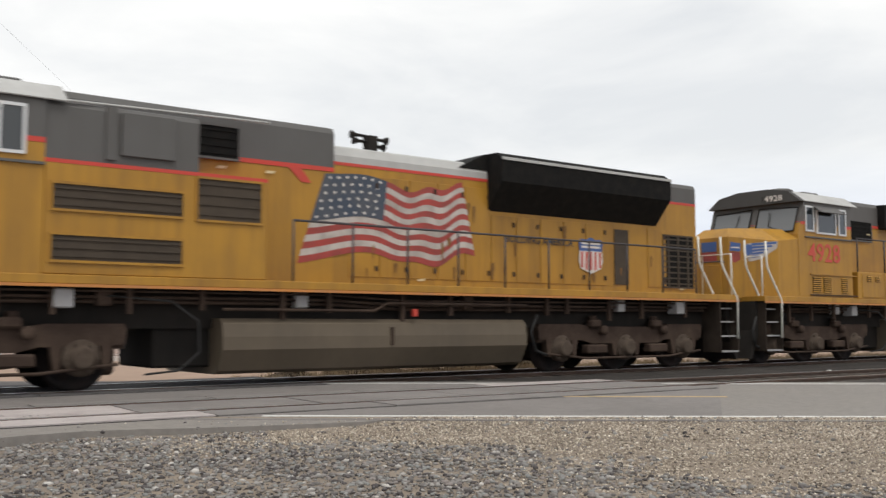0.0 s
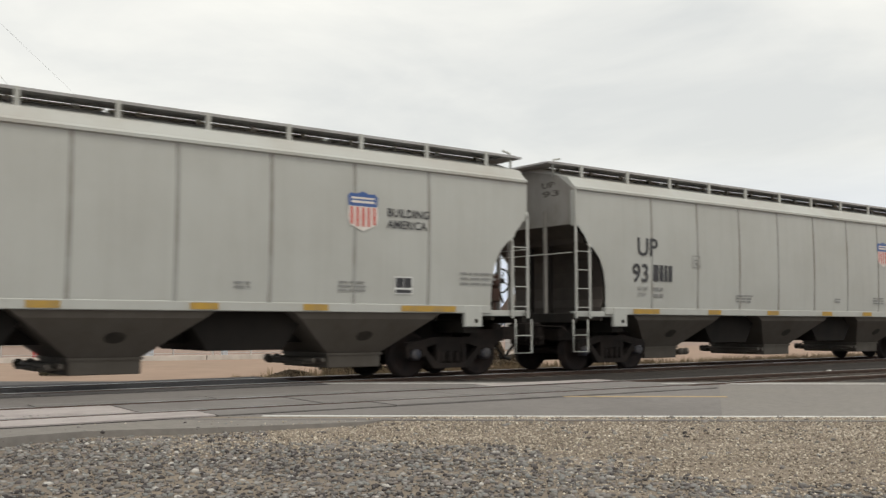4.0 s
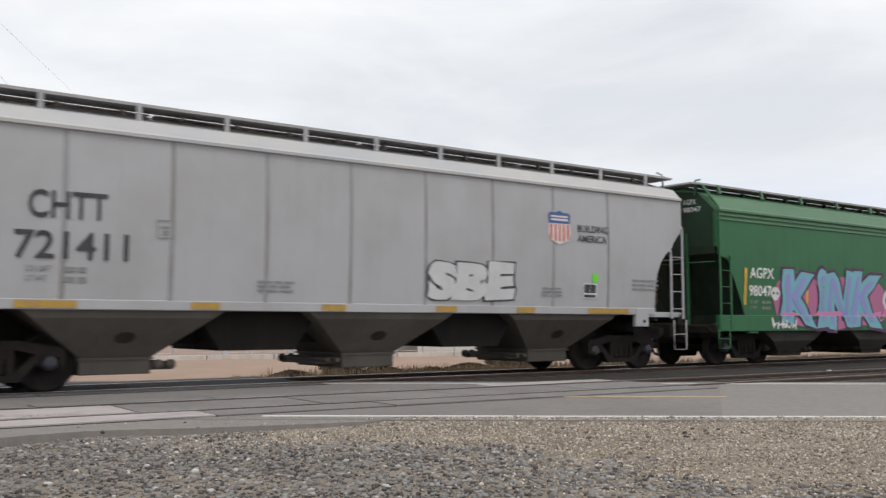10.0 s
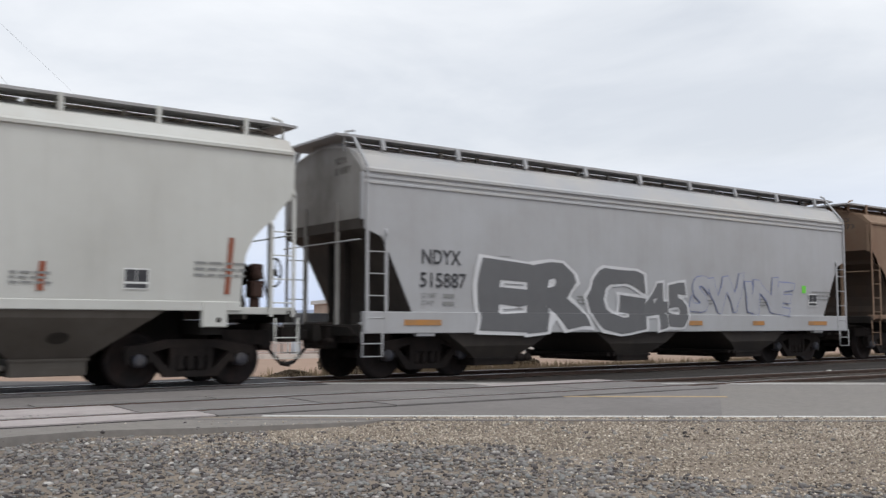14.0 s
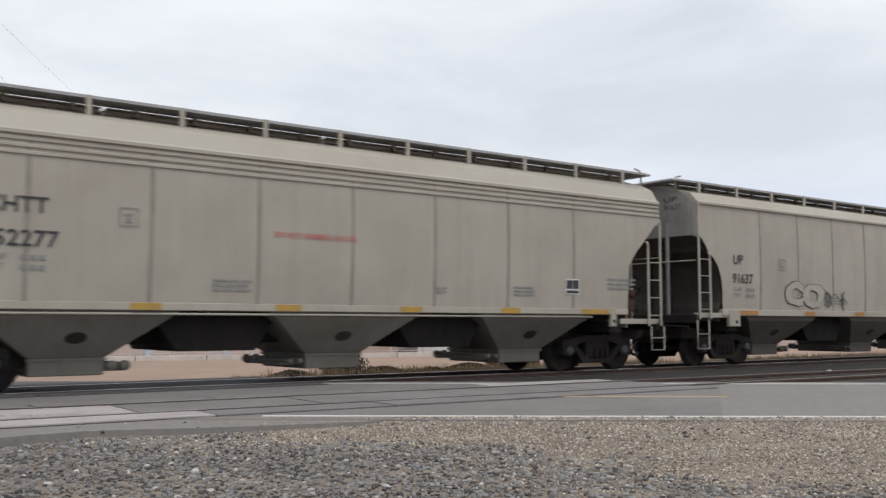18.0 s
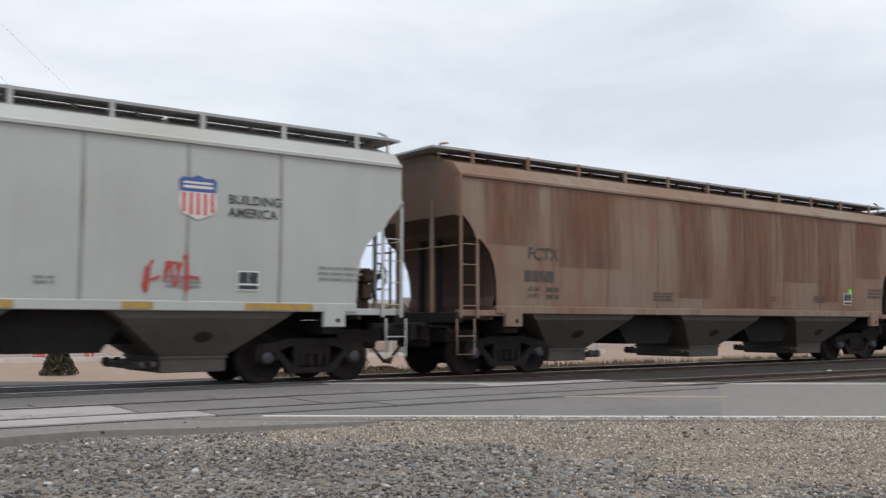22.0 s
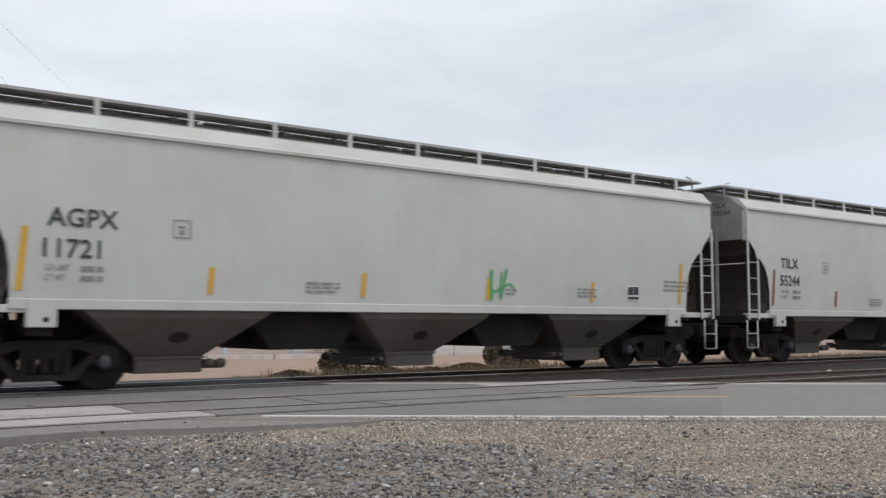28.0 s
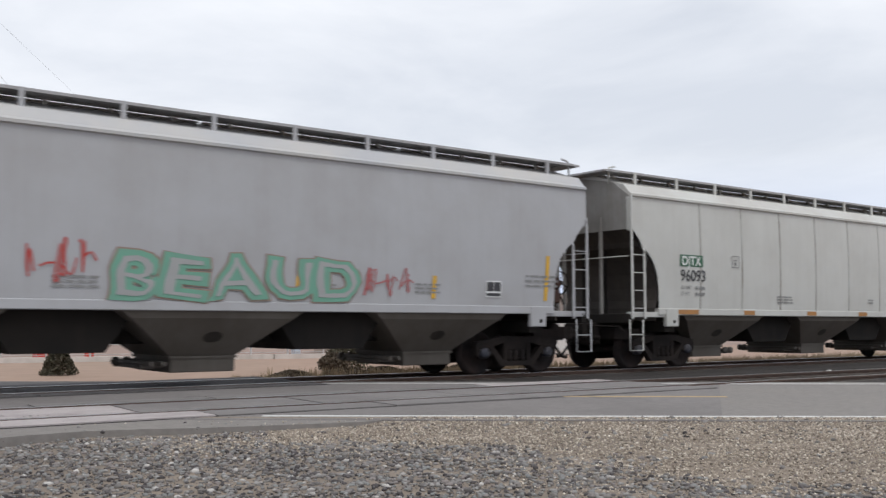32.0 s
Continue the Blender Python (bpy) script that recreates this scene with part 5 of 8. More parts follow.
    for f in k.bays:
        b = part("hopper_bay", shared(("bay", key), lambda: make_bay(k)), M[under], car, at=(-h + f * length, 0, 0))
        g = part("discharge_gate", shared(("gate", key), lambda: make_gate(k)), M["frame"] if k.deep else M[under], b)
        if f > 0.4:
            g.rotation_euler = (0, 0, math.pi)
        if not k.deep:
            part("inspection_port", shared(("port", key), lambda: make_port(k)), M["port"], b, "oily round inspection port")
    for i in range(0 if k.deep else len(k.bays) - 1):
        x = -h + (k.bays[i] + k.bays[i + 1]) / 2 * length
        part("cross_ridge", shared(("cross", key), lambda: prism([(-1.2, 1.3), (-0.70, 0.60), (0.70, 0.60), (1.2, 1.3)], "y", -1.1, 1.1)), M["black"], car, at=(x, 0, 0))
    for s in (-1, 1):
        part("roof_walk", shared(("board", length, s), lambda: make_board(length, s)), M["galvanised"], car, "grey galvanised roof walk", (0, 0, k.board))
        part("cross_walk", shared("cross_walk", lambda: box(-0.24, 0.24, -1.05, 1.05, -0.05, -0.006)), M["galvanised"], car, at=(s * (h + 0.08), 0, k.board))
        for i in range(k.seams):
            d = length * (i + 0.5) / k.seams
            if min(d, length - d) > k.cut:
                part("seam", shared(("seam", key, s), lambda: make_seam(k, s)), M[colour + "_seam"], car, at=(d - h, 0, 0))
    for i in range(4):
        part("roof_hatch", shared(("hatch", length, key), lambda: make_hatch(length, k.board - k.ridge + 0.045)), rm, car, at=(-h + length * (i + 0.5) / 4, 0, k.ridge - 0.08))
    n = k.posts
    for i in range(n):
        x = -h + 0.7 + (length - 1.4) * i / (n - 1)
        for s in (-1, 1):
            if k.deep and k is not BOXY:
                part("walk_bracket", shared(("bracket", s), lambda: prism([(s * 1.04, -0.02), (s * 1.10, -0.02), (s * 1.16, -0.24), (s * 1.10, -0.26)], "x", -0.04, 0.04)), pm, car, at=(x, 0, k.board))
            else:
                part("walk_post", shared(("post", key, s), lambda: box(-0.04, 0.04, s * 1.07 - 0.022, s * 1.07 + 0.022, k.shoulder[1] - k.board - 0.07, 0.0)), pm, car, at=(x, 0, k.board))
    if k.band == 4:
        part("train_pipe", shared(("pipe", length), lambda: tube([(-h + 1.1, -1.50, 1.215), (h - 2.2, -1.50, 1.215)], 0.022, 6)), m, car)
    part("brake_wheel", shared("brakewheel", make_brake_wheel), M["frame"], car, at=(h + 0.16, -0.55, 2.0))
    return car


def travel(t):
    """How far the train has come at t seconds; it slows a little."""
    return 20.5518 * t + 0.00692 * t * t - 0.000675667 * t ** 3


MOVERS = []


def place(car, u):
    """u: where the car's middle stands along the track at the start."""
    car.location = (u, 0, 0)
    MOVERS.append((car, u))
    return car


# ---- locomotives ----
LOCO_R = 0.53


def make_loco_side(s):
    """Three-axle truck side: deep cast beam, pedestals and journal boxes, brake cylinders and springs."""
    bm = bmesh.new()
    y0, y1 = sorted((s * 1.0, s * 1.17))
    add_prism(bm, [(-2.75, 0.98), (-2.70, 1.06), (-1.5, 1.06), (-1.2, 1.0), (1.2, 1.0), (1.5, 1.06), (2.70, 1.06), (2.75, 0.98), (2.72, 0.72), (1.4, 0.70),
                   (1.1, 0.62), (-1.1, 0.62), (-1.4, 0.70), (-2.72, 0.72)], "y", y0, y1)
    for x in (-2.05, 0.0, 2.05):
        for k in (-1, 1):
            add_prism(bm, [(x + k * 0.30, 0.74), (x + k * 0.48, 0.74), (x + k * 0.42, 0.36), (x + k * 0.32, 0.34)], "y", *sorted((s * 1.02, s * 1.17)))
    for x in (-1.03, 1.03):
        add_box(bm, x - 0.32, x + 0.32, *sorted((s * 1.05, s * 1.28)), 0.40, 0.60, 0, 0.03)
        add_lathe(bm, [(0.10, s * 1.1), (0.11, s * 1.3), (0.08, s * 1.33)], "y", (x + 0.2, 0, 0.92), 12)
        add_lathe(bm, [(0.09, 1.0), (0.10, 1.08), (0.09, 1.14), (0.10, 1.2), (0.09, 1.25)], "z", (x, s * 1.1, 0), 10)
        add_box(bm, x - 0.22, x + 0.12, *sorted((s * 1.1, s * 1.3)), 0.98, 1.16, 0, 0.04)
    add_tube(bm, [(-2.6, s * 1.22, 0.42), (-1.4, s * 1.24, 0.30), (1.4, s * 1.24, 0.30), (2.6, s * 1.22, 0.42)], 0.03, 6)
    return bm


def make_journal(s):
    """Round bearing housing with a stepped, bolted cap."""
    bm = bmesh.new()
    add_lathe(bm, [(0.10, s * 1.0), (0.29, s * 1.04), (0.30, s * 1.16), (0.26, s * 1.2), (0.19, s * 1.21), (0.18, s * 1.31), (0.14, s * 1.34), (0.09, s * 1.32), (0.02, s * 1.33)], "y", (0, 0, 0), 20)
    for i in range(6):
        a = math.pi * i / 3
        add_box(bm, 0.235 * math.cos(a) - 0.022, 0.235 * math.cos(a) + 0.022, *sorted((s * 1.19, s * 1.225)), 0.235 * math.sin(a) - 0.022, 0.235 * math.sin(a) + 0.022)
    add_box(bm, -0.30, 0.30, *sorted((s * 1.03, s * 1.15)), 0.12, 0.24, 0, 0.02)
    return bm


def add_loco_truck(car, x):
    def frame_mesh():
        bm = bmesh.new()
        add_box(bm, -2.7, 2.7, -0.35, 0.35, 0.62, 1.05, 0, 0.03)
        for k in (-2.6, -1.03, 1.03, 2.6):
            add_box(bm, k - 0.12, k + 0.12, -1.1, 1.1, 0.66, 0.98)
        for k in (-1.5, 0.55, 2.5):
            add_box(bm, k - 0.45, k + 0.25, -0.62, 0.62, 0.22, 0.75, 0, 0.06)
        return bm
    t = part("truck", shared("loco_truck", frame_mesh), M["loco_frame"], car, "dusty brown three-axle locomotive truck", (x, 0, 0))
    for s in (-1, 1):
        part("side_frame", shared(("loco_side", s), lambda: make_loco_side(s)), M["loco_frame"], t)
        for k in (-2.05, 0.0, 2.05):
            part("journal_box", shared(("journal", s), lambda: make_journal(s)), M["journal"], t, "dusty round journal box", (k, 0, LOCO_R))
    for k in (-2.05, 0.0, 2.05):
        add_wheelset(t, k, LOCO_R)


def add_grille(car, x0, x1, z0, z1, y, m="grille", bars=6, name="grille", edge=None, upright=False):
    """A framed opening with slats standing before a dark screen."""
    g = part(name, box(x0, x1, y - 0.012, y + 0.04, z0, z1), M[m], car)
    rim = bmesh.new()
    for a, b, c, d in ((x0 - 0.03, x1 + 0.03, z1, z1 + 0.04), (x0 - 0.03, x1 + 0.03, z0 - 0.04, z0), (x0 - 0.03, x0, z0, z1), (x1, x1 + 0.03, z0, z1)):
        add_box(rim, a, b, y - 0.035, y + 0.02, c, d)
    part("frame", rim, edge or M["loco_yellow"], g)
    for i in range(bars):
        if upright:
            x = x0 + (x1 - x0) * (i + 0.5) / bars
            part("slat", box(x - 0.012, x + 0.012, y - 0.026, y - 0.012, z0, z1), M[m], g)
        else:
            z = z0 + (z1 - z0) * (i + 0.5) / bars
            part("slat", box(x0, x1, y - 0.03, y - 0.012, z - 0.012, z + 0.012), M[m], g)
    return g


def add_louvres(car, x0, x1, z0, z1, y, n):
    g = part("louvre_panel", box(x0, x1, y - 0.008, y + 0.02, z0, z1), M["gap"], car)
    w = (z1 - z0) / n
    for i in range(n):
        z = z0 + i * w
        part("louvre", prism([(y - 0.004, z + w * 0.95), (y - 0.035, z + w * 0.35), (y - 0.035, z + w * 0.25), (y - 0.004, z + w * 0.55)], "x", x0, x1), M["loco_yellow"], g)


def add_window(car, x0, x1, z0, z1, y, fm="window_frame"):
    w = part("side_window", box(x0, x1, y - 0.01, y + 0.03, z0, z1), M["glass"], car, "dark cab window glass")
    rim = bmesh.new()
    for a, b, c, d in ((x0 - 0.05, x1 + 0.05, z1, z1 + 0.05), (x0 - 0.05, x1 + 0.05, z0 - 0.05, z0), (x0 - 0.05, x0, z0, z1), (x1, x1 + 0.05, z0, z1)):
        add_box(rim, a, b, y - 0.03, y + 0.02, c, d)
    part("window_frame", rim, M[fm], w, "silver window frame")


def add_railing(car, xs, z0, z1, y, m="handrail", drop=True):
    """A top rail with a stanchion at each x."""
    r = part("handrail", tube([(xs[0], y, z1), (xs[-1], y, z1)], 0.022, 8), M[m], car, "thin dark side handrail")
    for x in xs:
        part("stanchion", tube([(x, y, z0), (x, y, z1)], 0.022, 6), M[m], r)


def flag(car, left_top, left_low, right_top, right_low, y, stars=True):
    """A waving striped flag painted on the hood."""
    def at(s, t):
        lx, lz = left_low[0] + (left_top[0] - left_low[0]) * t, left_low[1] + (left_top[1] - left_low[1]) * t
        rx, rz = right_low[0] + (right_top[0] - right_low[0]) * t, right_low[1] + (right_top[1] - right_low[1]) * t
        wave = 0.16 * math.sin(2 * math.pi * (1.1 * s + 0.02 + 0.10 * t)) * (0.5 + 0.5 * min(1, 2 * s)) + 0.10 * math.sin(math.pi * s)
        wave += 0.075 * min(1, 2.2 * max(0.0, s - 0.35)) * math.sin(2 * math.pi * (3.6 * s - 0.35 * t)) - 0.05 * (1 - s) * math.sin(2 * math.pi * 1.7 * s)
        return (lx + (rx - lx) * s, lz + (rz - lz) * s + wave)
    n = 40
    for i in range(13):
        verts = []
        for j in range(n + 1):
            for t in (i / 13, (i + 1) / 13):
                x, z = at(j / n, t)
                verts.append((x, y - 0.006, z))
        faces = [(2 * j, 2 * j + 2, 2 * j + 3, 2 * j + 1) for j in range(n)]
        part("flag_stripe", mesh_from(verts, faces), M["stripe_white" if i % 2 else "stripe_red"], car, "painted waving flag stripe")
    verts, faces = [], []
    for j in range(13):
        for i in range(5):
            x, z = at(0.43 * j / 12, 6 / 13 + 7 / 13 * i / 4)
            verts.append((x, y - 0.012, z))
    faces = [(5 * j + i, 5 * j + 5 + i, 5 * j + 6 + i, 5 * j + 1 + i) for j in range(12) for i in range(4)]
    part("flag_canton", mesh_from(verts, faces), M["canton"], car, "dark blue flag corner with pale stars")
    verts, faces = [], []
    for r in range(6):
        for c in range(7):
            cx, cz = at(0.43 * (c + 0.5 + 0.25 * (r % 2)) / 7.6, 6 / 13 + 7 / 13 * (r + 0.5) / 6)
            b = len(verts)
            for q in range(10):
                rr = 0.040 if q % 2 == 0 else 0.02
                verts.append((cx + rr * math.sin(math.pi * q / 5), y - 0.016, cz + rr * math.cos(math.pi * q / 5)))
            faces.append(tuple(range(b, b + 10)))
    tagged(part("flag_stars", mesh_from(verts, faces), M["flag_white"], car), kind="stuff")


M["grime_streak"] = mat("grime_streak", (0.17, 0.085, 0.028), 0.8, 0.0, (0.3, 0.16, 0.03), 0.6, 6.0)
M["pale_scuff"] = mat("pale_scuff", (0.62, 0.50, 0.30), 0.7)
M["stripe_white"] = mat("dirty_white_stripe", (0.50, 0.455, 0.42), 0.6, 0.0, (0.20, 0.165, 0.14), 0.75, 2.2, 0.5)
M["stripe_red"] = mat("dirty_red_stripe", (0.37, 0.055, 0.045), 0.6, 0.0, (0.14, 0.045, 0.04), 0.75, 2.2, 0.5)
M["canton"] = mat("faded_navy", (0.045, 0.06, 0.088), 0.55, 0.0, GRIME, 0.3, 2.0)


def hood_profile(yw, z0, z1, r):
    return [(-yw, z0), (-yw, z1 - r), (-yw + 0.35 * r, z1 - 0.35 * r), (-yw + r * 1.6, z1), (yw - r * 1.6, z1), (yw - 0.35 * r, z1 - 0.35 * r), (yw, z1 - r), (yw, z0)]


def cab_and_nose(car, x0, number):
    """Wide-nosed safety cab. x0 is the nose front; the cab's rear wall is 4.75 further back."""
    y = M["loco_yellow"]
    # nose, narrower at the front and higher towards the cab
    bm = bmesh.new()
    plan = [(0.2, -0.62), (1.2, -1.46), (2.1, -1.49), (2.1, 1.49), (1.2, 1.46), (0.2, 0.62)]
    tops = [3.42, 3.30, 3.40, 3.40, 3.30, 3.42]
    low_ = [bm.verts.new((x0 + a, b, 1.75)) for a, b in plan]
    mid = [bm.verts.new((x0 + a, b, z - 0.02)) for (a, b), z in zip(plan, tops)]
    cap = [bm.verts.new((x0 + a, b, z)) for a, b, z in ((0.50, -0.40, 3.66), (1.25, -0.92, 3.66), (2.1, -1.0, 3.68), (2.1, 1.0, 3.68), (1.25, 0.92, 3.66), (0.50, 0.40, 3.66))]
    for ra, rb in ((low_, mid), (mid, cap)):
        for i in range(6):
            bm.faces.new((ra[i], ra[(i + 1) % 6], rb[(i + 1) % 6], rb[i]))
    bm.faces.new(cap)
    bm.faces.new(low_[::-1])
    bmesh.ops.recalc_face_normals(bm, faces=bm.faces)
    part("nose", bm, y, car, "yellow wide safety nose")
    # wing emblem on the slanted front, in plain shapes
    def on_face(t, z, lift):
        return (x0 + 0.2 + t - 0.005 - 0.003 * lift, -0.62 - 0.84 * t - 0.006 - 0.003 * lift, z)

    def emblem_piece(pts, m, lift):
        part("wing_emblem", mesh_from([on_face(t, z, lift) for t, z in pts], [tuple(range(len(pts)))]), M[m], car)
    emblem_piece([(0.30, 2.98), (0.42, 2.72), (0.66, 2.80), (0.98, 3.08), (1.0, 3.27), (0.42, 3.22), (0.31, 3.17)], "stripe_white", 0)
    emblem_piece([(0.32, 3.0), (0.39, 2.88), (0.48, 2.95), (0.48, 3.15), (0.40, 3.20), (0.33, 3.15)], "blue", 1)
    for k in range(5):
        z = 3.165 - 0.085 * k
        emblem_piece([(0.47, z - 0.01), (0.98 - 0.09 * k, z + 0.04), (0.97 - 0.09 * k, z + 0.092), (0.47, z + 0.05)], "blue", 1)
    emblem_piece([(0.03, 3.02), (0.24, 3.0), (0.25, 3.22), (0.04, 3.26)], "blue", 1)
    emblem_piece([(0.06, 3.10), (0.22, 3.085), (0.22, 3.115), (0.06, 3.13)], "flag_white", 2)
    emblem_piece([(0.03, 2.78), (0.13, 2.70), (0.24, 2.78), (0.24, 2.98), (0.03, 3.0)], "stripe_red", 1)
    for k in (0, 1):
        z = 3.02 - 0.28 * k
        pts = [(x0 + 0.19, yy, zz) for yy, zz in ((-0.25, z), (0.25, z), (0.25, z + 0.27), (-0.25, z + 0.27))]
        part("nose_shield", mesh_from(pts, [(0, 1, 2, 3)]), M["stripe_red" if k else "blue"], car)
    part("nose_door", box(x0 + 0.175, x0 + 0.21, -0.38, 0.38, 1.84, 2.66, 0.01), y, car)
    part("nose_rail", tube([(x0 + 0.2, -0.5, 2.72), (x0 + 0.08, -0.5, 2.74), (x0 + 0.08, 0.5, 2.74), (x0 + 0.2, 0.5, 2.72)], 0.018, 6), M["handrail"], car)
    # cab shell: lower yellow, upper grey
    c0, c1 = x0 + 2.1, x0 + 4.75
    part("cab", prism([(c0, 1.75), (c1, 1.75), (c1, 3.84), (c0 + 0.11, 3.84), (c0, 3.52)], "y", -1.5, 1.5), y, car)
    bm = bmesh.new()
    add_prism(bm, [(c0 + 0.11, 3.84), (c1, 3.84), (c1, 4.46), (c0 + 0.32, 4.46)], "y", -1.5, 1.5)
    part("cab_top", bm, M["loco_grey"], car, "grey upper cab with red lower edge")
    bm = bmesh.new()
    add_prism(bm, [(-1.54, 4.44), (1.54, 4.44), (1.15, 4.74), (0.5, 4.86), (-0.5, 4.86), (-1.15, 4.74)], "x", c0 + 0.1, c1 + 0.06)
    part("cab_roof", bm, M["roof_grey"], car, "dusty grey cab roof")
    part("roof_eave", prism([(-1.545, 4.435), (-1.16, 4.735), (-1.15, 4.752), (-1.555, 4.452)], "x", c0 + 0.28, c1 + 0.3), M["roof_silver"], car, "pale sloping roof edge")
    part("red_stripe", box(c0 + 0.12, c0 + 0.34, -1.506, 1.506, 3.80, 3.88), M["loco_red"], car)
    part("red_stripe", box(c0 + 2.38, c1, -1.506, 1.506, 3.78, 3.86), M["loco_red"], car)
    # windshields
    for s in (-1, 1):
        pts = [(c0 - 0.01, s * 0.12, 3.60), (c0 - 0.01, s * 1.36, 3.62), (c0 + 0.25, s * 1.36, 4.28), (c0 + 0.27, s * 0.12, 4.34)]
        shield_ = part("windshield", mesh_from(pts, [(0, 1, 2, 3)]), M["windshield"], car, "pale reflecting windshield glass")
        part("wiper", tube([(c0 + 0.0, s * 0.95, 3.62), (c0 + 0.03, s * 0.55, 3.80), (c0 + 0.18, s * 0.5, 4.2)], 0.012, 5), M["black"], shield_)
        part("windshield_gasket", tube([(p[0] - 0.004, p[1], p[2]) for p in pts + pts[:1]], 0.022, 5), M["black"], shield_)
    bm = bmesh.new()
    for s in (-1, 1):
        for k in (0, 1):
            add_lathe(bm, [(0.08, x0 + 2.22), (0.08, x0 + 2.36)], "x", (0, s * 0.12 + k * s * 0.0, 4.56 + 0.0 * k), 10)
    part("headlight", bm, M["flag_white"], car, "twin white headlights")
    part("number_board", box(c0 + 0.1, c0 + 0.32, -0.98, -0.3, 4.46, 4.66), M["black"], car)
    add_window(car, c0 + 0.38, c0 + 0.70, 3.66, 4.28, -1.5)
    add_window(car, c0 + 0.92, c0 + 1.80, 3.62, 4.20, -1.5)
    add_window(car, c0 + 2.02, c0 + 2.32, 3.62, 4.28, -1.5)
    part("sun_shade", prism([(-1.5, 4.36), (-1.76, 4.16), (-1.75, 4.14), (-1.5, 4.33)], "x", c0 + 0.72, c0 + 1.95), M["loco_grey"], car)
    part("window_post", box(c0 + 0.84, c0 + 0.92, -1.54, -1.5, 3.6, 4.24), M["flag_white"], car)
    part("cab_ledge", box(c0 + 0.3, c1, -1.54, -1.5, 3.44, 3.48), M["loco_grey"], car)
    bm = bmesh.new()
    add_lathe(bm, [(0.36, 4.84), (0.38, 4.90), (0.30, 4.95)], "z", (c0 + 1.0, -0.3, 0), 16)
    add_box(bm, c0 + 1.7, c0 + 2.5, -0.6, 0.4, 4.82, 4.93, 0, 0.03)
    part("roof_unit", bm, M["loco_grey"], car)
    if number:
        letter(car, number, c0 + 0.42, 2.80, 0.50, lambda z: 1.5, "loco_number", 1.60, "road_number", label="large red road number")
        me = text_mesh(number, 0.16, 0.58)
        ob = part("number_board_digits", me, M["flag_white"], car)
        ob.matrix_basis = Matrix.Translation((c0 + 0.092, -0.40, 4.50)) @ Matrix.Rotation(radians(-90), 4, "Z")


M["roof_silver"] = mat("silver_roof", (0.42, 0.42, 0.41), 0.55, 0.0, (0.2, 0.19, 0.18), 0.4, 1.5)
M["windshield"] = mat("pale_windshield", (0.10, 0.105, 0.11), 0.12, 0.0, specular=0.9)


def step_well(car, x, white=True):
    """Steps at a platform corner with their grab rails, near side."""
    s = part("step_well", box(x - 0.34, x + 0.34, -1.0, -0.92, 0.42, 1.70), M["black"], car)
    for i, z in enumerate((0.36, 0.74, 1.10, 1.44)):
        part("step", box(x - 0.34, x + 0.34, -1.50 + 0.06 * i, -1.0, z, z + 0.035), M["galvanised"], s)
    for k in (-0.36, 0.36):
        part("step_plate", box(x + k - 0.015, x + k + 0.015, -1.5, -0.95, 0.36, 1.70), M["loco_steps"], s)
    for k, d in ((0.3, -1.52), (-0.3, -1.3)):
        part("grab_rail", tube([(x + k, d, 0.70), (x + k, d - 0.01, 1.62), (x + k - 0.03, d - 0.01, 1.74), (x + k - 0.50, d + 0.02, 2.46), (x + k - 0.56, d + 0.03, 2.60), (x + k - 0.58, d + 0.04, 3.25)], 0.026, 8),
             M["white_rail"] if white else M["handrail"], s)


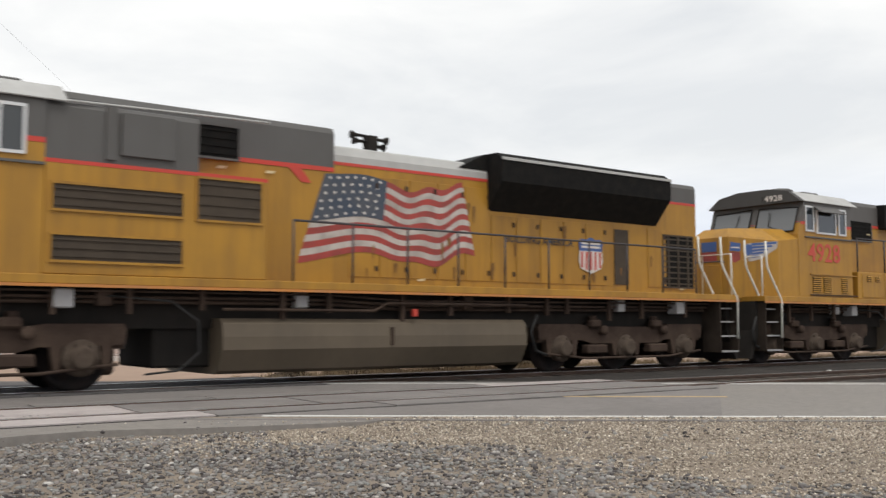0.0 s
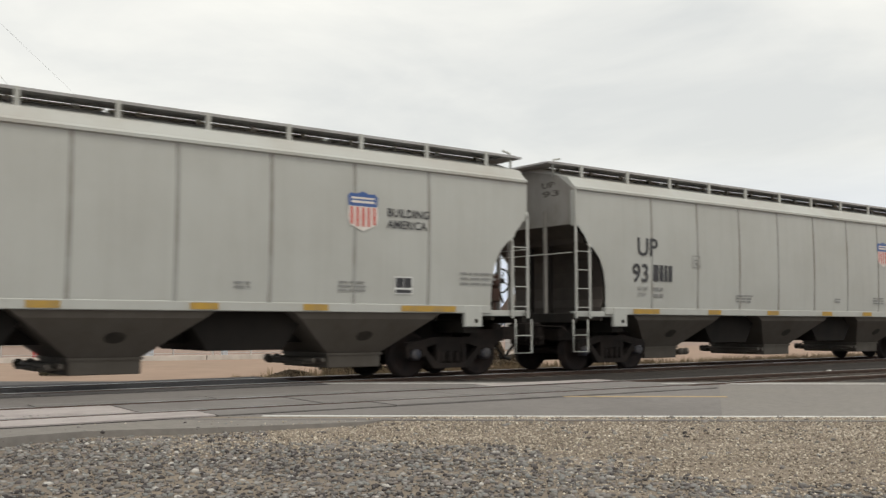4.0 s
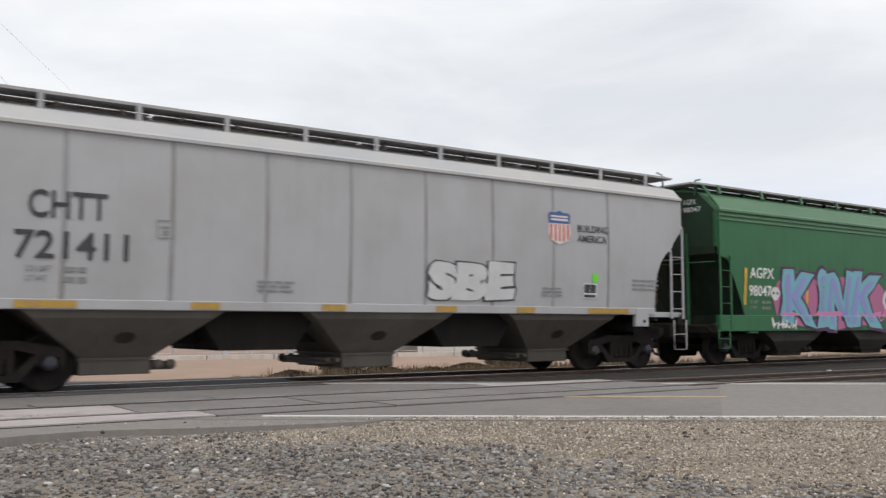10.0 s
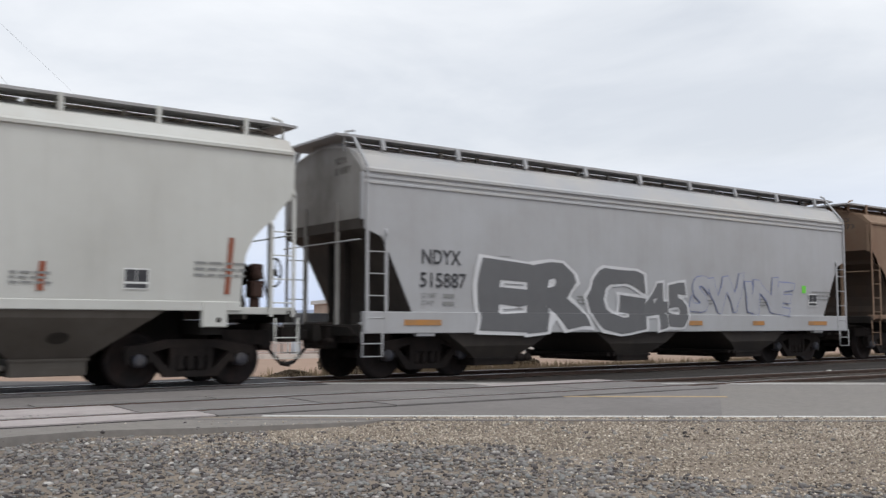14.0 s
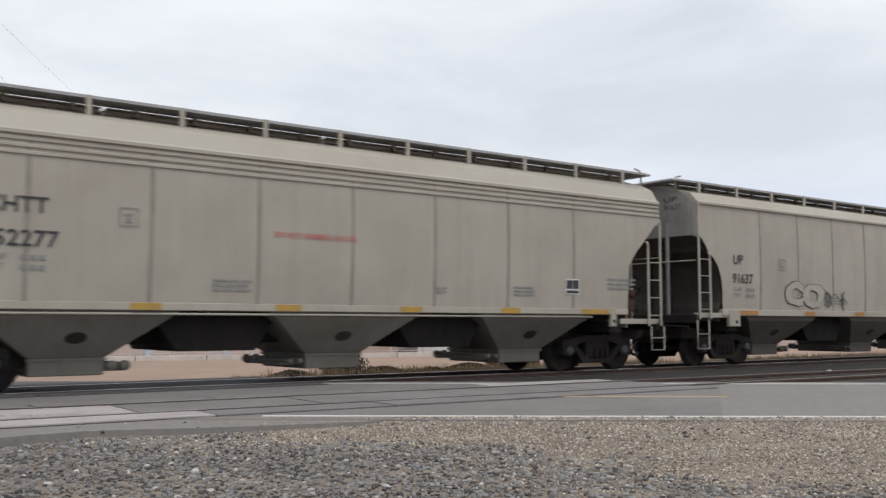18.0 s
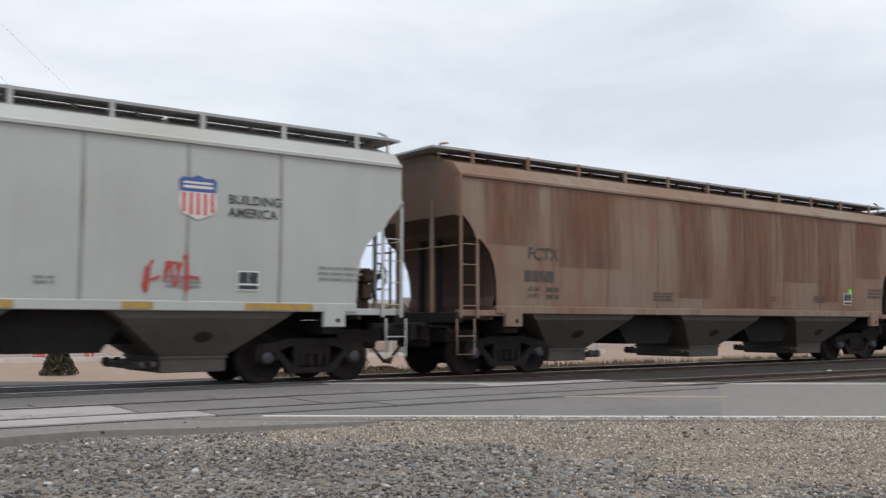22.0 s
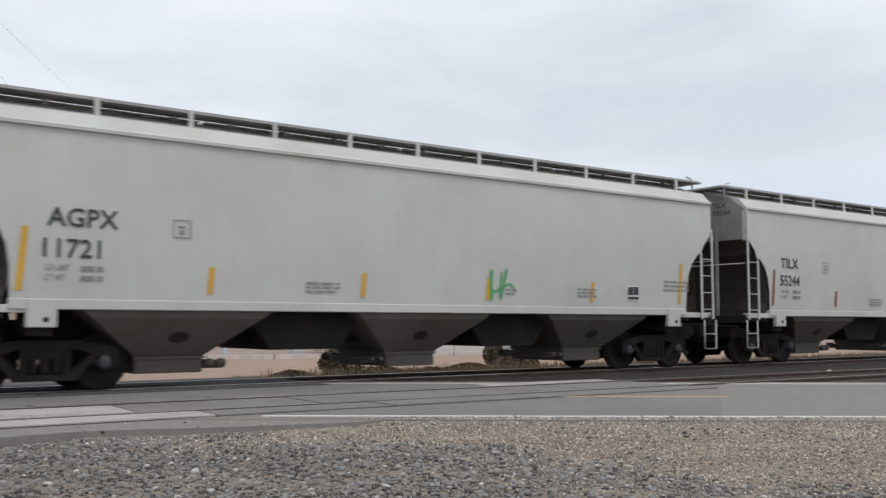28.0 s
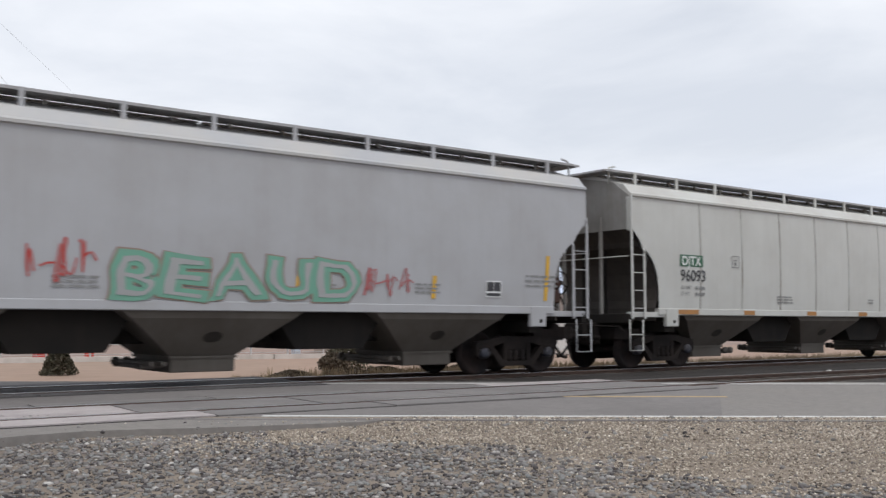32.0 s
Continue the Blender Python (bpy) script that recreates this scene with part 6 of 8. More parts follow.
def loco(u0, u1, label, hood_start, wide_end, step_down, flare0, flare1, hood_end, tank, trucks, flag_box, rail, modern, number, nose):
    mid = (u0 + u1) / 2
    X = lambda u: u - mid
    car = thing("locomotive", label, "locomotive", "cars of the train")
    Y = M["loco_yellow"]
    a, b = X(u0) + 0.55, X(u1) - 0.55
    part("walkway", box(a, b, -1.54, 1.54, 1.66, 1.80, 0.01), Y, car)
    part("walkway_edge", box(a, b, -1.548, -1.535, 1.615, 1.66), M["orange_tape"], car, "orange reflective walkway edge")
    part("underframe", box(a + 0.1, b - 0.1, -0.95, 0.95, 0.98, 1.66), M["black"], car, "black underframe")
    for e in (a, b):
        s = 1 if e > 0 else -1
        part("pilot", prism([(e, 1.66), (e + 0.05 * s, 0.9), (e + 0.30 * s, 0.16), (e + 0.22 * s, 0.16), (e - 0.15 * s, 0.9), (e - 0.2 * s, 1.66)], "y", -1.25, 1.25),
             M["black"], car, "sooty black pilot plate")
    for e, s in ((a, -1), (b, 1)):
        c = part("coupler", shared("coupler", make_coupler), M["frame"], car)
        c.matrix_basis = Matrix.Translation((e - 0.1 * s, 0, 0)) @ Matrix.Rotation(math.pi if s < 0 else 0, 4, "Z")
        h = part("air_hose", shared("hose", make_hose), M["rubber"], car)
        h.matrix_basis = Matrix.Translation((e, 0, 0)) @ Matrix.Rotation(math.pi if s < 0 else 0, 4, "Z")
    cab_and_nose(car, X(nose), number)
    # long hood: tall front part, lower middle, radiator end
    hs, we, sd, f0, f1, he = (X(v) for v in (hood_start, wide_end, step_down, flare0, flare1, hood_end))
    zt = 3.95 if modern else 4.04
    part("hood_front", prism(hood_profile(1.02, 1.80, zt, 0.02), "x", hs, sd), Y, car)
    part("hood_front_top", prism(hood_profile(1.03, zt, 4.78, 0.16), "x", hs, sd), M["loco_grey"], car, "grey equipment housing")
    part("hood", prism(hood_profile(1.0, 1.80, 4.08, 0.02), "x", sd, he), Y, car, "yellow long hood with doors")
    part("hood_roof", prism(hood_profile(1.0, 4.08, 4.50 if modern else 4.60, 0.26), "x", sd, f0 + 0.1), M["roof_silver" if modern else "loco_grey"], car)
    part("red_stripe", box(sd, f0, -1.008, 1.008, 4.05, 4.11), M["loco_red"], car)
    part("red_stripe", box(hs + 0.05, sd, -1.034, 1.034, zt - 0.05, zt + 0.03), M["loco_red"], car)
    part("red_chevron", prism([(sd - 1.0, zt), (sd - 0.72, zt), (sd - 0.48, zt - 0.30), (sd - 0.68, zt - 0.30)], "y", -1.034, -1.024), M["loco_red"], car)
    # radiators flared outward over the walkway
    low_z = 3.44 if modern else 3.56
    prof = [(-1.0, low_z), (-1.48, 4.02 if modern else 4.42), (-1.50, 4.50), (-1.30, 4.64), (1.30, 4.64), (1.50, 4.50), (1.48, 4.02 if modern else 4.42), (1.0, low_z)]
    bm = bmesh.new()
    add_prism(bm, prof, "x", f0, f1)
    part("radiator_housing", bm, M["grille"], car, "black flared radiator housing")
    if modern:
        part("radiator_lip", box(f0, f1 + 0.0, -1.52, -1.46, 4.47, 4.53), M["roof_silver"], car)
        bm = bmesh.new()
        add_prism(bm, [(f0 - 0.75, 4.3), (f0, 4.3), (f0, 4.64), (f0 - 0.05, 4.64)], "y", -1.0, 1.0)
        part("radiator_fairing", bm, M["grille"], car)
    else:
        for k in range(3):
            x = f0 + (f1 - f0) * k / 2
            part("radiator_frame", prism([(-1.01, low_z - 0.02), (-1.50, 4.42), (-1.52, 4.5), (-1.46, 4.5), (-0.98, low_z)], "x", x - 0.05, x + 0.05), M["grille"], car)
    for k in range(3):
        x = f0 + (f1 - f0) * (k + 0.5) / 3
        bm = bmesh.new()
        add_lathe(bm, [(0.62, 4.62), (0.66, 4.70), (0.55, 4.73), (0.2, 4.74)], "z", (x, 0, 0), 18)
        part("radiator_fan", bm, M["grille"], car)
    part("hood_end_top", prism(hood_profile(1.0, 4.08, 4.60, 0.14), "x", f1 - 0.3, he), M["loco_grey"], car)
    part("red_stripe", box(f1, he + 0.004, -1.006, 1.006, 4.03, 4.09), M["loco_red"], car)
    if modern:
        g = add_grille(car, X(18.35), X(19.45), 1.98, 3.22, -1.0, "grille", 0, edge=M["journal"])
        for k in range(3):
            x = X(18.35) + 1.1 * (k + 0.5) / 3
            part("slat", box(x - 0.03, x + 0.03, -1.03, -1.012, 1.98, 3.22), M["mesh_screen"], g)
        for k in range(9):
            z = 2.05 + 0.137 * k
            part("slat", box(X(18.35), X(19.45), -1.026, -1.012, z - 0.018, z + 0.018), M["mesh_screen"], g)
        part("hood_door", box(X(16.62), X(17.10), -1.02, -1.0, 1.98, 3.28), M["mesh_screen"], car, "dark dusty hood door")
        # power cabinets beside the hood
        part("cabinet", box(X(3.75), X(7.45), -1.48, 1.48, 1.80, 3.52, 0.02), Y, car, "yellow full-width power cabinet")
        part("cabinet_top", prism(hood_profile(1.46, 3.52, 4.50, 0.12), "x", X(3.5), X(6.2)), M["loco_grey"], car, "grey cabinet housing")
        part("red_stripe", box(X(3.3), X(7.45), -1.485, 1.485, 3.50, 3.56), M["loco_red"], car)
        add_grille(car, X(3.88), X(5.92), 2.80, 3.18, -1.48, "mesh_screen", 3)
        add_grille(car, X(3.88), X(5.92), 2.02, 2.40, -1.48, "mesh_screen", 3)
        add_grille(car, X(6.18), X(7.32), 2.78, 3.46, -1.48, "mesh_screen", 4)
        add_grille(car, X(6.15), X(7.05), 3.92, 4.46, -1.10, "grille", 4, edge=M["loco_grey"])
        part("cabinet_door", box(X(4.9), X(5.78), -1.52, -1.46, 3.70, 4.40, 0.01), M["loco_grey"], car)
        part("cabinet_post", box(X(4.66), X(4.82), -1.50, -1.44, 3.62, 4.46), M["loco_grey"], car)
        letter(car, "BUILDING AMERICA", X(13.25), 2.80, 0.15, lambda z: 1.026, "ink", 2.0)
        shield(car, X(15.42), 2.20, 0.78, 0.84, lambda z: 1.026)
        zr, rail_xs = 2.88, [X(7.95 + 1.223 * i) for i in range(10)]
        add_railing(car, rail_xs, 1.75, zr, -1.5)
        part("roof_rail", tube([(X(3.7), -1.50, 4.46), (X(7.6), -1.2, 4.62)], 0.022, 6), M["roof_silver"], car)
    else:
        add_grille(car, X(26.32), X(27.92), 3.58, 4.14, -1.03, "grille", 5, edge=M["loco_grey"])
        part("brake_intake", box(X(28.35), X(30.22), -1.26, 1.26, 3.98, 4.72, 0.02), M["grille"], car, "black dynamic brake intake")
        part("door_recess", box(X(29.2), X(29.5), -1.032, -1.0, 2.62, 3.98), M["orange_tape"], car)
        part("side_box", box(X(26.3), X(30.1), -1.50, -1.0, 1.80, 2.58, 0.015), Y, car, "yellow walkway equipment box")
        part("side_box", box(X(26.3), X(30.1), 1.0, 1.50, 1.80, 2.58, 0.015), Y, car)
        for k in (26.5, 27.75):
            part("box_door", box(X(k), X(k + 1.14), -1.515, -1.5, 1.84, 2.54, 0.006), Y, car)
            for q in (0.25, 0.72):
                add_louvres(car, X(k + q), X(k + q + 0.24), 2.30, 2.48, -1.515, 3)
        for k, w in ((23.98, 0.40), (24.50, 0.40), (25.42, 0.30)):
            add_louvres(car, X(k), X(k + w), 1.92, 2.38, -1.5, 8)
        part("sill_ledge", box(X(23.85), X(26.2), -1.54, -1.5, 2.42, 2.45), Y, car)
        part("sill_ledge", box(X(23.85), X(26.2), -1.54, -1.5, 1.85, 1.88), M["loco_frame"], car)
        add_railing(car, [X(v) for v in (26.3, 27.8, 29.0)], 2.58, 3.55, -1.5)
        part("sloped_rail", tube([(X(29.0), -1.5, 3.55), (X(29.25), -1.5, 3.5), (X(29.75), -1.5, 2.78), (X(29.9), -1.5, 2.75)], 0.022, 8), M["handrail"], car)
        add_railing(car, [X(v) for v in (29.85, 30.68, 31.86, 33.07, 34.25, 35.45, 36.98, 38.46, 39.95, 41.5)], 1.78, 2.75, -1.5)
        part("end_grille", box(X(40.30), X(41.25), -1.10, -0.98, 2.58, 3.56, 0.01), M["grille"], car)
        letter(car, "BUILDING\\nAMERICA".replace("\\n", "\n"), X(37.15), 2.62, 0.36, lambda z: 1.026, "ink", 1.2)
        shield(car, X(39.0), 2.30, 0.70, 0.88, lambda z: 1.026)
        bm = bmesh.new()
        add_lathe(bm, [(0.15, X(31.3)), (0.17, X(31.36)), (0.17, X(35.15)), (0.15, X(35.2))], "x", (0, -1.25, 1.40), 14)
        part("air_reservoir", bm, M["tank"], car, "grey air reservoir cylinder")
    # hood doors: hairline edges and latches
    x = sd + 0.35
    while x < he - 0.8:
        if not (modern and X(16.3) < x < X(17.3)) and not x > he - 1.4:
            top = 3.9 if x + 0.6 < f0 else low_z - 0.08
            part("hood_door", box(x, x + 0.66, -1.018, -1.0, 1.95, top, 0.005), Y, car)
            for z in (2.12, top - 0.18):
                part("latch", box(x + 0.58, x + 0.64, -1.04, -1.018, z - 0.05, z + 0.05), M["loco_frame"], car)
        x += 0.70
    flag(car, *[(X(p), q) for p, q in flag_box], -1.02)
    # clutter below the walkway: pipes, junction boxes, hangers
    for i, (z, y0) in enumerate(((1.56, -1.30), (1.47, -1.22), (1.40, -1.12))):
        part("underframe_pipe", tube([(a + 0.9, y0, z), (-1.0, y0, z + 0.02), (0.6, y0, z - 0.06), (b - 0.9, y0, z)], 0.022 + 0.008 * i, 6), M["loco_frame"], car)
    rng = random.Random(7 if modern else 8)
    for i in range(16):
        x = a + 1.2 + (b - a - 2.4) * (i + rng.random() * 0.7) / 16
        part("hanger", box(x - 0.04, x + 0.04, -1.36, -1.28, 1.30 - 0.2 * rng.random(), 1.66), M["loco_frame"], car)
    for i in range(5):
        x = a + 2.0 + (b - a - 4.0) * (i + rng.random() * 0.6) / 5
        part("junction_box", box(x - 0.12, x + 0.12, -1.30, -1.08, 1.34, 1.62, 0.02), M["loco_frame" if i % 2 else "galvanised"], car)
    # scuffs, worn spots and rust runs on the hood paint
    for i in range(26):
        x, z = rng.uniform(sd + 0.2, he - 0.4), rng.uniform(1.95, 3.7)
        w, h = rng.uniform(0.03, 0.10), rng.uniform(0.15, 0.5)
        if z + h < (3.9 if x < f0 - 0.2 else low_z - 0.1):
            me = mesh_from([(0, 0, 0), (w * 0.5, 0, -0.02), (w, 0, h * 0.7), (w * 0.8, 0, h), (-0.1 * w, 0, h * 0.9)], [(0, 1, 2, 3, 4)])
            part("rust_streak", drape(me, x, z, lambda q: 1.02, 0.003), M["grime_streak"], car)
    for i in range(9):
        x, z = rng.uniform(hs + 0.2, he - 0.6), rng.choice((1.86, 1.90, 3.74))
        if not (sd < x < f0) or z < 2:
            part("scuff", drape(mesh_from([(0, 0, 0), (0.16, 0, 0.01), (0.2, 0, 0.06), (0.03, 0, 0.05)], [(0, 1, 2, 3)]), x, z, lambda q: 1.034 if x < sd else 1.02, 0.004), M["pale_scuff"], car)
    # horn on the roof
    hx = X(10.3) if modern else X(32.9)
    hz = 4.62 if modern else 4.60
    horn = part("horn_bracket", box(hx - 0.10, hx + 0.10, -0.42, -0.18, hz - 0.15, hz + (0.22 if modern else 0.06)), M["black"], car)
    for k, (dx, dz) in enumerate(((-1, 0.10), (-1, 0.24), (1, 0.17), (1, 0.05)) if modern else ((-1, 0.08), (1, 0.08), (1, 0.16))):
        bm = bmesh.new()
        lo_, hi_ = hx + 0.04 * dx, hx + 0.40 * dx
        add_lathe(bm, [(0.03, lo_), (0.035, hx + 0.28 * dx), (0.085, hi_)], "x", (0, -0.30 + 0.1 * (k % 2), hz + dz), 10)
        part("horn_bell", bm, M["black"], horn)
    # fuel tank and running gear
    t0, t1 = X(tank[0]), X(tank[1])
    arc = [(0.5 * math.cos(math.radians(q)), 0.5 * math.sin(math.radians(q))) for q in range(-90, 91, 20)]
    if modern:
        near = [(1.05, 0.20), (1.22, 0.26), (1.42, 0.62), (1.42, 0.84), (1.38, 1.06), (1.28, 1.15)]
    else:
        near = [(0.98 + a, 0.72 + 0.98 * b) for a, b in arc]
    poly = near + [(-a, b) for a, b in reversed(near)]
    part("fuel_tank", prism(poly, "x", t0, t1), M["tank"], car, "dusty brown fuel tank")
    for f in (car.children[-1].data.polygons if not modern else ()):
        f.use_smooth = abs(f.normal.x) < 0.5
    # plain black box added to fill the dark gap before the tank
    part("equipment_rack", box(t0 - 1.0, t0 + 0.05, -0.85, 0.85, 0.32, 1.12, 0.04), M["black"], car, "black box filling the dark gap between truck and tank")
    part("tank_strap", box((t0 + t1) / 2 - 0.03, (t0 + t1) / 2 + 0.03, -1.45, -1.36, 0.66, 1.0), M["loco_frame"], car)
    fx = t0 + (3.85 if modern else 0.45)
    part("fuel_filler", box(fx, fx + 0.09, -1.5, -1.4, 1.20, 1.34, 0.01), M["loco_red"], car)
    part("underframe_pipe", tube([(t0, -1.42, 1.30), (t0 + 3.0, -1.42, 1.30), (t0 + 3.3, -1.42, 1.45), (t1, -1.42, 1.45)], 0.03, 6), M["loco_frame"], car)
    part("air_hose", tube([(t0 - 1.9, -1.3, 1.5), (t0 - 0.9, -1.42, 1.42), (t0 - 0.45, -1.46, 1.1), (t0 - 0.42, -1.46, 0.6), (t0 - 0.75, -1.4, 0.3), (t0 - 1.3, -1.35, 0.25)], 0.018, 8), M["rubber"], car)
    for u in trucks:
        add_loco_truck(car, X(u))
        part("brake_hose", tube([(X(u) - 2.9, -1.3, 1.25), (X(u) - 3.1, -1.32, 0.9), (X(u) - 2.95, -1.3, 0.5), (X(u) - 2.6, -1.25, 0.4)], 0.03, 6), M["rubber"], car)
        part("sand_box", box(X(u) + 1.55, X(u) + 1.85, -1.40, -1.10, 1.30, 1.60, 0.02), M["galvanised"], car)
    step_well(car, a + 0.45)
    step_well(car, b - 0.35)
    for e in (a + 0.1, b - 0.1):
        part("end_railing", tube([(e, -1.4, 1.8), (e, -1.4, 2.85), (e, -0.5, 2.85), (e, -0.5, 1.8)], 0.022, 6), M["white_rail"], car)
        part("end_railing", tube([(e, 1.4, 1.8), (e, 1.4, 2.85), (e, 0.5, 2.85), (e, 0.5, 1.8)], 0.022, 6), M["white_rail"], car)
    for i in range(6):
        part("grab_iron", tube([(he, -0.9, 2.1 + 0.4 * i), (he + 0.10, -0.9, 2.1 + 0.4 * i), (he + 0.10, -0.45, 2.1 + 0.4 * i), (he, -0.45, 2.1 + 0.4 * i)], 0.014, 5), Y, car)
    return place(car, mid)


loco(-1.4, 21.15, "yellow and grey diesel locomotive with painted waving flag", 3.3, 7.45, 9.03, 12.78, 18.1, 19.62, (6.7, 13.5), (2.42, 16.8),
     ((8.84, 3.80), (8.28, 2.15), (12.08, 3.74), (12.42, 2.40)), None, True, "", -1.0)
loco(21.15, 43.0, "yellow and grey wide-cab diesel locomotive with red numerals and flag", 26.1, 30.1, 31.6, 35.95, 41.2, 41.5, (28.4, 35.5), (24.55, 38.5),
     ((32.03, 3.86), (31.33, 2.12), (35.07, 3.86), (35.42, 2.42)), None, False, "4928", 21.25)


# ---- the train's hopper cars, in order ----
RED, WHITE, BLACK, GREY, SILVER = (0.42, 0.05, 0.04), (0.66, 0.66, 0.64), (0.03, 0.03, 0.035), (0.16, 0.16, 0.17), (0.38, 0.39, 0.40)


class Side:
    """Marks on one car's near side. Places are measured from the leading end and over the rail head."""
    def __init__(self, car, length, kind):
        self.car, self.length, self.kind, self.skin, self.o = car, length, kind, skin_of(kind), -length / 2

    def text(self, body, x, z, h, w=None, ink="ink", slant=0.0, bold=0.014):
        letter(self.car, body, self.o + x, z, h, self.skin, ink, w, slant=slant, bold=bold)

    def print_(self, x, z, w, lines, ink="faded_ink", step=0.075, h=0.035):
        small_print(self.car, self.o + x, z, w, lines, self.skin, ink, step, h)

    def patch(self, x, z, w, h, m, name="painted_patch", lean=0.0):
        panel_mark(self.car, self.o + x, z, w, h, self.skin, m, name, lean=lean, proud=0.004)

    def tag(self, x0, x1, z0, z1, n, seed, fill, edge=None, back=None, weight=0.16, script=False, label=""):
        graffiti(self.car, self.o + x0, z0, (x1 - x0) * 0.94, z1 - z0, n, seed, self.skin, fill, edge, back, weight, script, label)

    def word(self, text, x0, x1, z0, z1, fill, edge=None, line=None, back=None, fat=0.05, rim=0.05, tilt=5.0, seed=1, label=""):
        painted_word(self.car, text, self.o + x0, z0, x1 - x0, z1 - z0, self.skin, fill, edge, line, back, fat, rim, tilt, seed, label,
                     self.kind.sill[1] if self.kind.deep else None)

    def cloud(self, x0, x1, z0, z1, colour, seed=1, proud=0.003):
        part("graffiti_backing", drape(cloud_patch(x1 - x0, z1 - z0, random.Random(seed)), self.o + x0, z0, self.skin, proud), spray(colour), self.car)

    def plate(self, x, z, w=0.40, h=0.33):
        part("data_plate", drape(bars_mesh([(0, 0, w, h)]), self.o + x, z, self.skin, 0.005), M["white_ink"], self.car, "white-edged black data plate")
        part("data_panel", drape(bars_mesh([(0.02, h * 0.36, w * 0.44, h * 0.58), (w * 0.52, h * 0.36, w * 0.43, h * 0.58), (0.02, h * 0.06, w - 0.04, h * 0.2)]),
                                 self.o + x, z, self.skin, 0.009), M["ink"], self.car)

    def uprights(self, m, tall=True, first=1.03):
        n = 6
        for i in range(n):
            x = first + (self.length - 2.3) * i / (n - 1)
            big = tall and i in (0, n - 1)
            panel_mark(self.car, self.o + x, 1.55, 0.10, 0.95 if big else 0.44, self.skin, m, "reflector", lean=0.06 if big else 0.03)

    def tape(self, m, *spots):
        k = self.kind
        y = k.half + (0.075 if k.deep else 0.03)
        for a, w in spots:
            me = mesh_from([(0, 0, 0), (w, 0, 0), (w, 0, 0.11), (0, 0, 0.11)], [(0, 1, 2, 3)])
            part("reflector", drape(me, self.o + a, (k.sill[0] + k.sill[1]) / 2 - 0.055, lambda z: y, 0.004), M["worn_" + m], self.car)

    def data(self, x, z, ink="faded_ink"):
        """Small data below the number, along the side and by the far end, too small to read."""
        L = self.length
        low_z = 1.42 + (0.12 if not self.kind.deep else 0.0)
        self.text("LD LMT", x, z - 0.20, 0.085, 0.36, ink)
        self.text("LT WT", x, z - 0.35, 0.085, 0.30, ink)
        self.print_(x + 0.52, z - 0.20, 0.36, 1, ink, 0.13, 0.075)
        self.print_(x + 0.52, z - 0.35, 0.36, 1, ink, 0.13, 0.075)
        bx, bz, q = x + 1.95, z + 0.38, 0.30
        part("stencil_box", drape(bars_mesh([(0, 0, q, 0.018), (0, q - 0.018, q, 0.018), (0, 0.018, 0.018, q - 0.036), (q - 0.018, 0.018, 0.018, q - 0.036),
                                             (0.10, 0.06, 0.09, 0.07), (0.08, 0.17, 0.13, 0.03)]), self.o + bx, bz, self.skin), M[ink], self.car)
        self.print_(L * 0.34, low_z + 0.22, 0.7, 3, ink)
        self.print_(L * 0.61, low_z + 0.2, 0.3, 2, ink)
        self.print_(L * 0.73, low_z + 0.26, 0.6, 3, ink)
        self.print_(L * 0.895, low_z + 0.5, 0.9, 3, ink, 0.10, 0.04)

    def ids(self, mark, number, x, zm, zn, h=0.28, w=None, nw=None, ink="ink", nx=None):
        self.text(mark, x, zm, h, w, ink)
        nx = x - 0.04 if nx is None else nx
        if mark and number:
            for q, body, w_ in ((0, mark, 0.42), (1, number, 0.56)):
                ob = part("end_lettering", text_mesh(body, 0.13, w_), M["dull_ink" if ink == "ink" else ink], self.car)
                ob.matrix_basis = Matrix.Translation((-self.length / 2 - 0.0145, -0.52, 4.12 - 0.2 * q)) @ Matrix.Rotation(radians(-90), 4, "Z")
        self.text(number, nx, zn, h, nw, ink)
        self.data(x, zn, "faded_ink" if ink != "dull_ink" else ink)

    def notice(self, x0, x1, z, block=True):
        self.text("DO NOT HAMMER ON CAR", x0, z, 0.10, x1 - x0, "red_ink")
        if not block:
            return
        self.print_(x0 + 0.25, z - 0.22, (x1 - x0) * 0.55, 5, "red_ink", 0.085, 0.03)

    def crest(self, x, z, w, h, bx, bz):
        shield(self.car, self.o + x, z, w, h, self.skin)
        letter(self.car, "BUILDING\nAMERICA", self.o + bx, bz, 0.38, self.skin, "ink", 0.98)

    def emblem(self, x0, x1, z0, z1):
        """Slanted plain shapes of a faded yellow company sign."""
        w, h = (x1 - x0) / 2.75, z1 - z0
        for i, (foot, head) in enumerate(((0.30, 0.62), (0.86, 0.92), (0.50, 0.98))):
            a = self.o + x0 + i * w * 0.86
            me = mesh_from([(0, 0, 0), (w * foot, 0, 0), (w * (0.26 + head) * 0.98, 0, h * 0.42), (w * (0.34 + head * 0.9), 0, h), (w * (0.62 if i == 0 else 0.36), 0, h)], [(0, 1, 2, 3, 4)])
            part("emblem_shape", drape(sliced(me, [h * 0.25 * q for q in (1, 2, 3)]), a, z0, self.skin, 0.005 + 0.002 * i), M["sign_yellow"], self.car)
            me = mesh_from([(0, 0, 0), (w * 0.30, 0, 0), (w * 0.38, 0, h * 0.2), (w * 0.08, 0, h * 0.2)], [(0, 1, 2, 3)])
            part("emblem_gap", drape(me, a + w * 0.48, z0 + h * 0.50, self.skin, 0.012 + 0.002 * i), M["green_paint"], self.car)

    def sticker(self, x, z, w=0.18, h=0.2):
        self.patch(x, z, w, h, "sticker_green", "sticker")


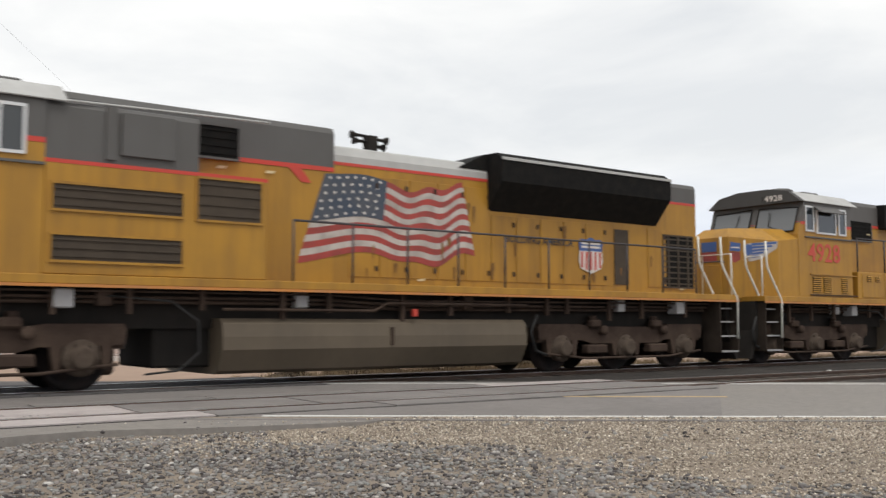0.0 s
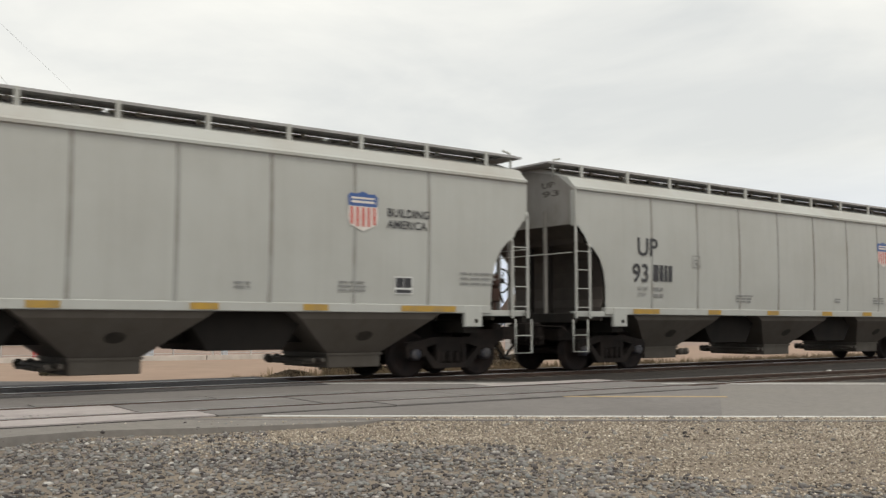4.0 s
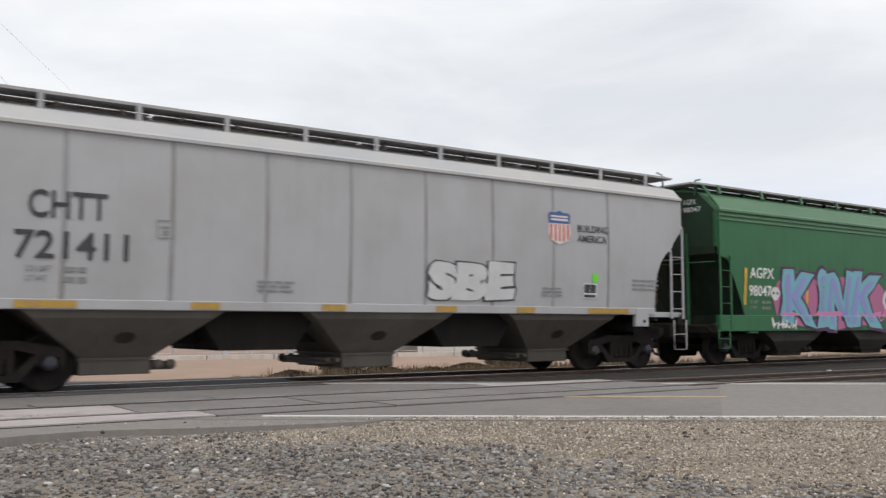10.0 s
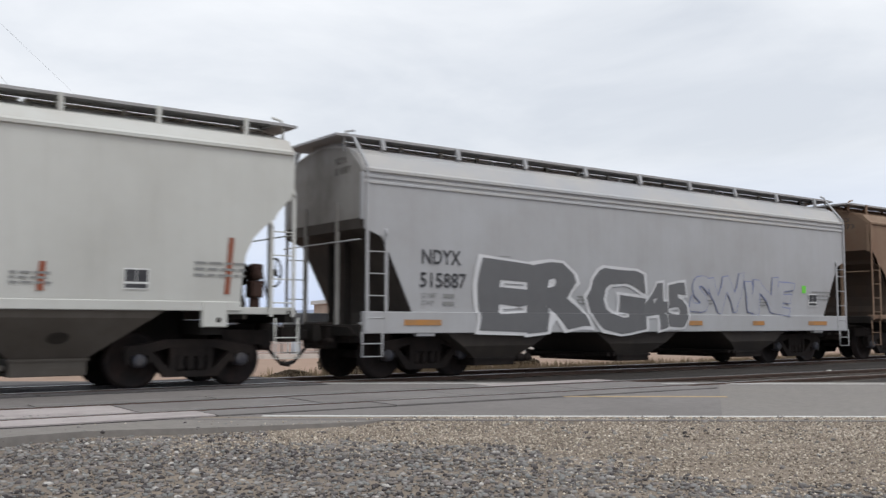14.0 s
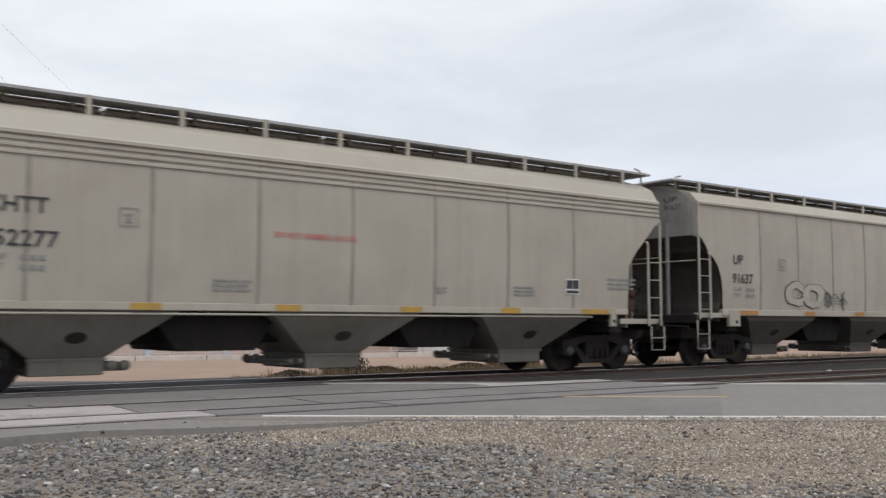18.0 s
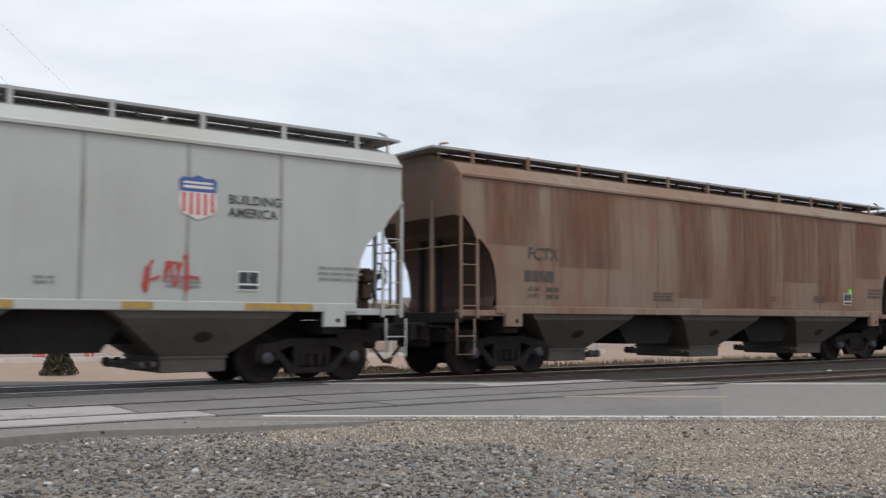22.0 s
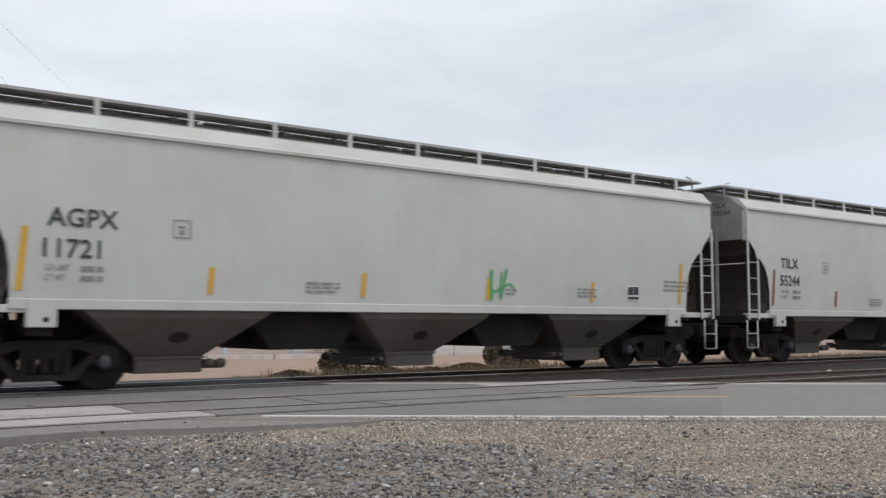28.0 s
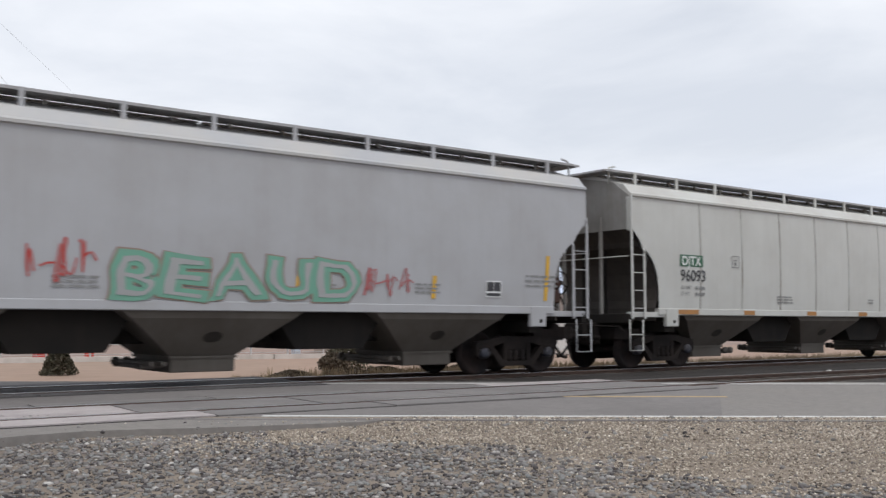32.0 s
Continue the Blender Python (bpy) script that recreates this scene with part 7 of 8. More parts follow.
M["sign_yellow"] = mat("faded_sign_yellow", (0.55, 0.36, 0.03), 0.6, 0.0, (0.10, 0.16, 0.06), 0.5, 2.0, 0.3)
M["sticker_green"] = mat("bright_green_sticker", (0.16, 0.62, 0.06), 0.5)
M["cream"] = mat("cream_panel", (0.50, 0.465, 0.375), 0.6, 0.0, GRIME, 0.4, 2.0, 0.3)
M["paler_grey"] = mat("repainted_grey", (0.46, 0.46, 0.43), 0.6, 0.0, GRIME, 0.3, 2.0, 0.2)
M["banner"] = mat("grimy_grey_banner", (0.15, 0.135, 0.10), 0.7, 0.0, GRIME, 0.4, 3.0)
M["rust_patch"] = mat("rust_patch", (0.24, 0.125, 0.07), 0.85, 0.0, (0.32, 0.2, 0.12), 0.6, 4.0)


def car(kind, length, colour, label, u, **more):
    return Side(place(hopper(kind, length, colour, label, **more), u), length, kind)


def grey_crest_car(length, u, label, number, colour="pale_grey_paint", mark="CHTT"):
    """The run of near-new grey cars with a shield by the far end."""
    s = car(SEAMED, length, colour, label, u)
    s.ids(mark, number, 2.0, 2.65, 2.04, 0.41, 1.17 if mark == "CHTT" else None, 1.69 if mark == "CHTT" else None, nx=1.82)
    s.crest(12.47, 2.76, 0.66, 0.74, 13.33, 2.85)
    s.tape("yellow_tape", (1.85, 0.9), (4.56, 0.5), (6.99, 0.5), (9.52, 0.5), (11.6, 0.5), (13.68, 1.3))
    s.plate(13.53, 1.62)
    return s


def rust_wash_material(name, light, deep, fall=0.62, start=0.86, full=1.42):
    """Rust bled from above: thick at the top, breaking up into runs towards its lower edge."""
    m = mat(name, light, 0.85, 0.0, deep, 0.8, 1.5)
    nt = m.node_tree
    tc = nt.nodes.new("ShaderNodeTexCoord")
    sp = nt.nodes.new("ShaderNodeSeparateXYZ")
    nt.links.new(tc.outputs["Generated"], sp.inputs[0])
    mp = nt.nodes.new("ShaderNodeMapping")
    mp.inputs["Scale"].default_value = (5.0, 1.0, 0.45)
    nt.links.new(tc.outputs["Object"], mp.inputs["Vector"])
    ns = nt.nodes.new("ShaderNodeTexNoise")
    ns.inputs["Scale"].default_value, ns.inputs["Detail"].default_value = 1.6, 6.0
    nt.links.new(mp.outputs["Vector"], ns.inputs["Vector"])

    def calc(op, p, q):
        n = nt.nodes.new("ShaderNodeMath")
        n.operation = op
        for i, v in enumerate((p, q)):
            if isinstance(v, float):
                n.inputs[i].default_value = v
            else:
                nt.links.new(v, n.inputs[i])
        return n.outputs[0]
    side = calc("MULTIPLY", calc("MINIMUM", sp.outputs["X"], calc("SUBTRACT", 1.0, sp.outputs["X"])), 2.0)
    f = calc("ADD", calc("MULTIPLY", sp.outputs["Z"], fall), calc("MULTIPLY", calc("MINIMUM", side, 0.5), 0.7))
    f = calc("ADD", f, calc("MULTIPLY", ns.outputs["Fac"], 0.9))
    rg = nt.nodes.new("ShaderNodeMapRange")
    rg.inputs["From Min"].default_value, rg.inputs["From Max"].default_value, rg.inputs["To Max"].default_value = start, full, 0.86
    nt.links.new(f, rg.inputs["Value"])
    nt.links.new(rg.outputs["Result"], nt.nodes["Principled BSDF"].inputs["Alpha"])
    return m


M["rust_wash"] = rust_wash_material("rust_wash", (0.235, 0.105, 0.055), (0.165, 0.068, 0.036))
M["rust_band"] = rust_wash_material("rust_band", (0.18, 0.075, 0.046), (0.215, 0.115, 0.07), 0.12, 0.50, 1.15)
M["red_wash"] = rust_wash_material("red_wash", (0.17, 0.045, 0.025), (0.11, 0.03, 0.02))


def roof_stain(s, x, w):
    """Rust on the roof's slope above the eave, from the walk down."""
    k = s.kind
    ye = s.skin(k.eave)
    prof = [(ye - 0.03, k.eave + 0.10), ((ye + k.shoulder[0]) / 2 + 0.06, (k.eave + k.shoulder[1]) / 2 + 0.10), k.shoulder]
    verts = [(s.o + a, -y - 0.006, z + 0.006) for a in (x, x + w / 2, x + w) for y, z in prof]
    part("rust_stain", mesh_from(verts, [(3 * i + j, 3 * i + 3 + j, 3 * i + 4 + j, 3 * i + 1 + j) for i in range(2) for j in range(2)]), M["rust_wash"], s.car)


def rust_runs(s, z_top, seed, count, longest):
    """Rust bled down from the eave: broad washes in a few places, and fine drips."""
    rng = random.Random(seed)
    for i in range(max(3, count // 10)):
        w, h = rng.uniform(0.7, 2.6), rng.uniform(0.5, 1.0) * longest
        x = rng.uniform(0.2, s.length - w - 0.2)
        panel_mark(s.car, s.o + x, z_top - h, w, h, s.skin, "rust_wash", "rust_stain", proud=0.002)
    for _ in range(count // 4):
        x, w, h = rng.uniform(0.3, s.length - 0.6), rng.uniform(0.012, 0.03), rng.uniform(0.15, longest)
        me = mesh_from([(0, 0, 0), (w, 0, h * 0.5), (w, 0, h), (-0.1 * w, 0, h), (-0.05 * w, 0, h * 0.4)], [(0, 1, 2, 3, 4)])
        part("rust_streak", drape(me, s.o + x, z_top - h, s.skin, 0.003), M["rust_patch"], s.car)


def roster():
    orange = (0.50, 0.16, 0.04)
    s = car(ANGULAR, 16.1, "orange_paint", "orange-yellow hopper car streaked with rust and graffiti", 51.70)
    s.ids("CNW", "490695", 3.4, 2.28, 1.72, 0.28, None, 1.2)
    disc = [(0.40 * math.cos(i * math.pi / 8) + 0.44, 0, 0.31 * math.sin(i * math.pi / 8) + 0.31) for i in range(16)]
    part("round_emblem", drape(mesh_from(disc, [tuple(range(16))]), s.o + 3.37, 2.87, s.skin, 0.002), spray((0.40, 0.12, 0.10)), s.car)
    inner = [(0.29 * math.cos(i * math.pi / 8) + 0.44, 0, 0.21 * math.sin(i * math.pi / 8) + 0.31) for i in range(16)]
    part("emblem_field", drape(mesh_from(inner, [tuple(range(16))]), s.o + 3.37, 2.87, s.skin, 0.006), M["orange_paint"], s.car)
    banner = mesh_from([(-0.66, 0, -0.27), (0.66, 0, 0.05), (0.66, 0, 0.27), (-0.66, 0, -0.05)], [(0, 1, 2, 3)])
    part("emblem_banner", drape(banner, s.o + 3.81, 3.18, s.skin, 0.010), M["banner"], s.car)
    part("emblem_bars", drape(bars_mesh([(-0.5 + 0.2 * q, -0.05 + 0.045 * q - 0.09, 0.13, 0.10) for q in range(5)]), s.o + 3.83, 3.18, s.skin, 0.014), M["faded_ink"], s.car)
    s.word("CUMC", 0.8, 3.45, 0.9, 2.15, (0.16, 0.19, 0.10), (0.50, 0.53, 0.42), None, None, 0.09, 0.022, seed=3, label="green and orange-red letters with white rims")
    s.cloud(1.1, 1.75, 0.95, 1.9, (0.50, 0.09, 0.04), 4, 0.018)
    s.tag(4.0, 10.0, 2.1, 2.7, 14, 5, (0.62, 0.50, 0.44), None, None, 0.05, True)
    s.tag(10.4, 14.6, 2.25, 2.7, 9, 15, (0.62, 0.52, 0.46), None, None, 0.05, True)
    s.word("TAK", 5.6, 8.2, 1.3, 2.2, (0.36, 0.235, 0.11), (0.085, 0.06, 0.035), None, None, 0.06, 0.03, seed=6, label="tan bubble letters with dark rims")
    s.text("CNW", 10.35, 2.0, 0.95, 2.7, "dull_ink", bold=0.03)
    s.word("HAKNET", 9.75, 13.7, 1.28, 1.95, (0.62, 0.60, 0.56), (0.025, 0.022, 0.02), None, None, 0.03, 0.045, seed=8, label="white letters with black rims")
    s.cloud(8.9, 14.6, 0.92, 1.22, (0.60, 0.36, 0.30), 9)
    for x, w, h in ((0.8, 0.55, 2.3), (2.6, 0.5, 1.7), (4.4, 0.45, 2.5), (6.0, 0.6, 2.5), (7.75, 0.5, 2.4), (9.7, 0.5, 1.9), (11.9, 0.45, 1.2), (13.6, 0.6, 1.5), (3.3, 0.3, 1.2), (8.7, 0.35, 1.0)):
        s.patch(x, 3.84 - h, w, h, "red_wash", "rust_stain")
    s = car(ANGULAR_SEAMED, 16.15, "dusty_grey_paint", "weathered grey hopper car with pale graffiti and rust", 69.25)
    s.patch(1.13, 1.7, 1.25, 0.9, "paler_grey")
    s.ids("NDYX", "841213", 1.28, 2.12, 1.8, 0.26, 0.95, 1.0)
    s.cloud(4.9, 11.9, 1.4, 1.95, (0.30, 0.235, 0.18), 11)
    s.word("KNEMAUK", 5.1, 12.0, 0.95, 1.80, (0.40, 0.385, 0.36), (0.255, 0.185, 0.145), None, None, 0.05, 0.045, 14.0, 12, "faded silver letters on a rusty cloud")
    s.tape("orange_tape", (0.9, 0.9), (3.55, 0.5), (6.14, 0.5), (9.2, 0.5), (12.2, 0.5))
    s.plate(14.0, 1.44)
    rust_runs(s, 3.85, 2, 50, 1.2)
    grey_crest_car(16.85, 87.24, "clean light grey curved-side hopper car with shield", "721825")
    s = grey_crest_car(16.7, 105.43, "light grey curved-side hopper car with black marks", "93", mark="UP")
    s.print_(2.52, 2.06, 0.75, 1, "ink", 0.3, 0.38)
    s = car(CURVED, 16.9, "warm_grey_paint", "warm grey curved-side hopper car with orange reflectors", 123.35)
    s.ids("AGPX", "162", 1.3, 2.5, 2.05, 0.28, 0.9, nx=1.68)
    s.print_(1.28, 2.06, 0.34, 1, "ink", 0.3, 0.26)
    s.tag(1.8, 4.8, 1.48, 1.92, 5, 14, GREY, None, None, 0.07, True)
    s.uprights("orange_tape")
    s.plate(14.3, 1.62)
    s = car(CURVED, 17.1, "pale_grey_paint", "pale grey curved-side hopper car with yellow reflectors", 141.78)
    s.ids("TILX", "54849", 1.32, 2.56, 2.1, 0.27, None, 0.89)
    s.uprights("yellow_tape")
    s.plate(14.0, 1.6)
    s = car(CURVED, 17.1, "pale_grey_paint", "pale grey hopper car with outlined black graffiti", 160.33)
    s.ids("AGPX", "70029", 1.41, 2.53, 2.05, 0.28)
    s.tag(2.16, 3.06, 1.5, 1.85, 4, 15, BLACK, None, None, 0.05, True)
    s.uprights("yellow_tape")
    for word_, a, b, q in (("TIE", 6.75, 8.6, 16), ("SO!", 8.9, 10.5, 17), ("PEAR", 10.7, 13.5, 18)):
        s.word(word_, a, b, 1.44, 2.2, (0.40, 0.405, 0.385), (0.06, 0.07, 0.062), None, None, 0.045, 0.024, 6.0, q, "black outlined spray-painted letters")
    s.plate(14.0, 1.6)
    s = car(RIBBED, 16.85, "white_paint", "off-white hopper car with ridged top and red notice", 178.70)
    s.ids("SHPX", "455132", 2.12, 2.7, 2.2, 0.27, 0.87, 1.15)
    s.notice(7.6, 9.4, 2.5)
    s.tape("yellow_tape", (1.48, 0.9), (4.55, 0.45), (6.81, 0.45), (9.54, 0.45), (11.9, 0.45), (14.2, 0.9))
    s.plate(13.7, 1.74)
    s = car(CURVED, 17.1, "cool_grey_paint", "cool grey curved-side hopper car with yellow reflectors", 197.11)
    s.ids("TILX", "54377", 1.32, 2.54, 2.1, 0.27, None, 0.9)
    s.uprights("yellow_tape")
    s.plate(13.94, 1.6)
    s = grey_crest_car(16.85, 215.48, "cool grey seamed hopper car with bubble graffiti", "721411", "cool_grey_paint")
    s.word("SBE", 9.3, 11.5, 1.5, 2.3, (0.55, 0.55, 0.55), (0.05, 0.05, 0.055), None, None, 0.075, 0.035, 10.0, 18, "white bubble letters with black edges")
    s.sticker(13.8, 1.97)
    s = car(ANGULAR, 16.1, "green_paint", "green hopper car with yellow emblem and bright graffiti", 233.34, roof="green_roof")
    s.uprights("yellow_tape")
    s.ids("AGPX", "98047", 1.3, 2.25, 1.79, 0.27, None, None, "white_ink")
    s.emblem(8.35, 10.45, 2.36, 3.05)
    s.cloud(2.3, 8.0, 1.0, 2.35, (0.42, 0.13, 0.26), 21)
    s.word("KiNK", 2.75, 7.7, 0.92, 2.5, (0.17, 0.40, 0.47), (0.07, 0.025, 0.07), (0.25, 0.27, 0.55), None, 0.07, 0.04, 5.0, 22, "teal and violet letters on a pink cloud")
    for x, z, w, h in ((2.16, 1.67, 0.44, 0.37), (7.75, 1.35, 0.6, 0.75)):
        ring = [(w / 2 + w / 2 * math.cos(i * 0.524) * (0.75 if math.sin(i * 0.524) < -0.3 else 1), 0, h / 2 + h / 2 * math.sin(i * 0.524)) for i in range(12)]
        part("graffiti_blob", drape(mesh_from(ring, [tuple(range(12))]), s.o + x, z, s.skin, 0.016), spray(WHITE), s.car)
        for q in (0.22, 0.58):
            s_ = [(q * w + 0.1 * w * math.cos(i * 1.05) + 0.1 * w, 0, h * 0.55 + 0.12 * h * math.sin(i * 1.05)) for i in range(6)]
            part("graffiti_blot", drape(mesh_from(s_, [tuple(range(6))]), s.o + x, z, s.skin, 0.020), spray(BLACK), s.car)
    s.word("GABAT", 8.3, 14.2, 0.95, 2.1, (0.035, 0.055, 0.03), (0.22, 0.29, 0.06), (0.055, 0.09, 0.035), (0.018, 0.04, 0.02), 0.06, 0.018, 10.0, 24, "black letters with yellow-green edges")
    s.tag(2.2, 3.3, 0.92, 1.2, 5, 25, WHITE, None, None, 0.05)
    s.plate(14.9, 1.55)
    s = car(ROUND_SEAMED, 15.45, "cream_grey_paint", "cream-grey rounded hopper car with black tag", 250.54)
    s.ids("AOK", "67200", 1.66, 3.25, 2.7, 0.36, 0.9, 1.5)
    s.word("FS", 10.4, 11.2, 1.6, 2.25, (0.05, 0.06, 0.05), None, None, None, 0.0, 0.0, 12.0, 27, "dark scrawled letters")
    s.tape("orange_tape", (0.9, 0.9), (3.6, 0.5), (6.1, 0.5), (8.73, 0.5), (11.3, 0.5), (13.52, 0.94))
    s.plate(12.82, 1.76)
    s.sticker(14.0, 1.6, 0.3, 0.22)
    s = car(RIBBED, 16.88, "tan_grey_paint", "tan grey seamed hopper car with ridged top", 268.12)
    s.ids("CITX", "222122", 2.15, 2.7, 2.22, 0.26, None, 1.13)
    s.notice(8.44, 10.25, 2.5)
    s.tape("yellow_tape", (1.44, 0.88), (4.4, 0.45), (7.0, 0.45), (9.6, 0.45), (12.0, 0.45), (14.4, 0.88))
    s.plate(13.9, 1.7)
    s = car(CURVED, 17.15, "white_paint", "white curved-side hopper car with brown reflectors", 286.57)
    s.ids("TILX", "55234", 1.44, 2.55, 2.09, 0.27, None, 0.9)
    s.uprights("red_tape")
    s.plate(14.2, 1.6)
    s = car(ANGULAR, 16.15, "cool_grey_paint", "grey hopper car with dark block graffiti", 304.68)
    s.ids("NDYX", "515887", 1.31, 2.22, 1.77, 0.28, 0.95, 1.13)
    s.word("ERG", 2.75, 7.6, 0.92, 2.35, (0.115, 0.115, 0.12), (0.62, 0.62, 0.63), None, None, 0.055, 0.035, 4.0, 30, "dark grey block letters with white edges")
    s.word("45", 7.6, 9.2, 0.95, 2.1, (0.125, 0.125, 0.13), (0.62, 0.62, 0.63), None, None, 0.055, 0.04, 12.0, 31)
    s.word("SWINE", 9.35, 13.5, 1.32, 2.2, (0.385, 0.388, 0.41), (0.20, 0.23, 0.40), None, None, 0.05, 0.018, 8.0, 32, "thin blue outlined spray-painted letters")
    s.tape("orange_tape", (0.88, 0.88), (9.19, 0.5), (11.71, 0.5), (14.2, 0.9))
    s.sticker(14.0, 1.9)
    s.plate(14.3, 1.55)
    s = car(CURVED, 16.8, "rust_brown_paint", "rust-brown curved-side hopper car with faded marks", 322.58)
    s.ids("GACX", "6473", 1.77, 2.42, 1.9, 0.22, ink="dull_ink")
    s.tag(3.0, 4.0, 1.8, 2.25, 3, 33, WHITE, None, None, 0.06, True)
    s.text("GATX", 13.95, 3.4, 0.42, 1.6, "dull_ink", bold=0.05)
    rust_runs(s, 4.0, 3, 30, 1.6)
    s = car(CLOSE, 16.85, "white_paint", "white curved-side hopper car with orange reflectors", 340.82)
    s.ids("GACX", "516072", 1.7, 2.65, 2.18, 0.29, None, 1.25)
    s.uprights("orange_tape")
    s.plate(14.0, 1.6)
    s = car(SEAMED, 16.85, "rust_tan_paint", "tan hopper car blotched with rust", 359.09)
    s.data(2.0, 2.1)
    s.uprights("yellow_tape")
    s.sticker(15.0, 1.95)
    s.plate(13.3, 1.54)
    rust_runs(s, 4.0, 4, 90, 2.4)
    s = car(RIBBED, 16.86, "tan_grey_paint", "beige seamed hopper car with red notice", 377.37)
    s.ids("CHTT", "352277", 2.21, 2.7, 2.2, 0.24, None, 1.1)
    s.notice(6.84, 8.5, 2.55, False)
    s.tape("yellow_tape", (1.49, 0.86), (4.38, 0.5), (6.9, 0.5), (9.5, 0.5), (12.0, 0.5), (14.3, 0.86))
    s.plate(13.8, 1.7)
    s = car(SEAMED, 16.9, "tan_grey_paint", "beige seamed hopper car with shield and black graffiti", 395.68)
    s.ids("UP", "91637", 1.37, 2.58, 2.1, 0.24)
    s.word("FROST", 9.7, 12.2, 1.45, 2.55, (0.035, 0.033, 0.036), (0.58, 0.57, 0.56), None, None, 0.05, 0.03, 5.0, 38, "black letters with white edges")
    s.crest(13.73, 3.13, 0.62, 0.74, 14.59, 3.35)
    s.word("CO", 3.6, 5.4, 1.5, 2.2, (0.40, 0.366, 0.305), (0.06, 0.055, 0.05), None, None, 0.06, 0.022, 10.0, 39, "thin outlined bubble letters")
    s.tag(5.4, 6.6, 1.5, 2.0, 3, 40, BLACK, None, None, 0.05, True)
    for x, z in ((13.05, 1.75), (13.4, 2.0), (13.6, 1.6)):
        s.patch(x, z, 0.24, 0.2, "white_ink")
    s.sticker(13.95, 1.95, 0.16, 0.4)
    s.plate(13.9, 1.58)
    s.tape("orange_tape", (1.5, 0.9), (4.5, 0.5), (7.0, 0.5), (9.55, 0.5), (12.3, 0.5))
    s = car(ANGULAR, 16.5, "red_brown_paint", "red-brown hopper car with large silver graffiti", 413.86)
    s.uprights("yellow_tape")
    s.ids("NDYX", "843428", 1.43, 2.37, 1.85, 0.32, None, 1.4, "white_ink")
    s.word("ICWA", 2.85, 7.6, 0.92, 2.1, (0.34, 0.35, 0.355), (0.055, 0.04, 0.042), (0.46, 0.47, 0.47), None, 0.07, 0.05, 4.0, 42, "large silver letters with dark rims")
    s.word("ERONI", 7.8, 13.2, 0.92, 1.95, (0.42, 0.31, 0.225), (0.25, 0.12, 0.09), (0.47, 0.40, 0.33), None, 0.06, 0.02, 5.0, 43, "cream and peach block letters")
    s.sticker(13.4, 1.7, 0.15, 0.35)
    s = car(BOXY, 16.63, "white_paint", "off-white boxy hopper car with large slogan", 431.90)
    s.ids("UP", "91125", 1.59, 2.5, 1.9, 0.35, None, 1.17)
    s.text("We will", 9.66, 2.62, 0.50, 2.82, slant=0.04, bold=0.05)
    s.text("deliver.", 9.78, 2.05, 0.50, 2.72, slant=0.04, bold=0.05)
    shield(s.car, s.o + 12.72, 2.57, 0.58, 0.71, s.skin, True)
    s.word("EDSE", 4.4, 7.5, 1.36, 2.0, (0.29, 0.06, 0.065), (0.20, 0.17, 0.16), None, None, 0.06, 0.02, 9.0, 45, "red spray-painted block letters")
    s.tag(3.2, 4.3, 1.4, 2.1, 4, 48, (0.42, 0.20, 0.15), None, None, 0.04, True)
    s.tag(0.33, 1.9, 2.8, 3.7, 3, 46, orange, None, None, 0.05, True)
    s.word("CPOAOC", 10.2, 14.4, 1.36, 1.85, (0.40, 0.405, 0.39), (0.26, 0.265, 0.26), None, None, 0.06, 0.02, 8.0, 47, "faint grey bubble letters")
    s.uprights("orange_tape")
    s = grey_crest_car(16.85, 450.07, "light grey seamed hopper car with shield", "721275")
    s.tag(11.93, 12.9, 1.6, 2.15, 3, 49, RED, None, None, 0.08, True)
    s = car(SEAMED, 16.84, "rust_red_paint", "rusted brown hopper car with faded lettering", 468.34)
    s.text("FCTX", 1.8, 2.42, 0.25, ink="dull_ink")
    s.print_(1.7, 1.96, 0.9, 1, "dull_ink", 0.2, 0.22)
    s.data(1.8, 1.96, "dull_ink")
    s.plate(13.8, 1.6)
    s.sticker(14.05, 1.85)
    for x_, w_, h_ in ((0.5, 1.7, 1.3), (2.4, 2.2, 1.7), (6.4, 1.6, 2.3), (8.4, 2.3, 2.5), (10.6, 2.0, 1.8), (12.4, 1.4, 2.3), (14.4, 1.6, 1.6)):
        s.patch(x_, 3.98 - h_, w_, h_, "rust_band", "rust_stain")
    s = grey_crest_car(16.84, 486.61, "dull grey seamed hopper car with outline graffiti", "721061", "dull_grey_paint")
    s.word("DISEL", 4.2, 10.0, 1.44, 2.12, (0.315, 0.31, 0.30), (0.05, 0.05, 0.05), None, None, 0.07, 0.03, 3.0, 51, "black outlined letters with yellow hints")
    for x_, z_, w_ in ((4.0, 1.75, 0.14), (5.9, 2.2, 0.3), (7.9, 2.18, 0.6), (9.5, 1.9, 0.22)):
        s.patch(x_, z_, w_, 0.12, "yellow_tape", "yellow_paint_smear", 0.05)
    s.tag(9.7, 15.5, 1.65, 2.3, 8, 52, GREY, None, None, 0.06, True)
    s = car(ANGULAR_SEAMED, 16.2, "rusted_white_paint", "off-white hopper car with rust along its eave", 504.60)
    s.ids("NDYX", "841599", 1.45, 2.23, 1.69, 0.33, 0.95, 1.26)
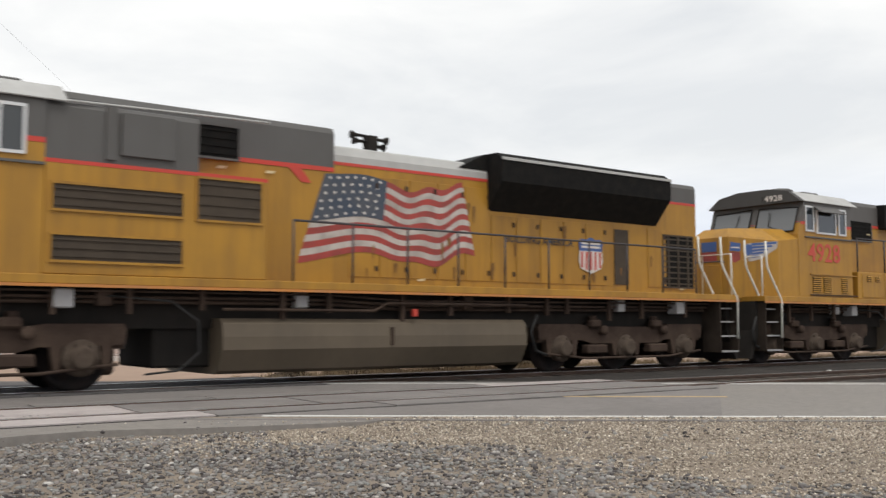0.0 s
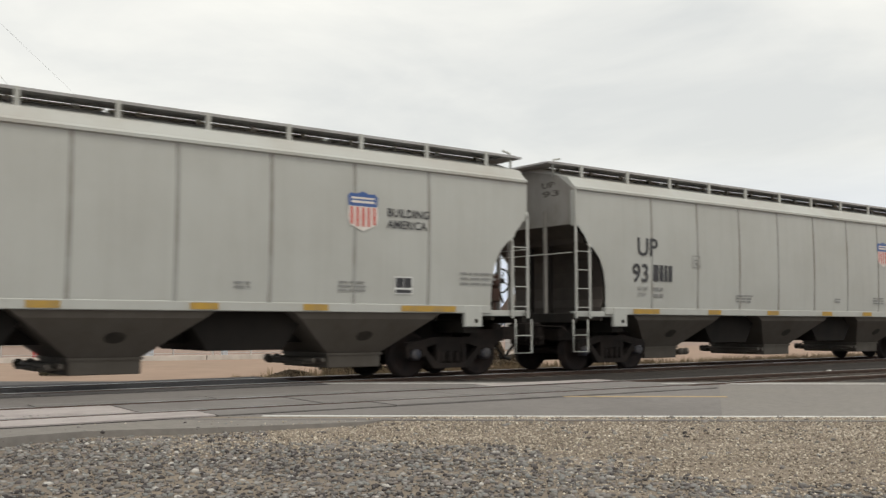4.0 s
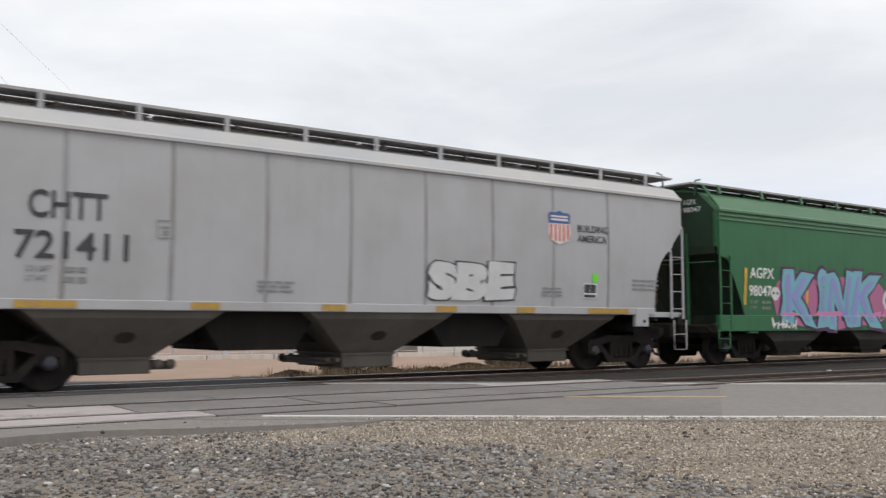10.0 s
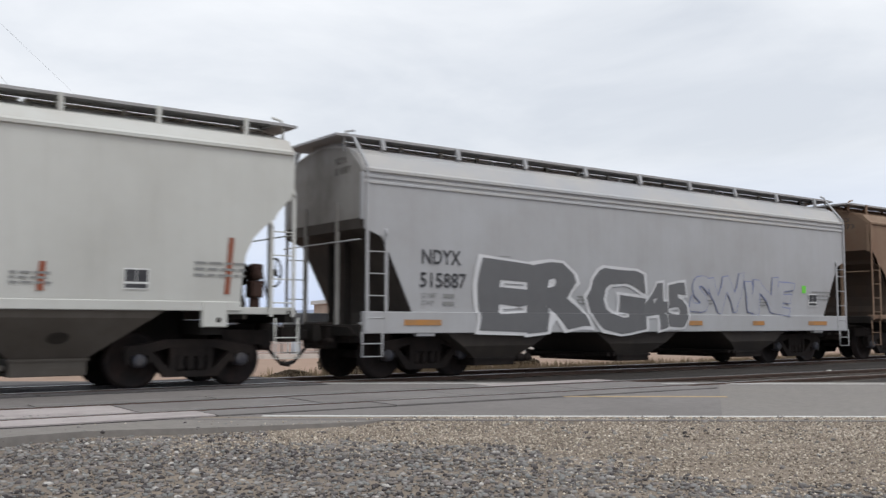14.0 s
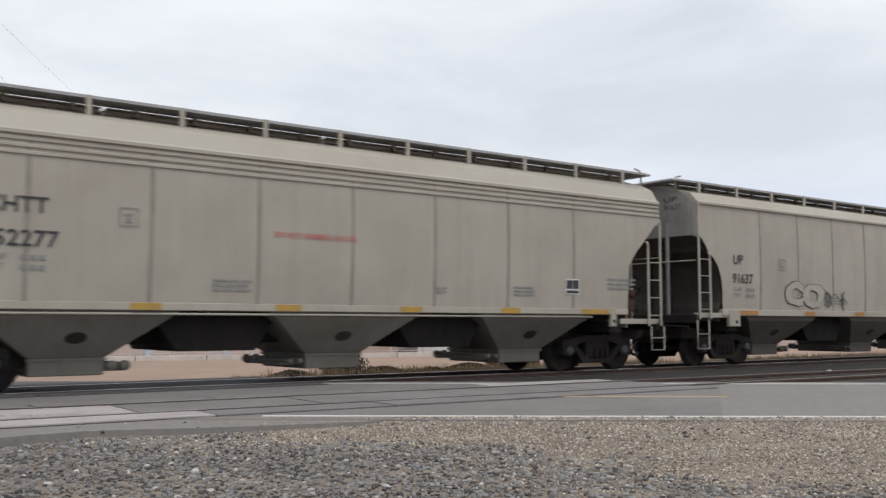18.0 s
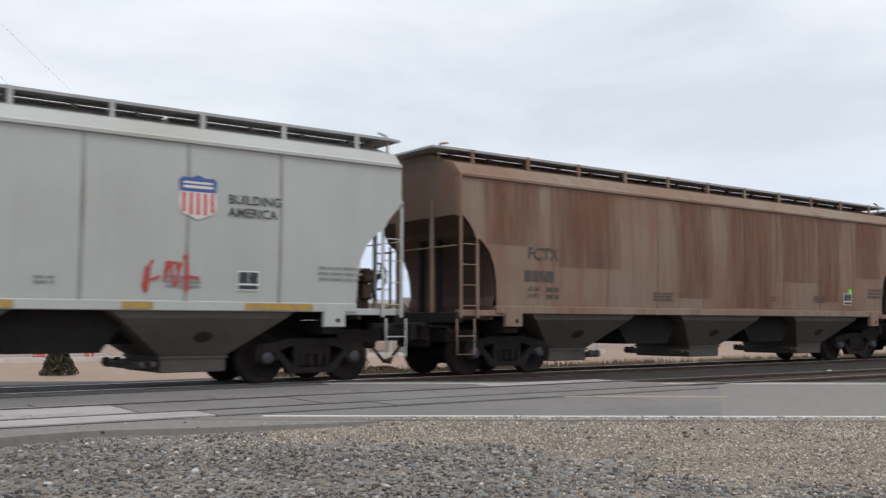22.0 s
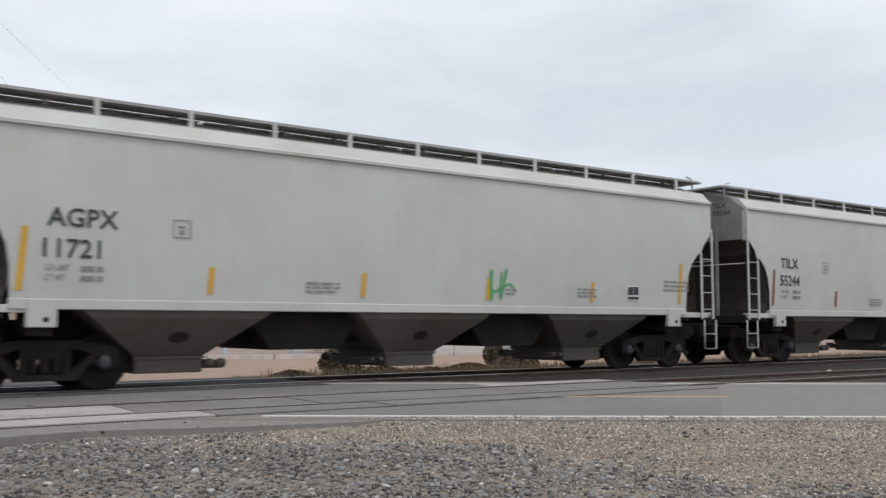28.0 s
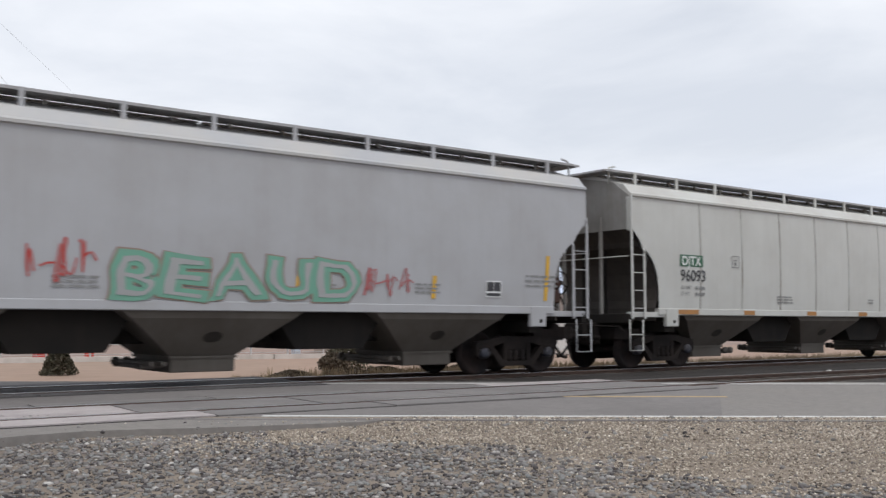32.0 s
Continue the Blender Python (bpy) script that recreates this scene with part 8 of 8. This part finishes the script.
    for x, w, h in ((0.4, 3.4, 1.45), (6.2, 2.2, 1.0), (9.8, 3.0, 1.25), (13.9, 1.9, 1.3), (3.4, 3.0, 0.6), (12.4, 1.8, 0.7)):
        s.patch(x, 3.86 - h, w, h, "rust_wash", "rust_stain")
        panel_mark(s.car, s.o + x - 0.2, 3.62, w * 1.15, 0.27, s.skin, "rust_wash", "rust_stain", proud=0.026)
        roof_stain(s, x - 0.1, w * 1.1)
    rust_runs(s, 3.86, 6, 20, 0.8)
    s.tape("orange_tape", (2.0, 0.5), (5.3, 0.5), (8.0, 0.5), (10.8, 0.5), (13.4, 0.5))
    s.plate(14.4, 1.5)
    s = car(ANGULAR, 16.2, "green_paint", "green hopper car with yellow emblem and faded paint", 522.30, roof="green_roof")
    s.uprights("yellow_tape")
    s.ids("AGPX", "98041", 1.35, 2.24, 1.79, 0.27, None, None, "white_ink")
    s.emblem(8.35, 10.55, 2.33, 3.05)
    s.tag(4.5, 6.0, 1.4, 1.9, 3, 55, (0.055, 0.165, 0.082), None, None, 0.22)
    s.tag(7.0, 9.7, 1.4, 1.95, 4, 56, (0.058, 0.168, 0.085), None, None, 0.2)
    s.tag(11.3, 13.1, 1.36, 1.95, 4, 57, WHITE, None, None, 0.07, True)
    s.plate(15.0, 1.55)
    s = car(RIBBED, 16.85, "tan_grey_paint", "tan grey ridged hopper car", 540.26)
    s.ids("CEFX", "351280", 2.22, 2.75, 2.25, 0.24, None, 1.18)
    s.notice(8.4, 10.0, 2.6)
    s.tape("yellow_tape", (1.5, 0.88), (4.4, 0.5), (7.0, 0.5), (9.6, 0.5), (12.0, 0.5), (14.3, 0.88))
    s.plate(13.8, 1.7)
    s = car(RIBBED, 16.85, "white_paint", "off-white ridged hopper car", 558.53)
    s.data(2.2, 2.2)
    s.tape("yellow_tape", (1.5, 0.88), (4.4, 0.5), (7.0, 0.5), (9.6, 0.5), (12.0, 0.5), (14.3, 0.88))
    s.plate(13.8, 1.7)
    s = car(CURVED, 17.15, "white_paint", "white curved-side hopper car with green scrawl", 576.97)
    s.ids("AGPX", "11721", 1.44, 2.53, 2.06, 0.28)
    s.tag(10.0, 10.75, 1.55, 2.15, 2, 60, (0.05, 0.35, 0.10), None, None, 0.07, True)
    s.uprights("yellow_tape")
    s.plate(14.1, 1.6)
    s = car(CURVED, 17.18, "white_paint", "white curved-side hopper car with brown reflectors", 595.60)
    s.ids("TILX", "55244", 1.44, 2.55, 2.09, 0.27, None, 0.9)
    s.uprights("red_tape")
    s.plate(14.2, 1.6)
    s = car(STRIPED, 16.1, "dull_grey_paint", "grey hopper car with cream panel and graffiti", 613.69)
    s.patch(2.32, 2.3, 2.17, 1.05, "cream")
    for x, z, w, h in ((2.3, 2.18, 2.2, 0.035), (2.3, 1.66, 2.2, 0.035), (3.3, 1.7, 0.03, 0.46), (1.6, 3.5, 0.9, 0.03)):
        s.patch(x, z, w, h, "ink", "painted_rule")
    s.print_(2.45, 2.02, 0.75, 3, "faded_ink", 0.13, 0.05)
    s.print_(3.42, 2.02, 0.9, 3, "faded_ink", 0.13, 0.05)
    s.ids("NDYX", "850626", 2.43, 2.85, 2.44, 0.30, None, 1.3)
    s.word("ZKS", 6.1, 9.0, 1.08, 2.05, (0.17, 0.34, 0.32), (0.09, 0.11, 0.09), (0.26, 0.44, 0.41), None, 0.08, 0.03, 18.0, 63, "teal spray-painted letters")
    s.word("7Z", 6.4, 8.2, 1.95, 2.5, (0.10, 0.13, 0.075), (0.30, 0.31, 0.28), None, None, 0.05, 0.02, 25.0, 66, "olive spray-painted letters")
    s.word("R", 8.4, 9.4, 1.6, 2.45, (0.28, 0.165, 0.06), (0.10, 0.07, 0.03), None, None, 0.08, 0.03, 12.0, 67, "golden brown letter")
    s.word("AOUI", 9.3, 12.0, 1.08, 2.1, (0.47, 0.46, 0.47), (0.66, 0.62, 0.62), (0.44, 0.36, 0.37), None, 0.06, 0.025, 9.0, 64, "white and pink letters")
    s.word("INE", 12.2, 14.3, 1.12, 2.1, (0.22, 0.28, 0.36), (0.11, 0.13, 0.16), (0.36, 0.41, 0.46), None, 0.06, 0.03, 6.0, 65, "blue and grey letters")
    s.cloud(14.3, 15.4, 1.3, 2.0, (0.33, 0.24, 0.23), 68)
    s.patch(14.7, 1.75, 0.55, 0.4, "dull_ink", "painted_patch")
    s.tape("orange_tape", (1.0, 0.9), (4.2, 0.5), (7.6, 0.5), (10.4, 0.5), (13.2, 0.5))
    s.plate(14.3, 1.6)
    s = car(ANGULAR, 16.1, "green_paint", "green hopper car covered with letter graffiti", 631.22, roof="green_roof")
    s.uprights("yellow_tape")
    s.ids("AGPX", "98054", 1.35, 2.23, 1.8, 0.27, None, None, "white_ink")
    s.emblem(8.1, 10.3, 2.30, 3.03)
    s.tag(0.05, 1.07, 2.85, 3.4, 3, 70, WHITE, None, None, 0.06, True)
    s.word("GL", 2.2, 3.7, 1.35, 2.05, (0.12, 0.22, 0.44), (0.35, 0.42, 0.48), None, None, 0.03, 0.024, 8.0, 71, "blue letters")
    s.word("RN", 4.05, 5.5, 1.38, 2.2, (0.03, 0.03, 0.032), (0.45, 0.47, 0.45), None, None, 0.035, 0.025, 5.0, 72, "black letters with white edges")
    s.word("EUV", 5.5, 6.6, 1.4, 2.0, (0.10, 0.17, 0.07), None, None, None, 0.05, 0.0, 12.0, 77, "faded olive letters")
    s.word("RN", 6.85, 8.1, 1.3, 2.05, (0.58, 0.60, 0.59), (0.20, 0.25, 0.22), None, None, 0.035, 0.02, 4.0, 73, "white letters")
    s.tag(8.4, 9.6, 1.4, 1.85, 4, 74, WHITE, None, None, 0.05, True)
    s.word("FALL", 9.7, 12.0, 1.34, 2.1, (0.026, 0.125, 0.048), (0.36, 0.44, 0.36), None, None, 0.06, 0.025, 10.0, 78, "white outlined letters")
    s.tag(12.0, 13.0, 1.4, 1.9, 4, 79, (0.30, 0.38, 0.32), None, None, 0.05, True)
    s.tag(4.2, 13.6, 0.94, 1.22, 11, 75, (0.20, 0.27, 0.24), None, None, 0.06, True)
    s.tag(3.0, 14.6, 0.92, 1.2, 8, 80, (0.11, 0.20, 0.24), None, None, 0.05, True)
    s.word("GE", 13.2, 15.0, 1.36, 2.05, (0.13, 0.25, 0.50), (0.42, 0.52, 0.62), None, None, 0.03, 0.024, 6.0, 76, "blue bubble letters with pale rims")
    s = car(CURVED, 17.05, "cool_grey_paint", "grey curved-side hopper car with green and red graffiti", 649.22)
    s.ids("AGPX", "70076", 0.94, 2.5, 2.06, 0.28)
    s.word("BEAUD", 6.7, 11.2, 1.42, 2.2, (0.15, 0.34, 0.25), (0.27, 0.20, 0.16), (0.34, 0.345, 0.34), None, 0.07, 0.025, 5.0, 83, "green and grey letters with red-brown edges")
    s.tag(5.56, 6.57, 1.7, 2.3, 3, 81, RED, None, None, 0.06, True)
    s.tag(11.3, 12.4, 1.6, 2.1, 4, 82, (0.38, 0.10, 0.10), None, None, 0.05, True)
    s.uprights("yellow_tape")
    s.plate(14.2, 1.6)
    s = car(SEAMED, 16.6, "white_paint", "off-white seamed hopper car with green boxed mark", 667.5)
    s.patch(1.70, 2.45, 0.86, 0.28, "dark_green", "mark_panel")
    letter(s.car, "DJTX", s.o + 1.78, 2.48, 0.22, lambda z: skin_of(SEAMED)(z) + 0.006, "white_ink", 0.7)
    s.text("96093", 1.72, 2.1, 0.27)
    s.data(1.75, 2.1)
    s.tape("orange_tape", (1.5, 0.9), (4.2, 0.45), (7.0, 0.45), (9.6, 0.45), (12.0, 0.45), (14.3, 0.9))
    s.plate(13.8, 1.6)


M["dark_green"] = mat("dark_green_panel", (0.04, 0.12, 0.07), 0.6)
roster()


# ---- behind the tracks: dirt lot, low wall and fence, shrubs, town edge, far land ----
VIEW_Z = -0.34


def build_lot_edge():
    """A low white concrete wall along the lot, with a wire fence on dark posts behind it."""
    a, b = Vector((2.0, 22.2, VIEW_Z)), Vector((34.0, 15.9, VIEW_Z))
    n = (b - a).cross(Vector((0, 0, 1))).normalized() * 0.12
    wall = thing("low_wall", "low white concrete wall round the dirt lot", "wall")
    pieces = 12
    for i in range(pieces):
        p, q = a.lerp(b, (i + 0.01) / pieces), a.lerp(b, (i + 0.99) / pieces)
        part("wall_block", prism([(v.x, v.y) for v in (p + n, q + n, q - n, p - n)], "z", VIEW_Z - 0.1, VIEW_Z + 0.19), M["pale_wall"], wall)
    fence = thing("wire_fence", "pale pipe fence on galvanised posts", "fence")
    for i in range(22):
        p = a.lerp(b, i / 21) - n * 5
        part("fence_post", box(-0.03, 0.03, -0.03, 0.03, 0, 1.05 if i % 3 else 1.3), M["galv_post"], fence, at=p)
    for z in (0.25, 0.62, 1.0):
        part("fence_wire", tube([a - n * 5 + Vector((0, 0, z)), b - n * 5 + Vector((0, 0, z))], 0.012, 4), M["galv_post"], fence)


def pillar(along, wide, tall):
    """A pale painted pillar just behind the low wall: shaft, foot and cap."""
    at = Vector((2.0, 22.2, VIEW_Z)).lerp(Vector((34.0, 15.9, VIEW_Z)), along) + Vector((0.15, 0.75, 0))
    t = thing("gate_pillar", "pale blue-white painted pillar behind the low wall", "pillar", "pillars behind the wall", at)
    part("shaft", box(-wide / 2, wide / 2, -wide / 2, wide / 2, 0, tall, 0.02), M["pillar_paint"], t)
    part("foot", box(-wide / 2 - 0.04, wide / 2 + 0.04, -wide / 2 - 0.04, wide / 2 + 0.04, 0, 0.12, 0.01), M["pale_wall"], t)
    part("cap", box(-wide / 2 - 0.03, wide / 2 + 0.03, -wide / 2 - 0.03, wide / 2 + 0.03, tall, tall + 0.06, 0.01), M["pillar_paint"], t)


def leaf_cloud(points, size, seed):
    """Many small leaf blades about the points."""
    rng = np.random.default_rng(seed)
    p = np.array(points)
    n = len(p)
    d1 = rng.normal(size=(n, 3))
    d1 /= np.linalg.norm(d1, axis=1)[:, None]
    d2 = np.cross(d1, rng.normal(size=(n, 3)))
    d2 /= np.linalg.norm(d2, axis=1)[:, None]
    s = size * rng.uniform(0.6, 1.4, (n, 1))
    v = np.stack([p - d1 * s, p + d2 * s * 0.5, p + d1 * s, p - d2 * s * 0.5], 1).reshape(-1, 3)
    f = np.arange(4 * n).reshape(-1, 4)
    return mesh_from(v.tolist(), f.tolist())


def shrub(x, y, width, height, m, label, seed, cone):
    rng = random.Random(seed)
    base = thing("shrub", label, "shrub", "shrubs behind the track", (x, y, VIEW_Z))
    trunk = bmesh.new()
    for i in range(5):
        a = i * 1.3
        add_tube(trunk, [(0, 0, 0), (0.1 * math.cos(a), 0.1 * math.sin(a), height * 0.3), (width * 0.22 * math.cos(a), width * 0.22 * math.sin(a), height * 0.7)], 0.02, 5)
    part("stems", trunk, M["wood"], base)
    pts = []
    lumps = [(rng.uniform(-1, 1), rng.uniform(-1, 1), rng.uniform(0.15, 0.85)) for _ in range(14)]
    while len(pts) < 3200:
        z = rng.random()
        r = width / 2 * ((1.02 - z) ** 0.95 if cone else math.sin(math.pi * (0.18 + 0.80 * z)) ** 0.7)
        a = rng.uniform(0, 6.283)
        wob = 1 + 0.22 * noise.noise((3 * math.cos(a), 3 * math.sin(a), 5 * z + seed))
        q = r * wob * rng.uniform(0.55, 1.0)
        pts.append((q * math.cos(a), q * math.sin(a), 0.02 + z * height * (1 + 0.05 * wob)))
    part("crown", leaf_cloud(pts, 0.045, seed), M[m], base, "dense twiggy foliage")


def build_scrub():
    """Dry grass and brown scrub along the far side of the track."""
    rng = np.random.default_rng(3)
    verts, faces = [], []
    while len(faces) < 15000:
        x, y = rng.uniform(9, 46), 3.0 + abs(rng.normal(0, 1.5))
        if noise.noise((x * 0.5, y * 0.5, 1)) + 0.25 < rng.uniform(-0.4, 0.5):
            continue
        tall = rng.uniform(0.10, 0.32) * (1 if x > 11 else 0.5)
        for _ in range(6):
            a = rng.uniform(0, 6.283)
            bx, by = x + rng.normal(0, 0.06), y + rng.normal(0, 0.06)
            z = ground_z(bx, by) - 0.01
            k = len(verts)
            lean = rng.uniform(0.02, 0.14)
            verts += [(bx - 0.012, by, z), (bx + 0.012, by, z), (bx + lean * math.cos(a), by + lean * math.sin(a), z + tall * rng.uniform(0.5, 1.1))]
            faces.append((k, k + 1, k + 2))
    tagged(part("dry_grass", mesh_from(verts, faces), M["dry_grass"], None), "dry pale grass and brown scrub behind the track", "grass", kind="stuff")


def utility_pole(x, y, top, label):
    p = thing("utility_pole", label, "utility pole", "utility poles", (x, y, VIEW_Z))
    bm = bmesh.new()
    add_lathe(bm, [(0.16, 0), (0.14, top * 0.5), (0.10, top)], "z", n=10)
    part("pole", bm, M["wood"], p)
    part("crossarm", box(-1.1, 1.1, -0.06, 0.06, top - 0.55, top - 0.42), M["wood"], p)
    for k in (-1.0, -0.4, 0.4, 1.0):
        bm = bmesh.new()
        add_lathe(bm, [(0.05, top - 0.42), (0.06, top - 0.34), (0.03, top - 0.27)], "z", (k, 0, 0), 8)
        part("insulator", bm, M["galv_post"], p)


def build_wires():
    for ends in (((-3.0, -2.7, 10.7), (38.8, 91.5, 9.8)), ((-3.4, -2.7, 9.0), (38.4, 91.7, 9.2)), ((-5.0, 0.0, 12.9), (49.3, 95.8, 12.7))):
        a, b = Vector(ends[0]), Vector(ends[1])
        w = tube([a.lerp(b, i / 16) - Vector((0, 0, 0.4 * (i / 16) * (1 - i / 16))) for i in range(17)], 0.0042, 4)
        tagged(part("power_wire", w, M["wire"], None), "thin dark overhead power wire", "wire", "overhead wires")
    utility_pole(38.8, 91.5, 10.3, "weathered wooden pole with crossarm and wires")
    utility_pole(49.3, 95.8, 13.2, "weathered wooden pole with crossarm and wires")


def building(name, x, y, w, d, h, wall_m, roof_m, label, windows, flat=False, turn=0.0):
    b = thing(name, label, "building", "town edge buildings", (x, y, VIEW_Z))
    b.rotation_euler = (0, 0, turn)
    part("wall", box(0, w, 0, d, 0, h), M[wall_m], b)
    if flat:
        part("roof", box(-0.15, w + 0.15, -0.15, d + 0.15, h, h + 0.18), M[roof_m], b)
    else:
        part("roof", prism([(-0.35, h - 0.08), (d + 0.35, h - 0.08), (d / 2, h + d * 0.22)], "x", -0.3, w + 0.3), M[roof_m], b)
    for i in range(windows):
        wx = w * (i + 0.5) / windows
        f = part("window", box(wx - 0.5, wx + 0.5, -0.05, 0.02, h * 0.42, h * 0.78), M["window_frame"], b)
        part("pane", box(wx - 0.42, wx + 0.42, -0.06, 0.0, h * 0.46, h * 0.74), M["glass"], f)


def utility_box(x, y, w, h, label, low_m, top_m):
    """A small cabinet: base, upper body with dark slots, and a cap."""
    t = thing("utility_box", label, "utility box", "", (x, y, VIEW_Z))
    part("base", box(0, w, 0, w * 0.6, 0, h * 0.7, 0.01), M[low_m], t)
    part("upper_body", box(0, w, 0, w * 0.6, h * 0.7, h, 0.01), M[top_m], t)
    for i in range(3):
        part("slot", box(w * (0.15 + 0.27 * i), w * (0.3 + 0.27 * i), -0.012, 0.02, h * 0.8, h * 0.92), M["black"], t)
    part("cap", box(-0.02, w + 0.02, -0.02, w * 0.6 + 0.02, h, h + 0.03), M[top_m], t)


def build_far_land():
    """Low rough land, scattered trees and roofs out to the horizon, with hazy hills."""
    rng = np.random.default_rng(11)
    pts = []
    for _ in range(260):
        ang, r = math.radians(rng.uniform(2, 75)), rng.uniform(180, 480)
        cx, cy = r * math.sin(ang), -16 + r * math.cos(ang)
        w, h = rng.uniform(3, 9), rng.uniform(2.5, 7.5)
        for _ in range(70):
            z = rng.uniform(0, 1)
            q = w / 2 * math.sin(math.pi * (0.15 + 0.8 * z)) * rng.uniform(0.4, 1)
            a = rng.uniform(0, 6.283)
            pts.append((cx + q * math.cos(a), cy + q * math.sin(a), VIEW_Z + z * h))
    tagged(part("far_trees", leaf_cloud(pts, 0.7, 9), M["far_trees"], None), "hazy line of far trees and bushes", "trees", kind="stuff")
    verts, faces = [], []
    n = 160
    for i in range(n + 1):
        ang = math.radians(-10 + 100 * i / n)
        r = 2600
        h = 38 + 26 * noise.noise((ang * 5, 1, 0)) + 12 * noise.noise((ang * 17, 2, 0))
        verts += [(r * math.sin(ang), r * math.cos(ang), -5), ((r + 300) * math.sin(ang), (r + 300) * math.cos(ang), h)]
    faces = [(2 * i, 2 * i + 2, 2 * i + 3, 2 * i + 1) for i in range(n)]
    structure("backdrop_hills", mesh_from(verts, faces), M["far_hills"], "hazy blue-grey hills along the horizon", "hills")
    field = mesh_from([(-200, 24.5, VIEW_Z + 0.01), (60, 24.5, VIEW_Z + 0.01), (300, 30, VIEW_Z + 0.01), (300, 160, VIEW_Z + 0.01), (-200, 160, VIEW_Z + 0.01)], [(0, 1, 2, 3, 4)])
    structure("rough_field", field, M["grey_field"], "grey-brown rough field behind the lot", "field")


M["pale_wall"] = mat("pale_concrete_wall", (0.62, 0.57, 0.53), 0.85, 0.0, GRIME, 0.3, 1.0, 0.2)
M["pillar_paint"] = mat("pale_pillar_paint", (0.52, 0.56, 0.62), 0.7, 0.0, GRIME, 0.2, 2.0, 0.2)
M["wire"] = mat("dark_wire", (0.03, 0.03, 0.03), 0.6)
# distance haze is painted into the blue-grey of far trees and hills
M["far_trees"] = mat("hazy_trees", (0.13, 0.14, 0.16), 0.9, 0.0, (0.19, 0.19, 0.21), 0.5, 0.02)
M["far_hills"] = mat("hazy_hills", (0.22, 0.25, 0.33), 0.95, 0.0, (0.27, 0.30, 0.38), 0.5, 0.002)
M["brown_wall"] = mat("tan_plaster", (0.42, 0.33, 0.27), 0.85, 0.0, GRIME, 0.25, 0.8, 0.2)
M["roof_brown"] = mat("brown_shingles", (0.16, 0.12, 0.10), 0.85, 0.0, (0.1, 0.08, 0.07), 0.5, 1.0)
M["truck_red"] = mat("truck_red", (0.50, 0.045, 0.03), 0.4, 0.0, GRIME, 0.15, 1.0)

build_lot_edge()
shrub(7.42, 11.0, 1.02, 1.02, "juniper", "dark green conical juniper shrub by the dirt lot", 4, True)
shrub(15.4, 9.2, 1.75, 1.15, "juniper", "large dark bushy shrub behind the track", 5, True)
shrub(14.6, 8.4, 0.9, 0.5, "scrub", "low brown dry shrub behind the track", 6, False)
shrub(21.3, 9.0, 0.75, 0.85, "scrub", "small dry twiggy brown shrub in pale grass", 7, False)
for x_, y_, w_, h_ in ((11.2, 4.6, 1.1, 0.22), (12.6, 4.3, 1.3, 0.26), (14.0, 4.8, 1.2, 0.24), (15.3, 4.4, 1.0, 0.2), (17.2, 5.2, 1.4, 0.24), (20.0, 6.4, 1.5, 0.4)):
    shrub(x_, y_, w_, h_, "scrub", "low brown scrub in dry grass by the track", int(x_ * 10), False)
for along, wide, tall in ((0.352, 0.34, 1.7), (0.444, 0.22, 1.6), (0.536, 0.30, 1.7)):
    pillar(along, wide, tall)
build_scrub()
build_wires()
utility_box(9.9, 23.3, 1.15, 0.72, "red and white utility box behind the low wall", "truck_red", "off_white_wall")
utility_box(12.05, 24.2, 0.34, 0.62, "dark red-brown utility box behind the low wall", "loco_red", "loco_red")
building("shed", 22.8, 22.6, 3.2, 4.0, 2.4, "brown_wall", "off_white_wall", "tan shed with white eave behind the lot", 4, True, -0.3)
building("house", 27.3, 22.0, 3.6, 4.0, 1.9, "off_white_wall", "roof_brown", "small white house behind the dirt lot", 2, False, -0.3)
building("house", 34.2, 21.6, 3.4, 4.0, 2.2, "off_white_wall", "roof_brown", "small white house with low roof", 2, False, -0.4)
building("warehouse", 4.0, 48.0, 17.0, 10.0, 2.6, "brown_wall", "roof_brown", "long low tan building beyond the field", 6, True)
build_far_land()


def motions():
    """The whole train rolls past; every wheel turns with it."""
    steps = [i * 2.0 for i in range(17)]
    for car, u in MOVERS:
        walk(car, [(t, pose(u - travel(t), 0, 0)) for t in steps])
    for radius in (LOCO_R, WHEEL_R):
        turn_wheels([w for w, r in WHEELSETS if r == radius], radius)


def turn_wheels(sets, radius):
    lead = sets[0]
    walk(lead, [(i / FPS, pose(0, 0, 0, 0, -math.degrees(travel(i / FPS) / radius) % 360, 0)) for i in range(32 * FPS + 1)])
    for w in sets[1:]:
        w.rotation_mode = "QUATERNION"
        w.animation_data_create()
        w.animation_data.action = lead.animation_data.action
        w.animation_data.action_slot = lead.animation_data.action_slot


motions()
